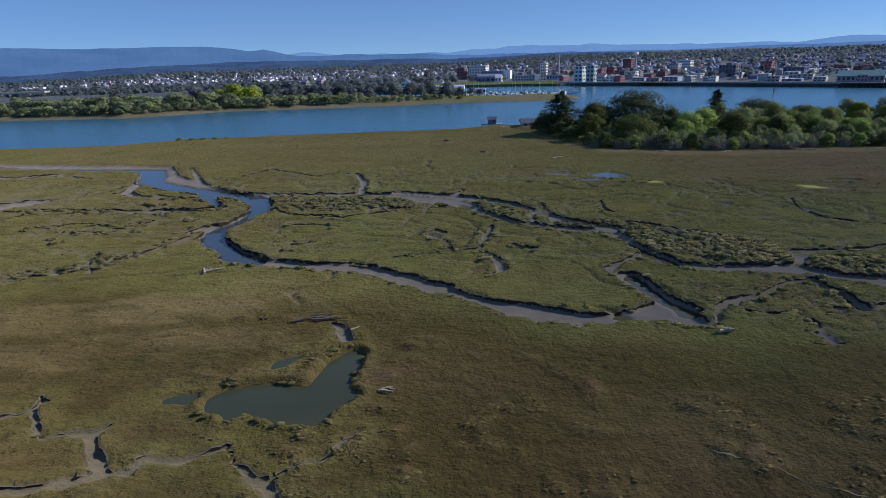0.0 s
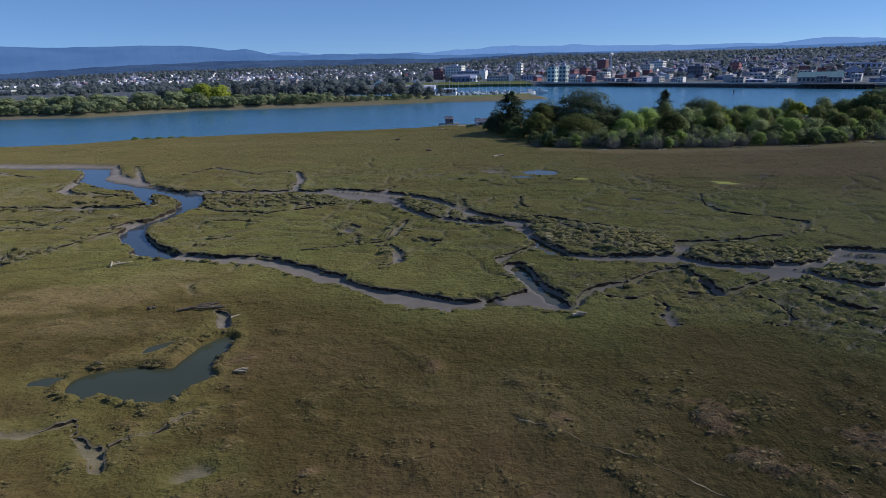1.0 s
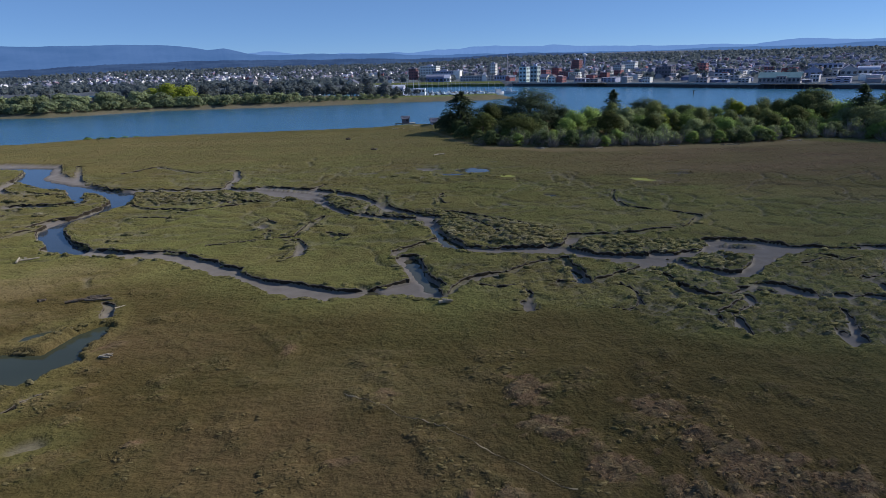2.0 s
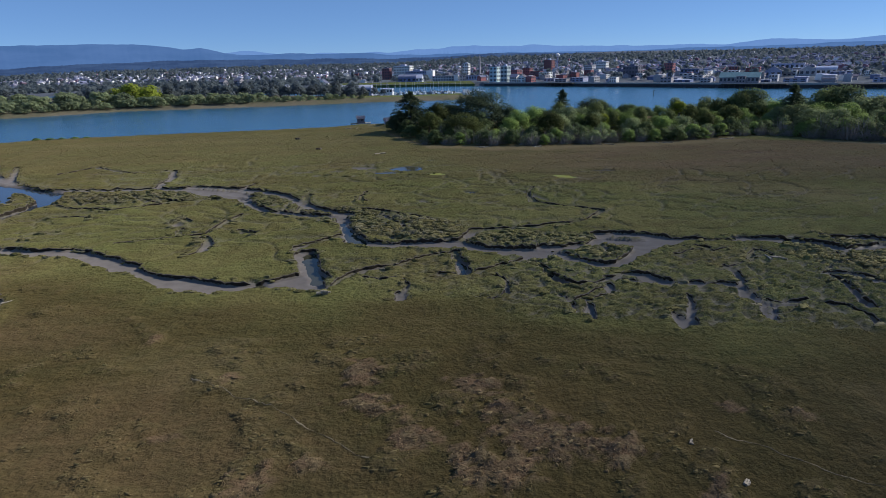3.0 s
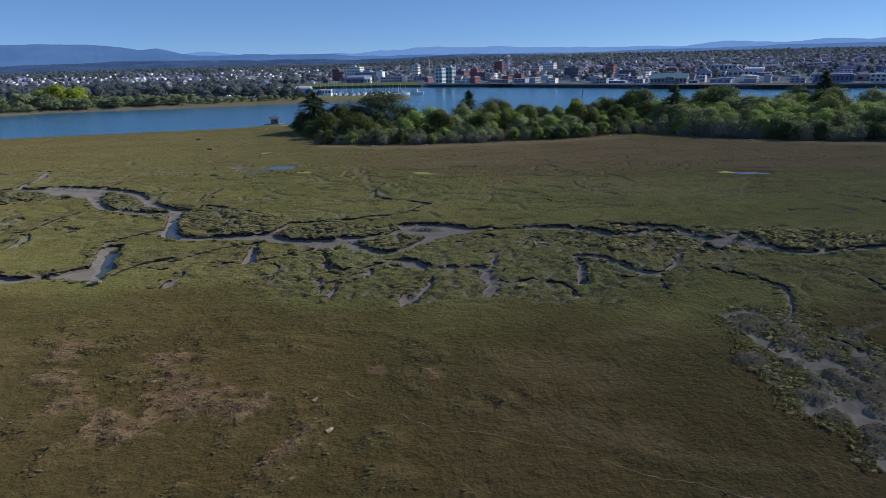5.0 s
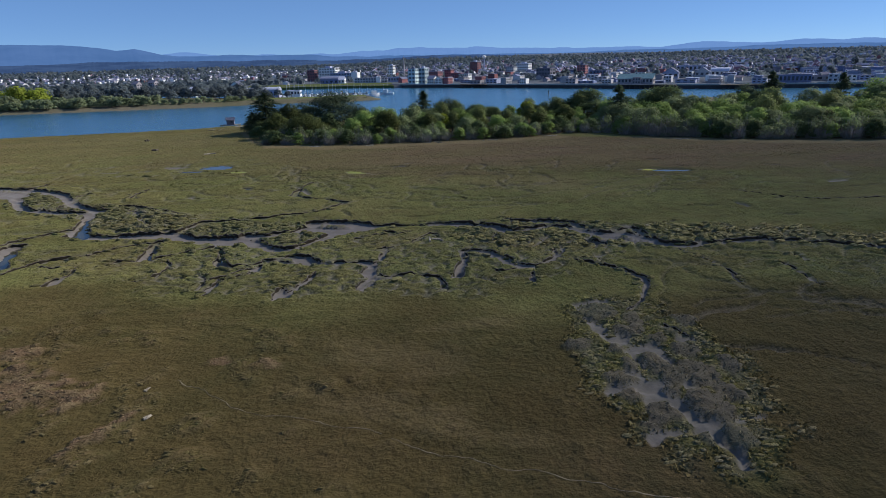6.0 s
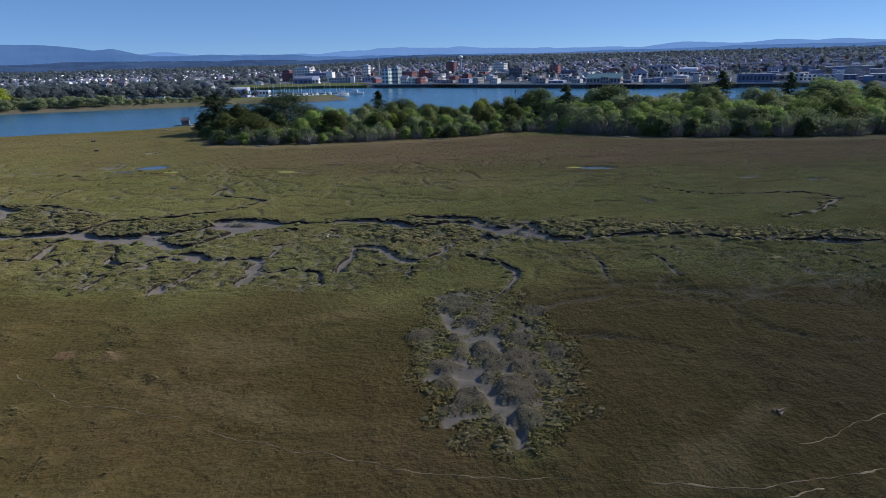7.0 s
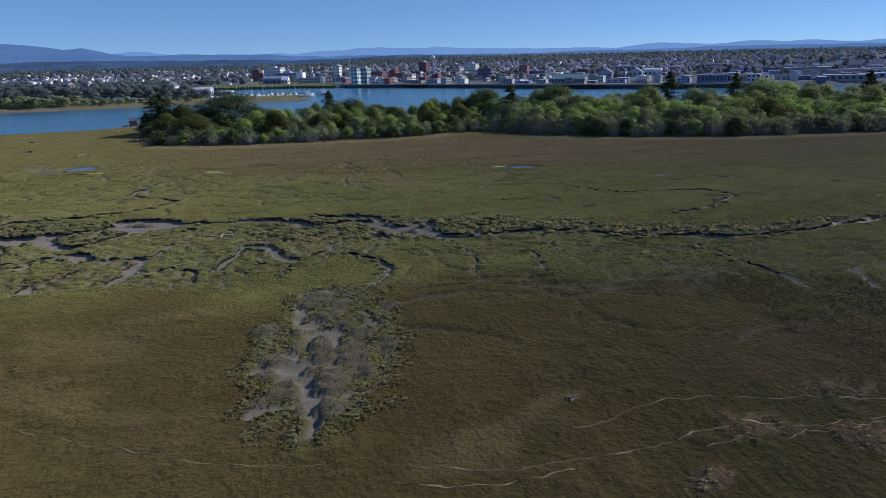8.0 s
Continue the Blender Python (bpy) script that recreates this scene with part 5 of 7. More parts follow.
def broad_tree(name, label, h, w, material, seed, count=2200, size=0.42, n=12, base=0.18, squash=0.75, wild=0.35, flat=0.5):
    t = thing(name, label, "tree", group="trees and shrubs of the island")
    if name.startswith(("far_", "town_")):
        bm = bmesh.new()
        tube(bm, (0, 0, -0.4), (0.1, 0, h * 0.6), 0.03 * h, 0.012 * h, 6)
        part("trunk", bm_mesh("trunk", bm, BARK), t)
    else:
        part("trunk", stem_mesh("trunk", h * 0.72, 0.035 * h, 3, seed, BARK), t, "brown bark trunk with limbs")
    part("crown", leaf_mesh("crown", leaf_clumps(lobed(h, w, n, seed, base, squash, wild), count, size, seed, flat), material), t)
    return t


def conifer(name, label, h, w, material, seed, whorls=11, size=0.34, gap=0.0):
    """A spire with tiers of drooping boughs."""
    rng = np.random.default_rng(seed)
    t = thing(name, label, "tree", group="trees and shrubs of the island")
    bm = bmesh.new()
    tube(bm, (0, 0, -0.4), (0.1, 0, h * 0.98), 0.028 * h, 0.02, 7)
    part("trunk", bm_mesh("trunk", bm, BARK), t, "straight tapered trunk")
    quads = []
    for k in range(whorls):
        z = h * (0.14 + 0.84 * k / (whorls - 1))
        reach = w * 0.5 * (1 - (k / whorls) ** 2.0) * rng.uniform(0.45, 1.2) + 0.25
        for b in range(12):
            a, rise = rng.uniform(0, 6.28), rng.normal(0, h * 0.032)
            for s in np.linspace(0.2, 1.0, 9):
                for _ in range(2):
                    p = np.array([math.cos(a) * reach * s, math.sin(a) * reach * s, z + rise + 0.10 * reach * s - 0.16 * reach * s * s]) + rng.normal(0, 0.10, 3)
                    u = np.array([math.cos(a), math.sin(a), rng.normal(0, 0.5)]) * size * rng.uniform(0.7, 1.3)
                    v = np.array([-math.sin(a), math.cos(a), rng.normal(0, 0.5)]) * size * 0.55 * (1.3 - s)
                    quads += [p - u, p - v, p + u, p + v]
    q = np.array(quads)
    part("crown", mesh_from("crown", q, np.arange(len(q)).reshape(-1, 4), material), t)
    return t


def twig_shrub(name, label, h, w, seed, leaf, twigs=240, leaves=340):
    """A half-bare shrub: a fan of thin grey stems with thin foliage at the tips."""
    rng = np.random.default_rng(seed)
    t = thing(name, label, "shrub", group="trees and shrubs of the island")
    a, q = rng.uniform(0, 6.28, twigs), np.sqrt(rng.random(twigs))
    base = np.stack([np.cos(a) * q * w * 0.26, np.sin(a) * q * w * 0.26, np.full(twigs, -0.1)], -1)
    grow = 0.72 + 0.28 * np.sin(3 * a + seed) * q + 0.2 * np.cos(5 * a) * q
    tip = np.stack([np.cos(a) * q * w * 0.62, np.sin(a) * q * w * 0.62, h * (1 - 0.55 * q * q) * grow * rng.uniform(0.45, 1.15, twigs)], -1) + rng.normal(0, 0.25, (twigs, 3))
    turn = rng.uniform(0, 6.28, twigs)
    side = np.stack([np.cos(turn), np.sin(turn), 0 * turn], -1) * rng.uniform(0.035, 0.08, (twigs, 1))
    mid = (base + tip) / 2 + rng.normal(0, 0.14, (twigs, 3))
    v = np.stack([base - side, base + side, mid + side * 0.7, tip, mid - side * 0.7], 1).reshape(-1, 3)
    part("stem", mesh_from("stem", v, np.arange(twigs * 5).reshape(-1, 5), TWIG), t, "bare grey twiggy stem cluster")
    part("foliage", leaf_mesh("foliage", leaf_clumps(lobed(h * 0.9, w * 1.1, 9, seed, 0.0, 0.8, 0.4), int(leaves * 1.4), 0.21, seed + 1, 0.3, 0.35), leaf), t)
    return t


KINDS = {
    "cypress": broad_tree("cypress_tree", "dark wind-shaped cypress with flat layered foliage", 13.5, 15, CYPRESS, 11, 8500, 0.34, 44, 0.02, 0.34, 0.40, 0.9),
    "round": broad_tree("cypress_tree", "dense rounded olive-dark cypress beside the marsh", 9.2, 10.5, DARKOLIVE, 12, 6400, 0.26, 30, 0.04, 0.7, 0.35),
    "dome": broad_tree("evergreen_tree", "dark dome-shaped evergreen with a dense crown", 9.5, 13, DARKLEAF, 13, 6400, 0.28, 30, 0.08, 0.6, 0.40),
    "grand": broad_tree("cypress_tree", "large dark spreading cypress over the tip of the grove", 13.8, 22, CYPRESS, 24, 13000, 0.34, 64, 0.02, 0.40, 0.34, 0.7),
    "mound": broad_tree("cypress_tree", "broad rounded olive-dark cypress at the marsh edge", 8.8, 16, DARKOLIVE, 25, 9500, 0.27, 50, 0.0, 0.55, 0.30),
    "spiky": conifer("cypress_tree", "dark ragged cypress with level layered boughs", 12.5, 15.5, CYPRESS, 26, 12, 0.62),
    "willow": broad_tree("willow_tree", "light green willow with soft feathery foliage", 7.0, 8.0, WILLOW, 14, 3800, 0.24, 26, 0.0, 0.8, 0.42),
    "willow_b": broad_tree("willow_tree", "grey-green willow with a loose uneven crown", 8.0, 9.5, GREYLEAF, 15, 3500, 0.26, 26, 0.0, 0.75, 0.42),
    "alder": broad_tree("alder_tree", "mid-green alder with a broken rounded crown", 9.0, 8.5, OLIVE, 16, 3500, 0.27, 26, 0.0, 0.8, 0.42),
    "lime": broad_tree("lime_green_tree", "bright yellow-green rounded tree among darker shrubs", 6.5, 6.0, LIME, 17, 2600, 0.28, 20, 0.12, 0.85, 0.35),
    "bush": broad_tree("dark_shrub", "dark green bushy shrub at the marsh edge", 4.2, 5.5, DARKLEAF, 18, 1500, 0.27, 24, 0.0, 0.7, 0.35),
    "bush_b": broad_tree("green_shrub", "fresh green bushy shrub at the marsh edge", 4.0, 5.0, WILLOW, 19, 1500, 0.26, 24, 0.0, 0.7, 0.35),
    "spruce": conifer("conifer_tree", "dark narrow conifer with tiers of ragged boughs", 10.5, 9.5, CYPRESS, 20, 13, 0.42),
    "pine": conifer("pine_tree", "dark broad pine standing above the shrubs", 12.5, 12.5, CYPRESS, 21, 13, 0.48),
    "twig": twig_shrub("bare_shrub", "half-bare grey shrub with upright twiggy stems", 4.2, 4.6, 22, GREYLEAF),
    "twig_b": twig_shrub("bare_shrub", "tall leafless grey shrub at the marsh edge", 5.2, 4.0, 23, GREYLEAF, 280, 220),
}
USED = set()


def plant(kind, x, y, scale=1.0, turn=None, z=None, rng=random.Random(5)):
    turn = rng.uniform(0, 360) if turn is None else turn
    z = float(ground_z(np.array([x]), np.array([y]))[0]) - 0.05 if z is None else z
    m = pose(x, y, z, 0, 0, turn)
    ob = KINDS[kind]
    if kind in USED:
        ob = copy_thing(ob, m)
    else:
        USED.add(kind)
        ob.matrix_basis = m
    ob.scale = (scale * rng.uniform(0.92, 1.08), scale * rng.uniform(0.92, 1.08), scale * rng.uniform(0.94, 1.06))
    return ob


# the grove at the island's tip
for kind, x, y, s, turn in [("spiky", 25.5, 195, 1.0, 0), ("cypress", 21, 199, 0.55, 40), ("spiky", 21.5, 190, 0.55, 70), ("grand", 49.5, 192, 1.14, 20), ("round", 34, 187, 1.12, 10), ("mound", 41, 168, 1.0, 0), ("round", 31, 176, 0.85, 80), ("cypress", 59, 187, 0.72, 120), ("cypress", 39, 200, 0.85, 10), ("bush", 24, 186, 1.2, 0), ("bush", 20, 201, 1.2, 20), ("bush", 28, 203, 1.6, 70), ("bush", 29, 168, 0.9, 200), ("bush", 25, 178, 1.1, 30), ("bush", 48, 180, 1.8, 50), ("bush", 58, 178, 1.6, 90), ("bush", 34, 163, 0.8, 0), ("twig", 29, 167, 0.8, 0), ("bush", 52, 161, 1.0, 0), ("lime", 50.5, 162, 0.62, 0),
                            ("willow", 60, 174, 1.25, 0), ("willow", 65.5, 177, 1.3, 120), ("willow", 56, 168, 0.95, 40), ("willow", 69, 184, 1.1, 200), ("round", 66, 160.5, 1.0, 40), ("willow_b", 76, 175, 1.1, 30), ("willow_b", 72, 168, 0.85, 130), ("bush", 61, 158, 1.1, 0), ("bush", 74, 160, 1.2, 60), ("round", 80, 163, 0.75, 0),
                            ("spruce", 85, 212, 1.08, 0), ("grand", 93, 200, 0.76, 90), ("dome", 108, 190, 0.74, 0), ("lime", 86, 168, 1.0, 10), ("lime", 91, 172, 0.9, 80), ("willow_b", 84, 183, 1.0, 60), ("willow_b", 98, 178, 0.9, 160),
                            ("lime", 121.5, 190, 1.3, 0), ("willow", 117, 196, 0.9, 0), ("dome", 130, 200, 0.62, 0), ("pine", 146, 165, 1.06, 0), ("alder", 101, 186, 0.75, 0),
                            ("cypress", 224, 206, 0.88, 30), ("pine", 234, 203, 1.22, 0), ("pine", 262, 196, 1.10, 0), ("willow", 262, 178, 1.9, 0), ("willow", 271, 176, 1.75, 100), ("alder", 278, 172, 1.2, 30), ("pine", 305, 170, 1.05, 0), ("cypress", 214, 200, 0.55, 0), ("pine", 338, 160, 1.0, 0), ("dome", 318, 160, 1.0, 0), ("lime", 176, 158, 0.95, 0)]:
    plant(kind, x, y, s, turn)
pick = random.Random(31)
for row, (off, step, kinds, lo, hi) in enumerate([(1.6, 2.3, ("twig", "bush", "twig_b", "twig", "twig_b", "bush_b"), 0.75, 1.15), (5.0, 2.9, ("twig_b", "bush", "twig", "twig_b", "bush_b"), 0.9, 1.25),
                                                  (10, 3.8, ("willow_b", "willow", "bush", "round", "willow"), 0.6, 0.85), (18, 5.4, ("willow", "willow_b", "alder", "willow"), 0.75, 0.98), (27, 6.0, ("willow", "willow_b", "alder", "willow"), 0.85, 1.08), (36, 7.5, ("willow", "alder", "dome", "willow_b"), 0.8, 1.05), (46, 8.5, ("willow", "alder", "willow", "willow_b"), 0.85, 1.1)]):
    x = 30.0 + row * 2
    while x < 330:
        y = float(line(TREE_LINE, x)) + off + pick.uniform(-1.6, 1.6)
        slope = 0.75 if x > 138 else 1.0
        if not (103 < x < 124 and row > 3) and not (x < 78 and row > 1) and not (196 < x < 212 and row > 4):
            low = 1.0 if 84 < x < 138 else (1.0 if x < 84 else 1.32)
            if pick.random() < 0.93:
                plant(pick.choice(kinds), x + pick.uniform(-1, 1), y, low * pick.uniform(lo, hi))
        x += step * pick.uniform(0.7, 1.25) * slope * (1.0 if x < 200 else 1.25)
for x, y, s in [(-108, 211, 0.35), (-104, 211.5, 0.28), (-100, 212.5, 0.25), (-96, 213, 0.3), (-112, 210, 0.25)]:
    plant("bush_b", x, y, s).scale = (0.75, 0.5, 0.17)
plant("bush", -113, 211, 0.42).scale = (0.5, 0.4, 0.3)


# ---- the far low island across the first channel ----
ISLE_FRONT = [(-900, 300), (-420, 332), (-284, 345), (-207, 336), (-156, 369), (-47, 377), (0, 388), (57, 386), (76, 396), (80, 402)]
ISLE_BACK = [(-900, 600), (-420, 590), (-200, 560), (-90, 500), (-30, 452), (30, 428), (70, 412), (80, 404)]
CITY_LINE = [(-1500, 700), (-420, 660), (-200, 690), (-30, 658), (60, 642), (120, 603), (166, 569), (217, 513), (283, 436), (330, 395), (420, 345), (600, 280), (1600, 40)]


def sheet_of(name, xs, ys, height, material, label, category):
    x, y = np.meshgrid(xs, ys)
    me = mesh_from(name, np.stack([x, y, height(x, y)], -1).reshape(-1, 3), grid_faces(*x.shape), material, True)
    return tagged(new(name, me), label, category, kind="structure")


def isle_z(x, y):
    f = y - line(ISLE_FRONT, x) + 2.0 * gn(x / 14, y / 14, 41)
    b = line(ISLE_BACK, x) - y + 2.0 * gn(x / 14, y / 14, 42)
    return -2.2 + 2.0 * sm(-3, 5, f) * sm(-3, 5, b) + 1.6 * sm(4, 13, f) * sm(2, 8, b)


def city_z(x, y):
    s = y - line(CITY_LINE, x)
    rise = (0.015 + 0.008 * sm(0, 500, x)) * (0.15 + 0.85 * sm(-0.80, -0.45, x / np.maximum(y, 1.0)))
    return -3.0 + 5.2 * sm(-2, 1, s) + rise * np.maximum(s - 60, 0) * 0.8 + 1.5 * sm(100, 600, s) * gn(x / 260, y / 260, 43) + 1.5 * gn(x / 90, y / 90, 44) * sm(40, 150, s)


sheet_of("far_island", axis((-900, -260, 10), (-260, 90, 2.5)), axis((310, 460, 2.0), (460, 620, 8)), isle_z, SHORE, "low grassy island with a muddy bank", "island")
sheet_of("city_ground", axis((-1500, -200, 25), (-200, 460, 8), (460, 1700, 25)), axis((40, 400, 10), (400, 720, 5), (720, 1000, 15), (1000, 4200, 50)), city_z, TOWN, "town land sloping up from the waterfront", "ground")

# ---- hills and woods far behind the town ----
def ridge(name, label, dist, heights, material, seed, rough, span=(-62, 72), step=0.1):
    """A long ridge: crest heights by bearing, with a rough skyline, sloping down to the front."""
    a = np.arange(span[0], span[1], step)
    k = np.array(heights, float)
    crest = np.interp(a, k[:, 0], k[:, 1]) * dist / 57.3 + 22
    crest = crest + rough * (fbm(a * 0.35, a * 0 + 0.3, seed, 3) * 0.6 + 0.10 * np.random.default_rng(seed).normal(size=len(a)) * (rough < 9))
    rows = []
    for q, h in ((0.0, 1.0), (-0.05, 0.72), (-0.12, 0.35), (-0.20, -0.2)):
        r = dist * (1 + q)
        rows.append(np.stack([np.sin(np.radians(a)) * r + 30, np.cos(np.radians(a)) * r, crest * h + (rough * 0.5 * fbm(a * 1.5, a * 0 + q * 9, seed + 7, 3) if q else 0)], -1))
    v = np.array(rows)
    me = mesh_from(name, v.reshape(-1, 3), grid_faces(v.shape[0], v.shape[1]), material, True)
    return tagged(new(name, me), label, "hills", kind="structure")


# no air is modelled: its blue veil is in these emission colours, stronger farther off
HILL_FAR = distance("far_hills_haze_glow", (0.075, 0.150, 0.330), (0.082, 0.160, 0.345), 0.003, 1.0)
HILL_MID = distance("middle_hills_haze_glow", (0.036, 0.084, 0.205), (0.046, 0.098, 0.230), 0.004, 1.0)
HILL_NEAR = distance("wooded_ridge_haze_glow", (0.015, 0.032, 0.085), (0.026, 0.050, 0.115), 0.010, 1.0)
ridge("backdrop_far", "pale mountain ridge with blue haze painted in", 4650, [(-62, 1.6), (-30, 1.5), (-19, 1.35), (-14, 1.55), (-10, 1.2), (-1, 1.15), (5, 1.55), (13, 1.50), (20, 1.2), (26, 1.15), (30, 1.05), (33.5, 1.35), (38, 1.05), (42, 1.2), (50, 0.95), (72, 0.8)], HILL_FAR, 51, 14)
ridge("backdrop_middle", "forested mountains beyond the town with blue haze painted in", 4100, [(-62, 2.2), (-37, 2.25), (-32, 2.15), (-27, 2.25), (-22, 2.2), (-19.5, 1.8), (-18, 1.85), (-15, 1.2), (-9, 1.2), (-3, 1.1), (3, 0.85), (10, 0.9), (20, 0.75), (30, 0.8), (40, 0.9), (50, 0.7), (72, 0.6)], HILL_MID, 52, 10)
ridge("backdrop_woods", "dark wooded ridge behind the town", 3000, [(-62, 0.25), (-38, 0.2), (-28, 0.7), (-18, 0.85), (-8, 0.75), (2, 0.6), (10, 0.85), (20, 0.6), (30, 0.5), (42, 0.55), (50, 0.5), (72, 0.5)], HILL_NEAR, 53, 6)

# ---- the far island: brush, trees, a boat yard ----
BRUSH = {
    "far_brush": broad_tree("far_shrub", "olive green brush on the far bank", 5.0, 10.0, SCRUB, 61, 900, 0.62, 18, 0.0, 0.6),
    "far_willow": broad_tree("far_willow", "light olive willow scrub on the far bank", 6.0, 10.0, SCRUB, 62, 900, 0.58, 18, 0.0, 0.65),
    "far_lime": broad_tree("far_lime_tree", "bright lime-green tree in the brush of the far bank", 11.0, 17.0, FARLIME, 63, 1400, 0.75, 20, 0.0, 0.7),
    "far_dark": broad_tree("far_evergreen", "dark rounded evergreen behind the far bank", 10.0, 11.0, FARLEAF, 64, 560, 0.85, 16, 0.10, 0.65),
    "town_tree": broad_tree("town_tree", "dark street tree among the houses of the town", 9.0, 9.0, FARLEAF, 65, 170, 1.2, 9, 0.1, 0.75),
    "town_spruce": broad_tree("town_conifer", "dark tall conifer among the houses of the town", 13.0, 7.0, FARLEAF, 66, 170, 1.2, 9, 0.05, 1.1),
}
for key, ob in BRUSH.items():
    tagged(ob, group="trees across the channel")
KINDS.update(BRUSH)
far = random.Random(71)


def isle_plant(kind, x, y, s):
    plant(kind, x, y, s, None, float(isle_z(np.array([x]), np.array([y]))[0]) - 0.2)


x = -420.0
while x < -2:
    front = float(line(ISLE_FRONT, x))
    thin = 1.0 if x < -75 else 0.55
    isle_plant(far.choice(["far_brush", "far_willow", "far_willow", "far_brush"]), x, front + far.uniform(11, 15), far.uniform(0.8, 1.2) * thin)
    isle_plant(far.choice(["far_brush", "far_willow"]), x + far.uniform(-4, 4), front + far.uniform(24, 34), far.uniform(0.85, 1.25) * thin * (1.45 if x < -165 else 1.0))
    for back in (62, 92) if x > -215 else ():
        isle_plant("far_dark", x + far.uniform(-5, 5), front + back + far.uniform(-12, 12), far.uniform(0.85, 1.3) * (1.0 if x > -330 else 0.7))
    x += far.uniform(4.0, 6.5)
for x, y, s in [(-165, 410, 1.3), (-154, 412, 1.2), (-177, 411, 1.05), (-300, 400, 0.55), (-265, 405, 0.5)]:
    isle_plant("far_lime", x, y, s)
for x, y, s in [(-226, 402, 1.5), (-236, 404, 1.7), (-247, 401, 1.4), (-217, 399, 1.2), (-262, 396, 1.2), (-280, 394, 1.1), (-298, 390, 1.2)]:
    isle_plant("far_willow", x, y, s)
for x, y, s in [(-262, 430, 1.2), (-254, 436, 1.1), (-290, 440, 0.7), (-70, 420, 0.9), (-60, 424, 1.0), (-52, 418, 1.05), (-42, 422, 1.0), (-33, 415, 0.9), (-24, 420, 0.85), (-12, 414, 0.75), (-4, 416, 0.8), (4, 420, 0.7), (-84, 430, 0.9), (-96, 440, 1.1), (-108, 436, 1.0), (-120, 445, 1.1), (10, 424, 0.55)]:
    isle_plant("far_dark", x, y, s)

# ---- building parts ----
# cream, grey, slate, tan and brown walls carry a painted blue haze tint
WALLS = {"white": surface("white_painted_wall", (0.78, 0.78, 0.78), (0.68, 0.69, 0.70), 0.3, 0.7, 0.0, vary=0.12),
         "cream": surface("cream_stucco_wall_hazed", (0.440, 0.447, 0.483), (0.368, 0.370, 0.399), 0.3, 0.8, 0.0),
         "grey": surface("grey_painted_wall_hazed", (0.360, 0.398, 0.551), (0.290, 0.323, 0.460), 0.3, 0.8, 0.0),
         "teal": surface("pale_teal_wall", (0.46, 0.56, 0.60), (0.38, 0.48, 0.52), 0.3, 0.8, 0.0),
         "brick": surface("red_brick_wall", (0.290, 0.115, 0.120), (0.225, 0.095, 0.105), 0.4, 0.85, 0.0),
         "blue": surface("slate_blue_wall_hazed", (0.160, 0.204, 0.355), (0.130, 0.162, 0.289), 0.4, 0.85, 0.0),
         "tan": surface("tan_wall_hazed", (0.340, 0.323, 0.355), (0.270, 0.258, 0.289), 0.4, 0.85, 0.0),
         "brown": surface("dark_brown_wall_hazed", (0.160, 0.156, 0.197), (0.120, 0.119, 0.158), 0.5, 0.85, 0.0)}
# dark, brown and pale roofs have the same haze blue in their colour
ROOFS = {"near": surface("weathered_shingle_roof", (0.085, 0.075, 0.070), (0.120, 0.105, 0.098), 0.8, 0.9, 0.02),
         "dark": surface("dark_shingle_roof_hazed", (0.130, 0.145, 0.210), (0.170, 0.183, 0.263), 0.5, 0.9, 0.0, spec=0.03),
         "brown": surface("brown_shingle_roof_hazed", (0.180, 0.167, 0.204), (0.145, 0.134, 0.171), 0.5, 0.9, 0.0, spec=0.03),
         "pale": surface("pale_membrane_roof_hazed", (0.400, 0.430, 0.546), (0.320, 0.344, 0.452), 0.3, 0.8, 0.0, spec=0.03),
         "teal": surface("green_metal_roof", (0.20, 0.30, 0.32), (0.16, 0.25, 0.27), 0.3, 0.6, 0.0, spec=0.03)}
GLASS = surface("dark_window_glass", (0.035, 0.045, 0.065), (0.05, 0.06, 0.08), 0.6, 0.15, 0.0, vary=0.4, spec=0.5)
PANE = {}


def pane_mesh(w, h):
    key = (round(w, 1), round(h, 1))
    if key not in PANE:
        bm = bmesh.new()
        box(bm, -w / 2, -0.06, -h / 2, w / 2, 0.06, h / 2)
        PANE[key] = bm_mesh("window", bm, GLASS)
    return PANE[key]


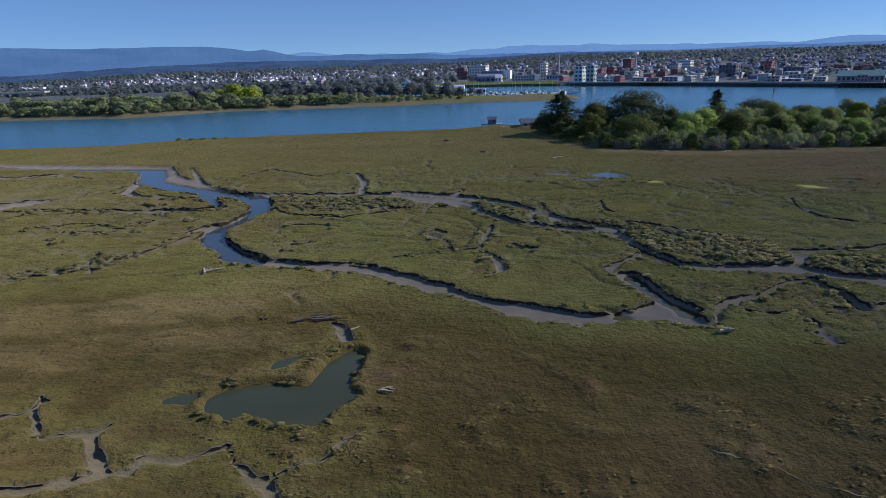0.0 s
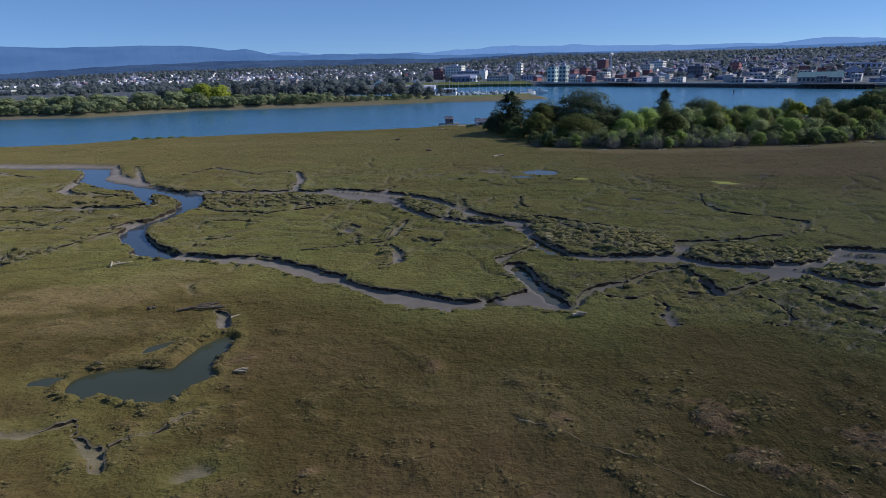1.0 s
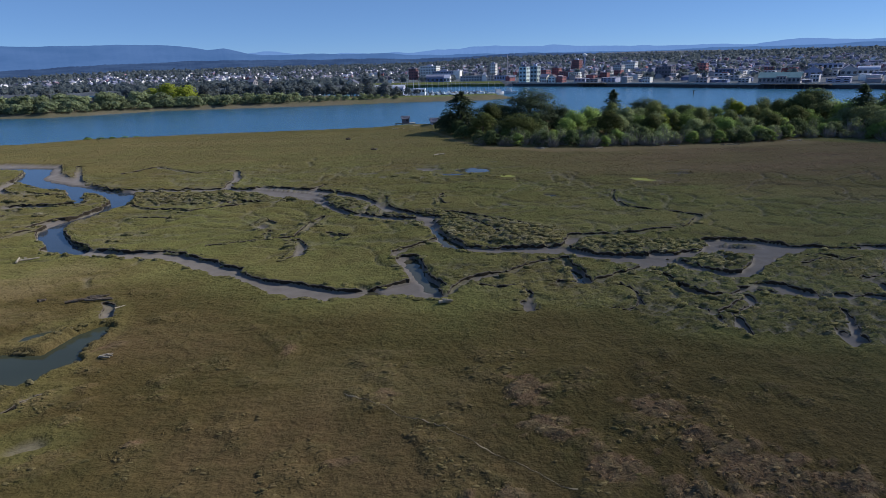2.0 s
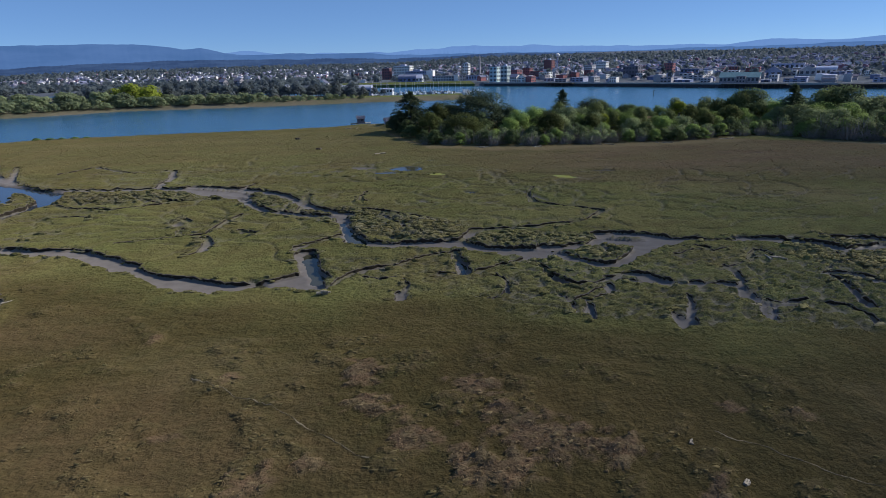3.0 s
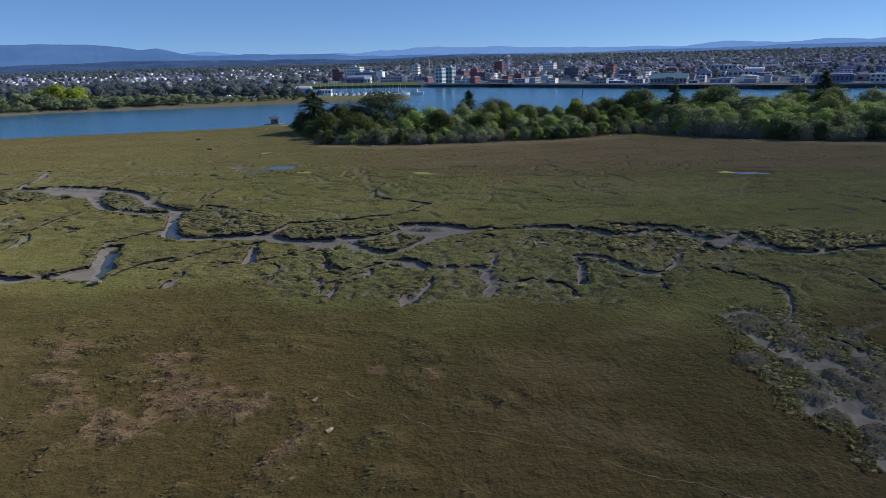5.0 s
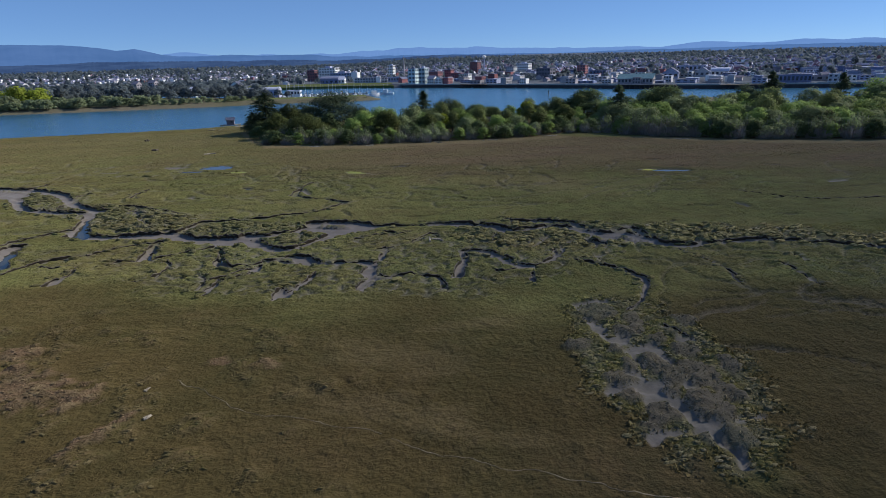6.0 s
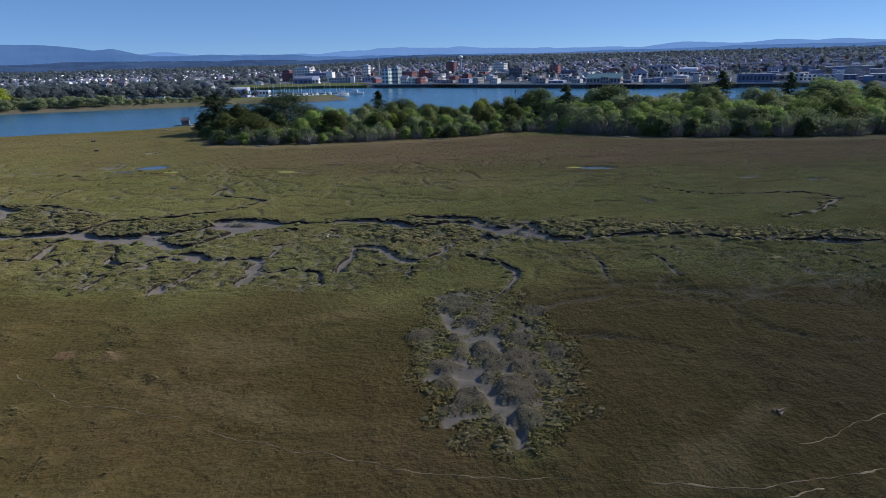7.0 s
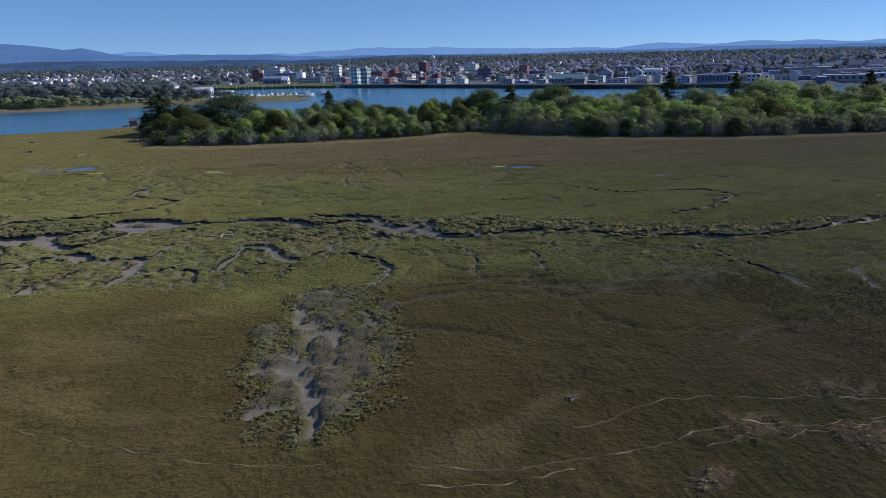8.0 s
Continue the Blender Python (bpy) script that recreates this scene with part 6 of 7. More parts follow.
def building(name, label, x, y, w, d, h, yaw, wall, roof="dark", shape="flat", storeys=2, bays=4, side_bays=2, z=None, windows=True, category="building", group="buildings of the waterfront town"):
    """Walls, a roof of its own shape, and rows of windows on the front and the sunny side."""
    z = float(city_z(np.array([x]), np.array([y]))[0]) if z is None else z
    t = thing(name, label, category, pose(x, y, z, 0, 0, yaw), group)
    bm = bmesh.new()
    if shape == "gable":
        rise = d * 0.32
        pts = [(-d / 2, -1.5), (d / 2, -1.5), (d / 2, h), (0, h + rise), (-d / 2, h)]
        ends = [[bm.verts.new((sx * w / 2, py, pz)) for py, pz in pts] for sx in (-1, 1)]
        bm.faces.new(ends[0][::-1]), bm.faces.new(ends[1])
        for k in range(5):
            bm.faces.new([ends[0][k], ends[1][k], ends[1][(k + 1) % 5], ends[0][(k + 1) % 5]][::-1])
        part("wall", bm_mesh("wall", bm, WALLS[wall]), t)
        bm = bmesh.new()
        for s in (-1, 1):
            a, b = Vector((0, 0, h + rise + 0.25)), Vector((0, s * (d / 2 + 0.6), h - 0.38 * 0.6 + 0.1))
            q = [bm.verts.new(v) for v in ((-w / 2 - 0.5, a.y, a.z), (w / 2 + 0.5, a.y, a.z), (w / 2 + 0.5, b.y, b.z), (-w / 2 - 0.5, b.y, b.z))]
            r = [bm.verts.new(v.co - Vector((0, 0, 0.22))) for v in q]
            bm.faces.new(q), bm.faces.new(r[::-1])
            for k in range(4):
                bm.faces.new([q[k], r[k], r[(k + 1) % 4], q[(k + 1) % 4]])
        bmesh.ops.recalc_face_normals(bm, faces=bm.faces)
        part("roof", bm_mesh("roof", bm, ROOFS[roof]), t)
    elif shape == "arch":
        box(bm, -w / 2, -d / 2, -1.5, w / 2, d / 2, h)
        part("wall", bm_mesh("wall", bm, WALLS[wall]), t)
        bm = bmesh.new()
        k = [(math.cos(a) * d / 2 * 1.02, h + math.sin(a) * d * 0.26) for a in np.linspace(0, math.pi, 13)]
        ends = [[bm.verts.new((sx * (w / 2 + 0.3), py, pz)) for py, pz in k] for sx in (-1, 1)]
        bm.faces.new(ends[0]), bm.faces.new(ends[1][::-1])
        for i in range(len(k) - 1):
            bm.faces.new([ends[0][i], ends[1][i], ends[1][i + 1], ends[0][i + 1]])
        bmesh.ops.recalc_face_normals(bm, faces=bm.faces)
        part("roof", bm_mesh("roof", bm, ROOFS[roof]), t)
    else:
        box(bm, -w / 2, -d / 2, -1.5, w / 2, d / 2, h)
        part("wall", bm_mesh("wall", bm, WALLS[wall]), t)
        bm = bmesh.new()
        box(bm, -w / 2 - 0.15, -d / 2 - 0.15, h + 0.004, w / 2 + 0.15, d / 2 + 0.15, h + 0.35)
        if h > 9:
            box(bm, -w * 0.2, -d * 0.1, h + 0.3, w * 0.12, d * 0.25, h + 2.2)
        part("roof", bm_mesh("roof", bm, ROOFS[roof]), t)
    if windows:
        sh = h / storeys
        for row in range(storeys):
            for n, size, place in ((bays, w, lambda u, zz: (u, -d / 2, zz, 0)), (side_bays, d, lambda u, zz: (w / 2, u, zz, 90))):
                for k in range(n):
                    u = size * ((k + 0.5) / n - 0.5)
                    px, py, pz, tr = place(u, sh * (row + 0.55))
                    o = part("window", pane_mesh(size / n * 0.55, sh * 0.5), t)
                    o.matrix_basis = pose(px, py, pz, 0, 0, tr)
    return t


# landmarks along the waterfront: from the boat basin to the long wharves
building("hospital_building", "white multi-storey block with a flat roof", 30, 822, 24, 18, 18, -20, "white", "pale", storeys=5, bays=6, side_bays=4)
building("brick_building", "red brick block with a tall stair tower", 6, 830, 11, 11, 15, -20, "brick", "dark", storeys=4, bays=3)
building("office_building", "long grey and white office block", 49, 790, 32, 14, 11, -20, "grey", "pale", storeys=3, bays=8)
building("white_block", "plain white block with a blank sunlit side", 66, 781, 9, 12, 11, -20, "white", "pale", storeys=3, bays=2, windows=False)
building("boat_shed", "dark boat shed with a pale rounded end", 34, 716, 22, 15, 5, -12, "blue", "dark", "arch", 1, 4, 2)
building("white_boathouse", "white arched boathouse by the lawn", 48, 712, 8, 11, 5, -12, "white", "pale", "gable", 1, 2, 2)
building("shop_building", "low beige building with a row of dark windows", 84, 703, 40, 11, 6, -10, "cream", "dark", storeys=2, bays=12, side_bays=3)
building("white_annex", "small bright white annex with blank walls", 92, 694, 5, 6, 7, -10, "white", "pale", windows=False)
building("long_shed", "long low dark shed beside the quay", 118, 700, 26, 10, 5.5, -12, "grey", "dark", storeys=1, bays=8)
building("white_block", "white block standing above the waterfront roofs", 116, 790, 8, 8, 18, -30, "white", "pale", storeys=5, bays=3)
building("grain_tower", "tall pale teal tower block at the water's edge", 128, 626, 9, 8, 16, -40, "teal", "dark", storeys=4, bays=2)
building("grain_tower", "tall pale teal tower block with a sunlit white side", 138, 616, 8, 8, 16.5, -40, "teal", "pale", storeys=4, bays=2)
building("brick_building", "red brick warehouse block", 160, 682, 16, 11, 11, -40, "brick", "dark", storeys=3, bays=5)
building("brick_building", "dark red brick hotel", 181, 697, 9, 9, 12, -40, "brick", "dark", storeys=4, bays=3)
building("brick_building", "red brick shop row", 187, 676, 13, 9, 8, -42, "brick", "brown", storeys=2, bays=5)
building("brick_building", "tall red brick block with pale trim", 252, 866, 13, 11, 16, -42, "brick", "pale", storeys=5, bays=4)
building("white_house_cluster", "white gabled waterfront house", 146, 604, 8, 9, 5.5, -40, "white", "dark", "gable", 2, 3, 2)
building("white_house_cluster", "white gabled waterfront restaurant", 153, 597, 7, 8, 5, -130, "white", "brown", "gable", 2, 3, 2)
building("white_building", "white two-storey building with tall windows", 194, 662, 13, 9, 7, -42, "white", "dark", storeys=2, bays=5)
building("cream_building", "cream stucco corner building with a brown roof", 278, 756, 12, 11, 10, -44, "cream", "brown", storeys=3, bays=4)
building("white_office", "white office block with rows of windows", 315, 818, 20, 12, 11, -44, "white", "pale", storeys=3, bays=7, side_bays=4)
building("dark_block", "dark glassy block near the quay", 269, 590, 16, 14, 11, -44, "brown", "dark", storeys=3, bays=5)
building("brick_building", "tall dark red brick block", 328, 630, 10, 9, 12, -46, "brick", "dark", storeys=4, bays=3)
building("blue_warehouse", "wide slate-blue warehouse near the wharf", 322, 568, 18, 14, 8, -46, "blue", "dark", storeys=2, bays=5)
building("wharf_warehouse", "long wharf warehouse with a green metal roof", 300, 446, 29, 11, 4.5, -40, "tan", "teal", "gable", 1, 10, 3)
building("gabled_warehouse", "grey warehouse with a low gable", 362, 497, 17, 14, 5, -125, "grey", "dark", "gable", 1, 4, 3)
building("gabled_warehouse", "pale warehouse with a wide white gable", 396, 499, 16, 13, 4.5, -125, "cream", "pale", "gable", 1, 4, 3)
building("round_roof_hall", "pale hall with a rounded roof", 420, 506, 16, 12, 4.5, -40, "cream", "pale", "arch", 1, 4, 3)
building("white_shed", "bright white shed among the warehouses", 532, 622, 9, 8, 6, -30, "white", "pale", windows=False)
building("flat_store", "long store with a bright white roof", 596, 634, 34, 18, 5, -30, "grey", "pale", storeys=1, bays=8)
building("wharf_shed", "long blue-grey shed on a wharf", 390, 375, 24, 10, 6, -35, "blue", "dark", storeys=1, bays=9, z=2.2)
building("grey_store", "long grey flat-roofed store", 458, 615, 32, 16, 7, -40, "grey", "pale", storeys=1, bays=7)
building("church", "pale timber church above the roofs", -183, 690, 6, 9, 7, -20, "tan", "dark", "gable", 2, 3, 2)
building("mansion", "dark ornate mansion with a tower", -168, 700, 8, 8, 8, -20, "tan", "dark", "gable", 3, 3, 2)
building("white_house", "white house with a bright gable", -55, 588, 8, 10, 6, -110, "white", "dark", "gable", 2, 3, 2, z=1.4)
building("marina_hall", "long pale hall with a low roof beside the marina", -13, 470, 26, 10, 4.0, -8, "grey", "pale", "arch", 1, 6, 2, z=1.4)
building("marina_office", "small white marina office", 12, 462, 10, 7, 3.6, -8, "white", "pale", storeys=1, bays=4, z=1.2)
building("white_shed", "small white shed behind the trees", -81, 520, 9, 8, 4.5, -15, "white", "pale", "gable", 1, 2, 2, z=1.4)

# a mast, a water tower and a steeple above the roofs
mast = thing("radio_mast", "tall thin grey mast above the waterfront", "mast", pose(131, 765, 6), "towers")
bm = bmesh.new()
tube(bm, (0, 0, -1), (0, 0, 27), 1.2, 0.5, 8)
part("pole", bm_mesh("pole", bm, WALLS["tan"]), mast)
tower = thing("water_tower", "white water tower with a rounded tank on a stem", "water tower", pose(275, 905, float(city_z(np.array([275.0]), np.array([905.0]))[0])), "towers")
bm = bmesh.new()
tube(bm, (0, 0, -1), (0, 0, 20), 1.4, 1.1, 8)
part("stem", bm_mesh("stem", bm, WALLS["grey"]), tower)
bm = bmesh.new()
bmesh.ops.create_uvsphere(bm, u_segments=12, v_segments=8, radius=3.6, matrix=Matrix.Translation((0, 0, 22)) @ Matrix.Diagonal((1, 1, 0.8, 1)))
part("tank", bm_mesh("tank", bm, WALLS["white"]), tower)

# ---- rows of houses ----
HOUSES = []
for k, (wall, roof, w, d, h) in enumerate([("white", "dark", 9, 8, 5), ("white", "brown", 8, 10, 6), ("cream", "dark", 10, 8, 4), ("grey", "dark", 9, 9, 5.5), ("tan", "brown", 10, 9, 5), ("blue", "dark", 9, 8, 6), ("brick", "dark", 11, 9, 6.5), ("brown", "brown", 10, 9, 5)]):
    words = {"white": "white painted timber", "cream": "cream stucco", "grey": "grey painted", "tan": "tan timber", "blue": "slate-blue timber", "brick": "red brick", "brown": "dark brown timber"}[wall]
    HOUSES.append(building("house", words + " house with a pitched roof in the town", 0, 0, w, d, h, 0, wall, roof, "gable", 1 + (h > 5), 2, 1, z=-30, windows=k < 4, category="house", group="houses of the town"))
town = random.Random(83)
spots, first = [], set()
count = 0
while count < 400:
    az, r = radians(town.uniform(-36, 50)), 60 + 560 * town.random() ** 1.2
    x0 = math.tan(az) * 760
    base = float(line(CITY_LINE, x0))
    x, y = x0 * (1 + r / 1400), base + r * (1.0 if x0 < 100 else 0.9)
    if y > 1250 or any(abs(x - a) + abs(y - b) < 15 for a, b in spots) or (-70 < x < 60 and y < 735):
        continue
    spots.append((x, y))
    light = x < 60
    kind = town.choices(range(8), [5, 4, 3, 2, 1, 1, 1, 1] if light else [1, 1, 2, 4, 4, 3, 3, 4])[0]
    yaw = (-20 if x < 100 else -44) + town.choice((0, 90)) + town.uniform(-4, 4)
    m = pose(x, y, float(city_z(np.array([x]), np.array([y]))[0]), 0, 0, yaw)
    if kind in first:
        h = copy_thing(HOUSES[kind], m)
    else:
        h = HOUSES[kind]
        h.matrix_basis = m
        first.add(kind)
    h.scale = (town.uniform(0.5, 0.95), town.uniform(0.5, 0.85), town.uniform(0.45, 0.7))
    count += 1
for k in range(240):
    x, y = town.choice(spots)
    x, y = x + town.uniform(-14, 14), y + town.uniform(-14, 14)
    plant(town.choice(["town_tree", "town_tree", "town_spruce"]), x, y, town.uniform(0.55, 1.1), None, float(city_z(np.array([x]), np.array([y]))[0]) - 0.3)


BLOCKS = []
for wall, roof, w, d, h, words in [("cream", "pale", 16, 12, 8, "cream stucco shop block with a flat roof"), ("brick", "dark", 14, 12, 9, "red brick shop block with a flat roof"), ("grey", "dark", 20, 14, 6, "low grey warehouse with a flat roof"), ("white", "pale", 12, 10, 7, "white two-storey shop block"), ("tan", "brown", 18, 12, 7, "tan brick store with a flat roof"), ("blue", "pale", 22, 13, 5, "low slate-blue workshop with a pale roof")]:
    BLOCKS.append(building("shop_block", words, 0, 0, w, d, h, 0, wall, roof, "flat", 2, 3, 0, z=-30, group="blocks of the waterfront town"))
first, count = set(), 0
while count < 200:
    q, s = town.random(), 14 + 230 * town.random() ** 1.3
    x0 = 110 + 480 * q
    x, y = x0 + s * 0.55, float(line(CITY_LINE, x0)) + s * 0.8
    if any(abs(x - a) + abs(y - b) < 14 for a, b in spots):
        count += 0.2
        continue
    spots.append((x, y))
    kind = town.choice((0, 1, 2, 3, 4, 5, 2, 4, 0)) if q < 0.45 else town.choice((0, 2, 3, 4, 5, 2))
    m = pose(x, y, float(city_z(np.array([x]), np.array([y]))[0]), 0, 0, -44 + town.choice((0, 90)))
    if kind in first:
        ob = copy_thing(BLOCKS[kind], m)
    else:
        ob = BLOCKS[kind]
        ob.matrix_basis = m
        first.add(kind)
    ob.scale = (town.uniform(0.35, 0.8), town.uniform(0.4, 0.8), town.uniform(0.35, 0.75))
    count += 1


# long low sheds of the eastern waterfront
shed_row = random.Random(87)
for k in range(34):
    x0 = 400 + 520 * (k + shed_row.random()) / 34
    s = 16 + 240 * shed_row.random() ** 1.2
    x, y = x0 + s * 0.5, float(line(CITY_LINE, x0)) + s * 0.8
    pale = shed_row.random() < 0.55
    building("warehouse", "long low warehouse with a pale metal roof" if pale else "long low warehouse with a dark flat roof", x, y, shed_row.uniform(18, 46), shed_row.uniform(9, 15), shed_row.uniform(3.2, 5.5), -40 + shed_row.uniform(-6, 6),
             shed_row.choice(("grey", "cream", "tan", "blue")), "pale" if pale else "dark", shed_row.choice(("gable", "flat", "flat")), 1, 6, 2, windows=s < 80, group="warehouses of the eastern waterfront")
    spots.append((x, y))


def far_houses(n, seed):
    """The roofs of the upper town, too small to tell apart."""
    rng = np.random.default_rng(seed)
    az, r = np.radians(rng.uniform(-48, 60, n)), 300 + 1750 * rng.random(n) ** 1.25
    x0 = np.tan(az) * 780
    x, y = x0 * (1 + r / 1100), line(CITY_LINE, x0) + r * (1 - 0.2 * sm(0.05, 0.35, az))
    ok = ((gn(x / 120, y / 90, 93) > -0.30) | (az > 0.12)) & (rng.random(n) < 0.08 + 0.92 * sm(-0.72, -0.5, x / y)) & (rng.random(n) < 1 - 0.85 * sm(700, 1300, r + 350 * gn(x / 260, y / 200, 94)))
    x, y, az, n = x[ok], y[ok], az[ok], int(ok.sum())
    yaw = np.radians(np.where(x < 100, -20, -44) + rng.choice([0, 90], n))
    w, d, h = rng.uniform(2.4, 4.6, n), rng.uniform(2.0, 3.6, n), rng.uniform(2.2, 4, n)
    z = city_z(x, y)
    c, s = np.cos(yaw), np.sin(yaw)
    def pt(u, v, q):
        return np.stack([x + u * c - v * s, y + u * s + v * c, z + q], -1)
    top = h + d * 0.55
    v = np.stack([pt(-w, -d, -2), pt(w, -d, -2), pt(w, d, -2), pt(-w, d, -2), pt(-w, -d, h), pt(w, -d, h), pt(w, d, h), pt(-w, d, h), pt(-w, 0 * d, top), pt(w, 0 * d, top)], 1).reshape(-1, 3)
    f = np.array([(0, 1, 5), (0, 5, 4), (1, 2, 6), (1, 6, 5), (2, 3, 7), (2, 7, 6), (3, 0, 4), (3, 4, 7), (4, 5, 9), (4, 9, 8), (6, 7, 8), (6, 8, 9), (5, 6, 9), (7, 4, 8)])
    faces = (f[None] + (np.arange(n) * 10)[:, None, None]).reshape(-1, 3)
    bright = rng.random(n) < np.where(x < 100, 0.60, 0.09)
    wall = np.where(bright, 0, rng.choice([1, 2, 3, 4], n))
    fm = np.repeat(wall[:, None], 14, 1)
    fm[:, 8:12] = rng.choice([5, 6, 5], n)[:, None]
    # distance haze is painted into these wall and roof colours as extra blue
    mats = [surface("far_white_wall", (0.80, 0.81, 0.84), (0.66, 0.67, 0.71), 0.3, 0.8, 0.0, per="island", spec=0.05), surface("far_grey_wall_hazed", (0.312, 0.347, 0.491), (0.239, 0.268, 0.396), 0.3, 0.8, 0.0, per="island", spec=0.05), surface("far_tan_wall_hazed", (0.312, 0.302, 0.382), (0.250, 0.235, 0.314), 0.3, 0.8, 0.0, per="island", spec=0.05),
            surface("far_red_wall_hazed", (0.281, 0.168, 0.218), (0.218, 0.134, 0.177), 0.3, 0.8, 0.0, per="island", spec=0.05), surface("far_dark_wall_hazed", (0.146, 0.163, 0.246), (0.114, 0.129, 0.205), 0.3, 0.8, 0.0, per="island", spec=0.05), surface("far_dark_roof_hazed", (0.156, 0.174, 0.259), (0.198, 0.212, 0.314), 0.3, 0.9, 0.0, per="island", spec=0.03), surface("far_brown_roof_hazed", (0.208, 0.201, 0.273), (0.166, 0.163, 0.226), 0.3, 0.9, 0.0, per="island", spec=0.03)]
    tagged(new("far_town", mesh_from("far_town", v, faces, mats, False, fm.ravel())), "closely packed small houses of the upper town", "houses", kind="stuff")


far_houses(5600, 91)


def far_trees(n, seed):
    rng = np.random.default_rng(seed)
    az, r = np.radians(rng.uniform(-50, 60, n)), 80 + 2300 * rng.random(n) ** 0.8
    near = rng.random(n) < 0.14
    az, r = np.where(near, np.radians(rng.uniform(-46, 2, n)), az), np.where(near, rng.uniform(12, 110, n), r)
    x0 = np.tan(az) * 780
    x, y = x0 * (1 + r / 1100), line(CITY_LINE, x0) + r * (1 - 0.2 * sm(0.05, 0.35, az))
    ok = ~((np.abs(x) < 75) & (y < 745))
    x, y = x[ok], y[ok]
    n, k = len(x), 13
    up = 1 + 0.5 * sm(900, 1700, y)
    z, h, w = city_z(x, y), rng.uniform(4, 9, n) * up, rng.uniform(3, 7, n) * up
    d = rng.normal(size=(n, k, 3))
    d /= np.linalg.norm(d, axis=2)[:, :, None]
    d[:, :, 2] = np.abs(d[:, :, 2])
    p = np.stack([x, y, z + 1.0], -1)[:, None] + d * np.stack([w, w, h], -1)[:, None] * rng.uniform(0.6, 1, (n, k, 1))
    u = np.cross(d, rng.normal(size=(n, k, 3)))
    u /= np.linalg.norm(u, axis=2)[:, :, None]
    v = np.cross(d, u)
    s = rng.uniform(1.2, 2.6, (n, k, 1)) * up[:, None, None]
    q = np.stack([p - u * s, p - v * s, p + u * s, p + v * s], 2).reshape(-1, 3)
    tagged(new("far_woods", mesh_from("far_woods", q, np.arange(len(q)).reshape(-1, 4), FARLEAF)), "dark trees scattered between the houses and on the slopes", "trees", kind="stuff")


far_trees(6200, 92)

# ---- quay, lawn and wharves ----
CONCRETE = surface("pale_concrete", (0.48, 0.48, 0.48), (0.40, 0.40, 0.41), 0.2, 0.85, 0.0)
STONE = surface("dark_quay_stone", (0.06, 0.055, 0.06), (0.09, 0.08, 0.085), 0.3, 0.9, 0.05)


def strip(name, course, lo, hi, z0, z1, material, label, category):
    """A long low wall or bank that follows a course."""
    a = np.array(course, float)
    t = np.linspace(0, 1, 90)
    k = np.linspace(0, 1, len(a))
    x, y = np.interp(t, k, a[:, 0]), np.interp(t, k, a[:, 1])
    rows = [np.stack([x, y + lo, np.full_like(x, -2.5)], -1), np.stack([x, y + lo + 0.3, np.full_like(x, z0)], -1), np.stack([x, y + hi, np.full_like(x, z1)], -1), np.stack([x, y + hi + 0.3, np.full_like(x, -2.5)], -1)]
    v = np.array(rows)
    return tagged(new(name, mesh_from(name, v.reshape(-1, 3), grid_faces(4, 90), material)), label, category, kind="structure")


strip("quay", [(112, 606), (166, 567), (217, 511), (283, 434), (330, 393), (420, 343)], -3.0, 4.0, 1.6, 2.6, STONE, "dark stone quay wall along the town waterfront", "quay")
strip("quay_kerb", [(112, 606), (166, 567), (217, 511), (283, 434), (330, 393), (420, 343)], -2.6, -1.2, 2.75, 2.75, CONCRETE, "pale concrete kerb along the top of the quay", "quay")
strip("lawn_bank", [(-60, 660), (-30, 655), (10, 648), (60, 640), (104, 612)], -2.0, 34.0, 1.5, 3.4, LAWN, "green lawn sloping to the boat basin", "lawn")
strip("tip_lawn", [(-40, 392), (0, 398), (40, 397), (68, 400)], 0.0, 16.0, 1.0, 1.9, LAWN, "short green grass at the end of the far island", "lawn")


def wharf(x, y, length, yaw):
    t = thing("wharf", "dark timber wharf on rows of piles", "wharf", pose(x, y, 0, 0, 0, yaw), "wharves of the waterfront")
    bm = bmesh.new()
    box(bm, -length / 2, -4, 1.7, length / 2, 4, 2.3)
    part("deck", bm_mesh("deck", bm, WOOD_DARK), t)
    bm = bmesh.new()
    tube(bm, (0, 0, -2.5), (0, 0, 1.7), 0.28, 0.28, 6)
    me = bm_mesh("post", bm, WOOD_DARK)
    for k in range(int(length / 4)):
        part("post", me, t).location = (-length / 2 + 2 + 4 * k, -3.6, 0)


wharf(296, 420, 46, -47)
wharf(180, 548, 30, -47)
wharf(350, 372, 36, -32)


# ---- boats ----
HULL = surface("white_hull_paint", (0.75, 0.76, 0.78), (0.62, 0.63, 0.66), 0.5, 0.4, 0.0, vary=0.15)
HULL_BLUE = surface("dark_blue_hull_paint", (0.05, 0.08, 0.16), (0.04, 0.06, 0.12), 0.5, 0.4, 0.0)
ALLOY = surface("grey_alloy_spar", (0.55, 0.56, 0.58), (0.45, 0.46, 0.48), 1.0, 0.4, 0.0, metal=0.6)


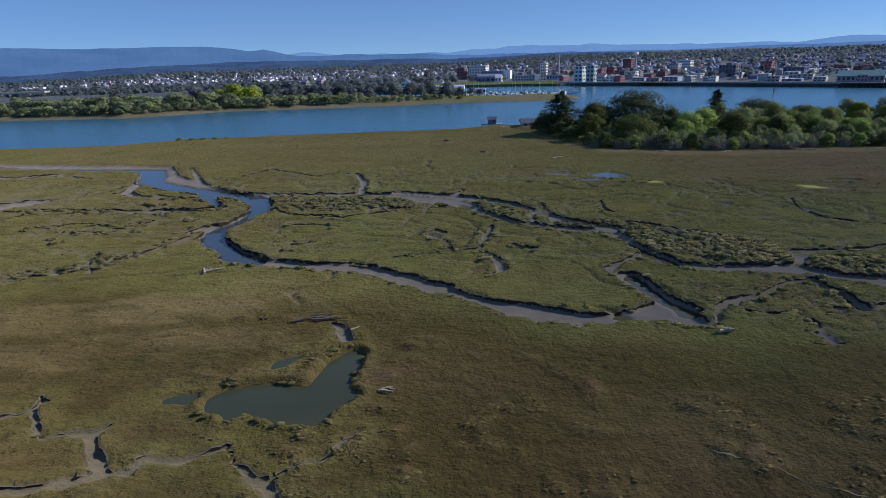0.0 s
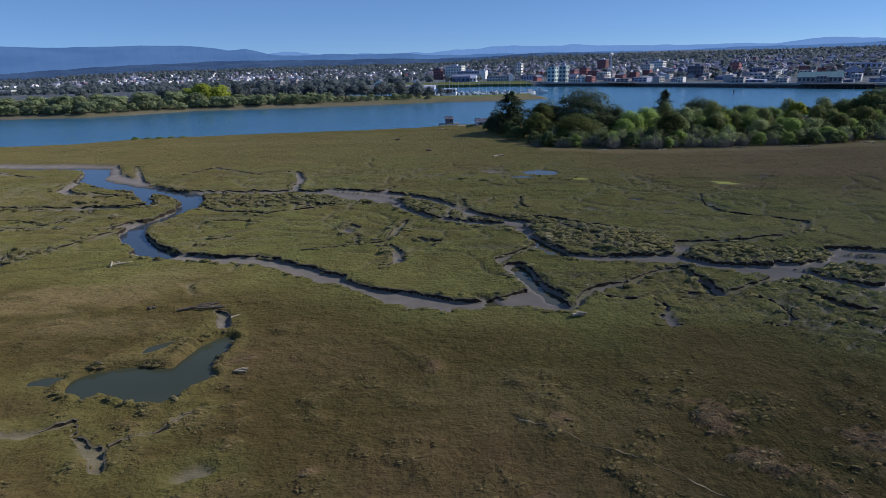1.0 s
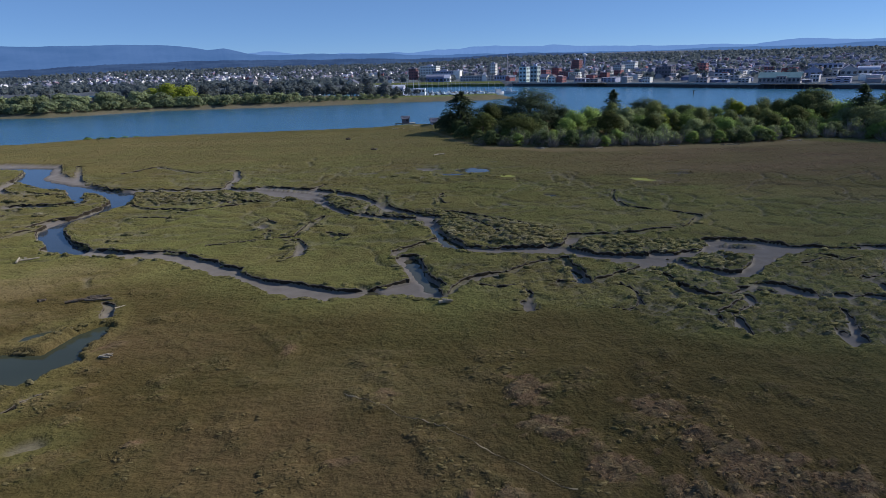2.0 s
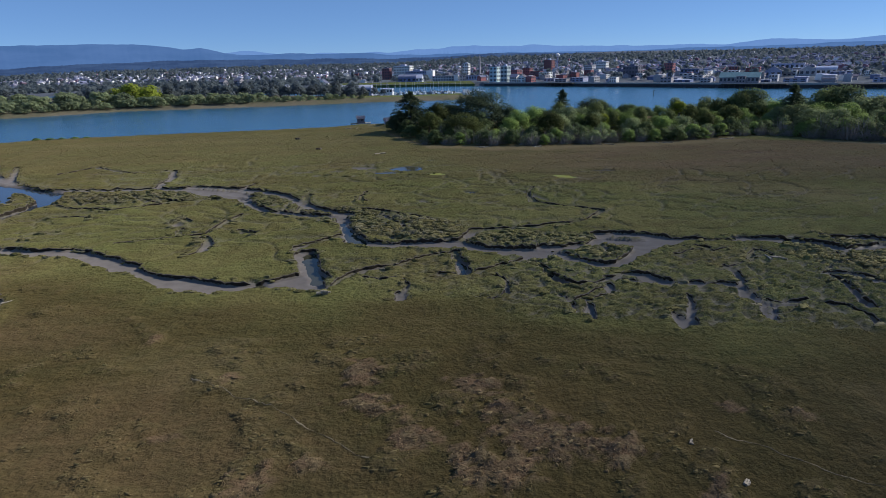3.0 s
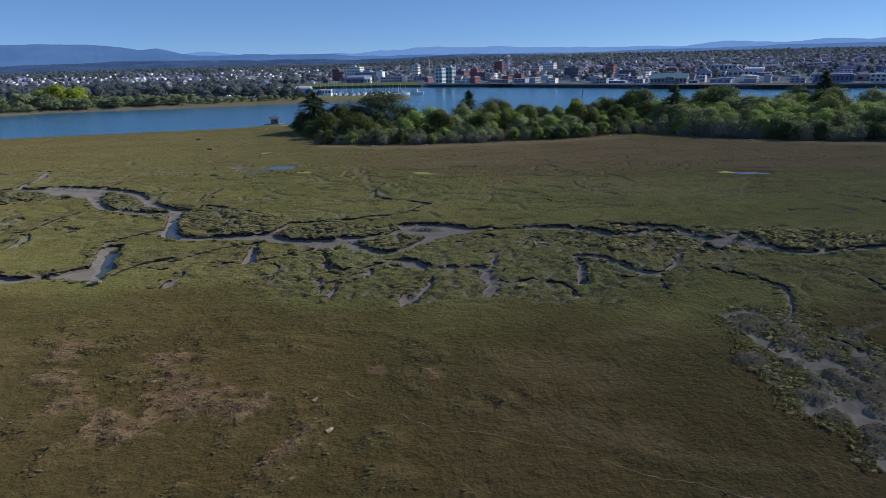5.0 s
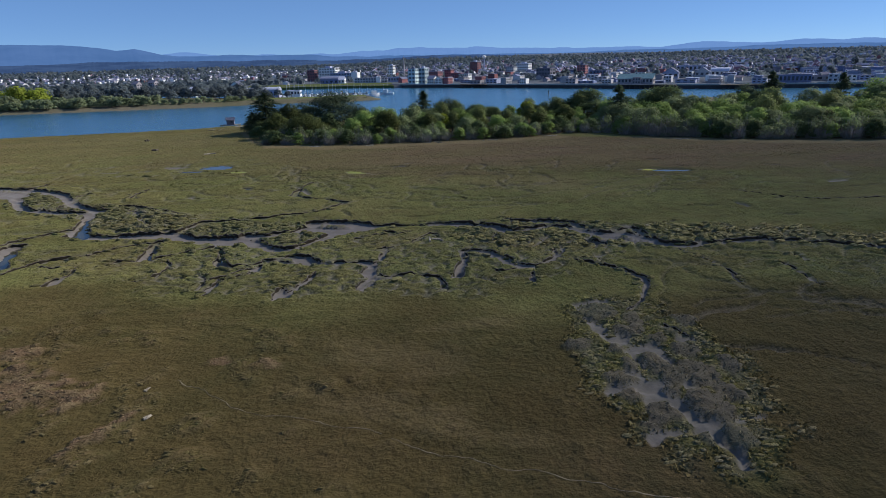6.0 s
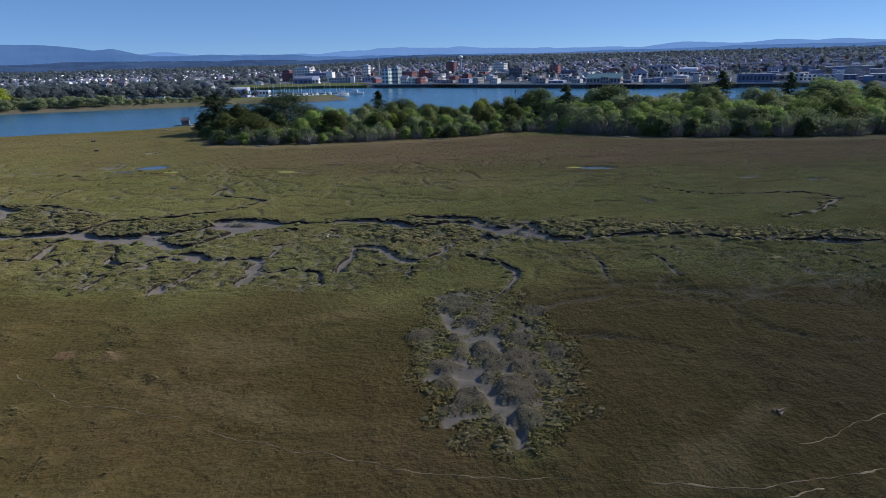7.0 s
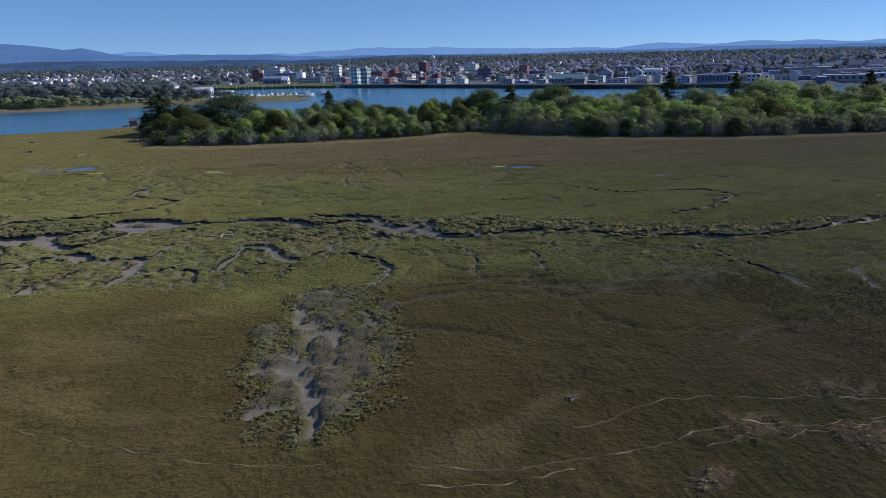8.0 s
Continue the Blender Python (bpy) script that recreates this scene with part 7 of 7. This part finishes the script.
def boat(name, label, length, beam, free, material, masts, cabin):
    t = thing(name, label, "boat", group="boats in the marina")
    bm = bmesh.new()
    rows = []
    for k in range(9):
        u = k / 8
        half = beam / 2 * (1 - max(0, (u - 0.35) / 0.65) ** 2.2) * (0.75 + 0.25 * min(1, u / 0.3))
        sheer = free * (1 + 0.5 * u * u)
        px = (u - 0.5) * length
        rows.append([bm.verts.new(p) for p in ((px, -half, sheer), (px, -half * 0.75, -0.35), (px, half * 0.75, -0.35), (px, half, sheer))])
    for a, b in zip(rows[:-1], rows[1:]):
        for i in range(4):
            bm.faces.new([a[i], b[i], b[(i + 1) % 4], a[(i + 1) % 4]])
    bm.faces.new(rows[0])
    bmesh.ops.recalc_face_normals(bm, faces=bm.faces)
    part("hull", bm_mesh("hull", bm, material), t)
    bm = bmesh.new()
    c0, c1, ch = cabin
    v = box(bm, length * c0, -beam * 0.3, free * 0.9, length * c1, beam * 0.3, free + ch)
    for q in v:
        if q.co.z > free + ch * 0.5:
            q.co.x *= 0.92
    part("cabin", bm_mesh("cabin", bm, HULL), t)
    for px, mh in masts:
        bm = bmesh.new()
        tube(bm, (px * length, 0, free * 0.8), (px * length, 0, free + mh), 0.11, 0.06, 6)
        m = part("mast", bm_mesh("mast", bm, ALLOY), t)
        bm = bmesh.new()
        tube(bm, (px * length, 0, free + 1.6), (px * length - length * 0.34, 0, free + 1.7), 0.09, 0.07, 5)
        part("boom", bm_mesh("boom", bm, ALLOY), m)
    return t


trawler = boat("fishing_boat", "white fishing boat with two masts moored by the basin", 13, 4.2, 1.5, HULL, [(-0.1, 10), (0.22, 7)], (-0.05, 0.30, 2.4))
trawler.matrix_basis = pose(74, 456, -0.9, 0, 0, 15)
tug = copy_thing(trawler, pose(87, 468, -0.9, 0, 0, 170))
tug.scale = (0.85, 0.9, 1.05)
sloop = boat("sailing_boat", "white sailing boat with a bare mast", 9, 2.9, 0.9, HULL, [(0.08, 11)], (-0.15, 0.2, 0.6))
yawl = boat("sailing_boat", "dark-hulled sailing boat with a bare mast", 10, 3.0, 1.0, HULL_BLUE, [(0.08, 12)], (-0.15, 0.2, 0.7))
launch = boat("motor_boat", "small white motor boat with a cabin", 7.5, 2.7, 0.9, HULL, [], (-0.1, 0.25, 1.3))
dock = random.Random(97)
made = set()
for k in range(46):
    row = k % 3
    x, y = -8 + (k // 3) * 5.2 + dock.uniform(-1.2, 1.2), 446 + row * 26 - (k // 3) * 0.3 + dock.uniform(-2, 2)
    if y < float(line(ISLE_BACK, x)) + 6:
        continue
    ob = dock.choice([sloop, yawl, launch, sloop, launch])
    m = pose(x, y, -0.9, 0, 0, 90 * dock.choice((1, -1)) + dock.uniform(-5, 5))
    if ob.name in made:
        copy_thing(ob, m)
    else:
        made.add(ob.name)
        ob.matrix_basis = m
for k in range(3):
    t = thing("floating_dock", "long grey floating dock between the boats", "dock", pose(30, 453 + 26 * k, -0.75, 0, 0, -1), "docks")
    bm = bmesh.new()
    box(bm, -42, -1.0, -0.2, 42, 1.0, 0.35)
    part("deck", bm_mesh("deck", bm, WOOD_GREY), t)
    bm = bmesh.new()
    tube(bm, (0, 0, -2), (0, 0, 3.2), 0.18, 0.18, 6)
    me = bm_mesh("post", bm, WOOD_DARK)
    for q in range(9):
        part("post", me, t).location = (-40 + 10 * q, 1.2, 0)

# ---- hut and boathouse on the near shore ----
hut = thing("shore_hut", "small weathered wooden hut on a low pier at the water's edge", "hut", pose(5.2, 233.2, -0.6, 0, 0, 6))
bm = bmesh.new()
box(bm, -1.5, -1.3, 0.9, 1.5, 1.3, 2.9)
part("wall", bm_mesh("wall", bm, WALLS["brown"]), hut)
bm = bmesh.new()
for s in (-1, 1):
    q = [bm.verts.new(v) for v in ((-1.9, 0, 3.8), (1.9, 0, 3.8), (1.9, s * 1.7, 2.75), (-1.9, s * 1.7, 2.75))]
    bm.faces.new(q if s < 0 else q[::-1])
bmesh.ops.solidify(bm, geom=bm.faces[:], thickness=0.12)
part("roof", bm_mesh("roof", bm, ROOFS["dark"]), hut, "grey shingled pitched roof")
bm = bmesh.new()
box(bm, -4.4, -1.6, 0.62, 4.0, 1.6, 0.86)
part("deck", bm_mesh("deck", bm, WOOD_GREY), hut)
bm = bmesh.new()
tube(bm, (0, 0, -1.6), (0, 0, 0.62), 0.12, 0.12, 6)
me = bm_mesh("post", bm, WOOD_DARK)
for px in (-4, -1.4, 1.4, 3.6):
    for py in (-1.3, 1.3):
        part("post", me, hut).location = (px, py, 0)
o = part("window", pane_mesh(0.8, 0.8), hut)
o.matrix_basis = pose(0.5, -1.32, 2.0)

shed = thing("boathouse", "low dark boathouse with a grey pitched roof by the trees", "boathouse", pose(19, 221, -0.3, 0, 0, 4))
bm = bmesh.new()
box(bm, -3.6, -2.2, -0.6, 3.6, 2.2, 2.3)
part("wall", bm_mesh("wall", bm, WALLS["grey"]), shed)
bm = bmesh.new()
for s in (-1, 1):
    q = [bm.verts.new(v) for v in ((-4.0, 0, 3.5), (4.0, 0, 3.5), (4.0, s * 2.7, 2.15), (-4.0, s * 2.7, 2.15))]
    bm.faces.new(q if s < 0 else q[::-1])
bmesh.ops.solidify(bm, geom=bm.faces[:], thickness=0.14)
part("roof", bm_mesh("roof", bm, ROOFS["dark"]), shed)
for px in (-2.2, 0.0, 2.2):
    part("window", pane_mesh(1.2, 0.9), shed).matrix_basis = pose(px, -2.22, 1.3)
pier = thing("landing_pier", "short low grey pier beside the boathouse", "pier", pose(12, 226, -0.35, 0, 0, 10))
bm = bmesh.new()
box(bm, -4, -1.0, 0.1, 4, 1.0, 0.35)
part("deck", bm_mesh("deck", bm, WOOD_GREY), pier)
for px in (-3.6, 0, 3.6):
    part("post", me, pier).location = (px, 0.7, -0.4)

# houses among the island's trees
building("island_house", "dark timber house with a steep gabled roof among the trees", 111, 203, 5.5, 5, 2.6, 30, "brown", "near", "gable", 1, 3, 2, z=0.9, category="house", group="houses on the island")
building("island_house", "grey timber house with a low roof among the trees", 200, 196, 11, 7, 3.0, 20, "grey", "near", "gable", 1, 4, 2, z=1.2, category="house", group="houses on the island")
building("island_house", "small weathered house with a dark roof among the trees", 212, 192, 8, 6, 2.8, 70, "tan", "near", "gable", 1, 3, 2, z=1.2, category="house", group="houses on the island")

# the channel marker
marker = thing("channel_marker", "dark timber channel marker standing in the water", "marker", pose(196, 375, -0.9))
bm = bmesh.new()
tube(bm, (0, 0, -2), (0, 0, 3.4), 0.22, 0.18, 7)
part("post", bm_mesh("post", bm, WOOD_DARK), marker)
bm = bmesh.new()
box(bm, -0.4, -0.36, 2.5, 0.4, -0.26, 3.3)
part("board", bm_mesh("board", bm, WOOD_DARK), marker)

# ---- viaduct at the far left ----
bridge = thing("road_bridge", "pale concrete road bridge on slender piers", "bridge", pose(-480, 526, 2.0, 0, 0, 10))
bm = bmesh.new()
v = box(bm, -110, -5, 6.2, 90, 5, 7.6)
for q in v:
    if q.co.x > 0:
        q.co.z += 2.0
part("deck", bm_mesh("deck", bm, CONCRETE), bridge)
for px in range(-100, 90, 24):
    bm = bmesh.new()
    box(bm, px - 0.9, -3.5, -2.5, px + 0.9, 3.5, 6.4 + 2.0 * (px + 110) / 200)
    part("pier", bm_mesh("pier", bm, CONCRETE), bridge)

# ---- driftwood and stones on the marsh ----
def driftwood(x, y, logs, length, thick, material, label, seed, spread=0.6, name="driftwood"):
    rng = random.Random(seed)
    z = float(ground_z(np.array([x]), np.array([y]))[0])
    t = thing(name, label, "driftwood", pose(x, y, z), "driftwood on the marsh")
    for k in range(logs):
        a, l = rng.uniform(-0.5, 0.5) if logs > 3 else rng.uniform(0, 3.1), length * rng.uniform(0.5, 1.1)
        cx, cy, cz = rng.uniform(-1, 1) * spread * 1.6, rng.uniform(-0.5, 0.5) * spread, thick * (0.5 + rng.random() * (1.6 if logs > 3 else 0.3))
        bm = bmesh.new()
        d = Vector((math.cos(a), math.sin(a), rng.uniform(-0.06, 0.06))) * l / 2
        p = Vector((cx, cy, cz))
        tube(bm, p - d, p, thick, thick * 0.9, 7), tube(bm, p, p + d + Vector((0, 0, 0.03)), thick * 0.9, thick * 0.5, 7)
        tube(bm, p, p + Vector((d.y * 0.4, -d.x * 0.4, thick * 1.5)), thick * 0.4, thick * 0.15, 5)
        part("log", bm_mesh("log", bm, material), t)


driftwood(-42.0, 68.0, 3, 2.4, 0.13, WOOD_GREY, "bleached driftwood logs lying on the grass", 1)
driftwood(-25.2, 52.9, 14, 1.6, 0.13, WOOD_DARK, "long heap of dark tangled driftwood", 2, 1.1)
driftwood(-30.4, 53.1, 2, 0.8, 0.16, WOOD_DARK, "short dark driftwood stump", 3, 0.2)
driftwood(-21.0, 50.6, 1, 1.8, 0.08, WOOD_GREY, "single bleached branch by the pond", 4, 0.1)
driftwood(-17.3, 39.8, 4, 0.9, 0.10, WOOD_GREY, "bleached driftwood scraps beside the pond", 5, 0.5)
driftwood(-13.2, 186.0, 2, 2.2, 0.32, WOOD_DARK, "dark stump standing on the far flat", 6, 0.4)
driftwood(-2.2, 159.6, 2, 1.8, 0.30, WOOD_DARK, "dark weathered stump on the far flat", 7, 0.4)
driftwood(16.2, 147, 2, 3.4, 0.16, WOOD_GREY, "pale driftwood log near the trees", 8, 0.3)
driftwood(65.6, 52.0, 3, 2.2, 0.13, WOOD_GREY, "bleached driftwood lying in the creek growth", 9, 0.6)
driftwood(94.0, 4.7, 6, 0.7, 0.09, WOOD_DARK, "small heap of broken dark driftwood", 10, 0.35)
driftwood(12.7, 48.3, 4, 1.0, 0.18, WOOD_GREY, "pale weathered block at the creek's end", 11, 0.25)
driftwood(39.1, 21.0, 2, 0.5, 0.08, WOOD_GREY, "small bleached scrap of driftwood", 12, 0.2)
driftwood(40.3, 17.1, 3, 0.6, 0.09, WOOD_GREY, "bleached scraps of driftwood", 13, 0.25)
for k, (x, y) in enumerate([(44, 152), (60, 149.5), (80, 148.5), (96, 148), (3, 214), (118, 152), (150, 131)]):
    driftwood(x, y, 3, 3.0, 0.14, WOOD_GREY, "pale driftwood along the tide line", 20 + k, 1.2)

# ---- animal trails ----
DUST = surface("trodden_dry_mud", (0.20, 0.165, 0.115), (0.14, 0.115, 0.08), 0.8, 0.95, 0.02)


def trail(course, width, seed):
    a = np.array(course, float)
    k = np.concatenate([[0], np.cumsum(np.hypot(*np.diff(a, axis=0).T))])
    t = np.arange(0, k[-1], 0.22)
    x, y = np.interp(t, k, a[:, 0]), np.interp(t, k, a[:, 1])
    x, y = x + 0.35 * gn(t / 2.2, t * 0, seed) + 0.1 * gn(t / 0.6, t * 0, seed + 1), y + 0.35 * gn(t / 2.0, t * 0 + 5, seed) + 0.1 * gn(t / 0.5, t * 0 + 3, seed)
    dx, dy = np.gradient(x), np.gradient(y)
    n = np.hypot(dx, dy) + 1e-6
    w = width * np.clip(0.42 + 1.0 * gn(t / 1.6, t * 0 + 9, seed), 0.0, 1.3)
    u, v = -dy / n * w, dx / n * w
    rows = np.array([np.stack([x - u, y - v, ground_z(x - u, y - v) + 0.02], -1), np.stack([x, y, ground_z(x, y) + 0.05], -1), np.stack([x + u, y + v, ground_z(x + u, y + v) + 0.02], -1)])
    tagged(new("animal_trail", mesh_from("animal_trail", rows.reshape(-1, 3), grid_faces(3, len(t)), DUST, True)), "narrow trodden animal trail of dry mud", "trail", kind="structure")


trail([(81.1, 1.0), (84.2, 0.1), (87.6, -0.9), (89.5, -1.1), (92.6, -1.2), (96.3, -1.2), (98.3, -0.9), (100.2, -0.7), (102.2, -0.5), (104.1, -0.7), (105.6, -1.8), (107.9, -2.0), (109.9, -2.1), (112.2, -2.3)], 0.075, 1)
trail([(81.2, -0.4), (84.2, -1.3), (87.2, -1.9), (89.5, -2.0), (91.3, -1.8)], 0.07, 3)
trail([(99.5, -1.9), (101.9, -1.9), (104.7, -2.3), (108.1, -2.6), (111.5, -2.9)], 0.06, 5)
trail([(92.5, 1.5), (94.4, 1.6), (96.3, 2.1), (99.7, 2.9), (102.8, 2.5), (108.2, 0.9), (114.1, -0.7)], 0.05, 7)
trail([(56.7, 11.5), (59.4, 9.7), (63.4, 7.5), (67.0, 5.9), (69.9, 4.1), (74.4, 2.8), (78.3, 1.8)], 0.055, 9)
trail([(4.3, 32.5), (8.6, 29.6), (12.1, 27.3), (15.0, 24.8), (16.6, 23.2), (18.9, 21.6)], 0.06, 11)
trail([(41.2, 21.8), (44.1, 19.3), (45.9, 17.2), (49.2, 15.6), (52.3, 14.3), (56.2, 12.2)], 0.055, 13)
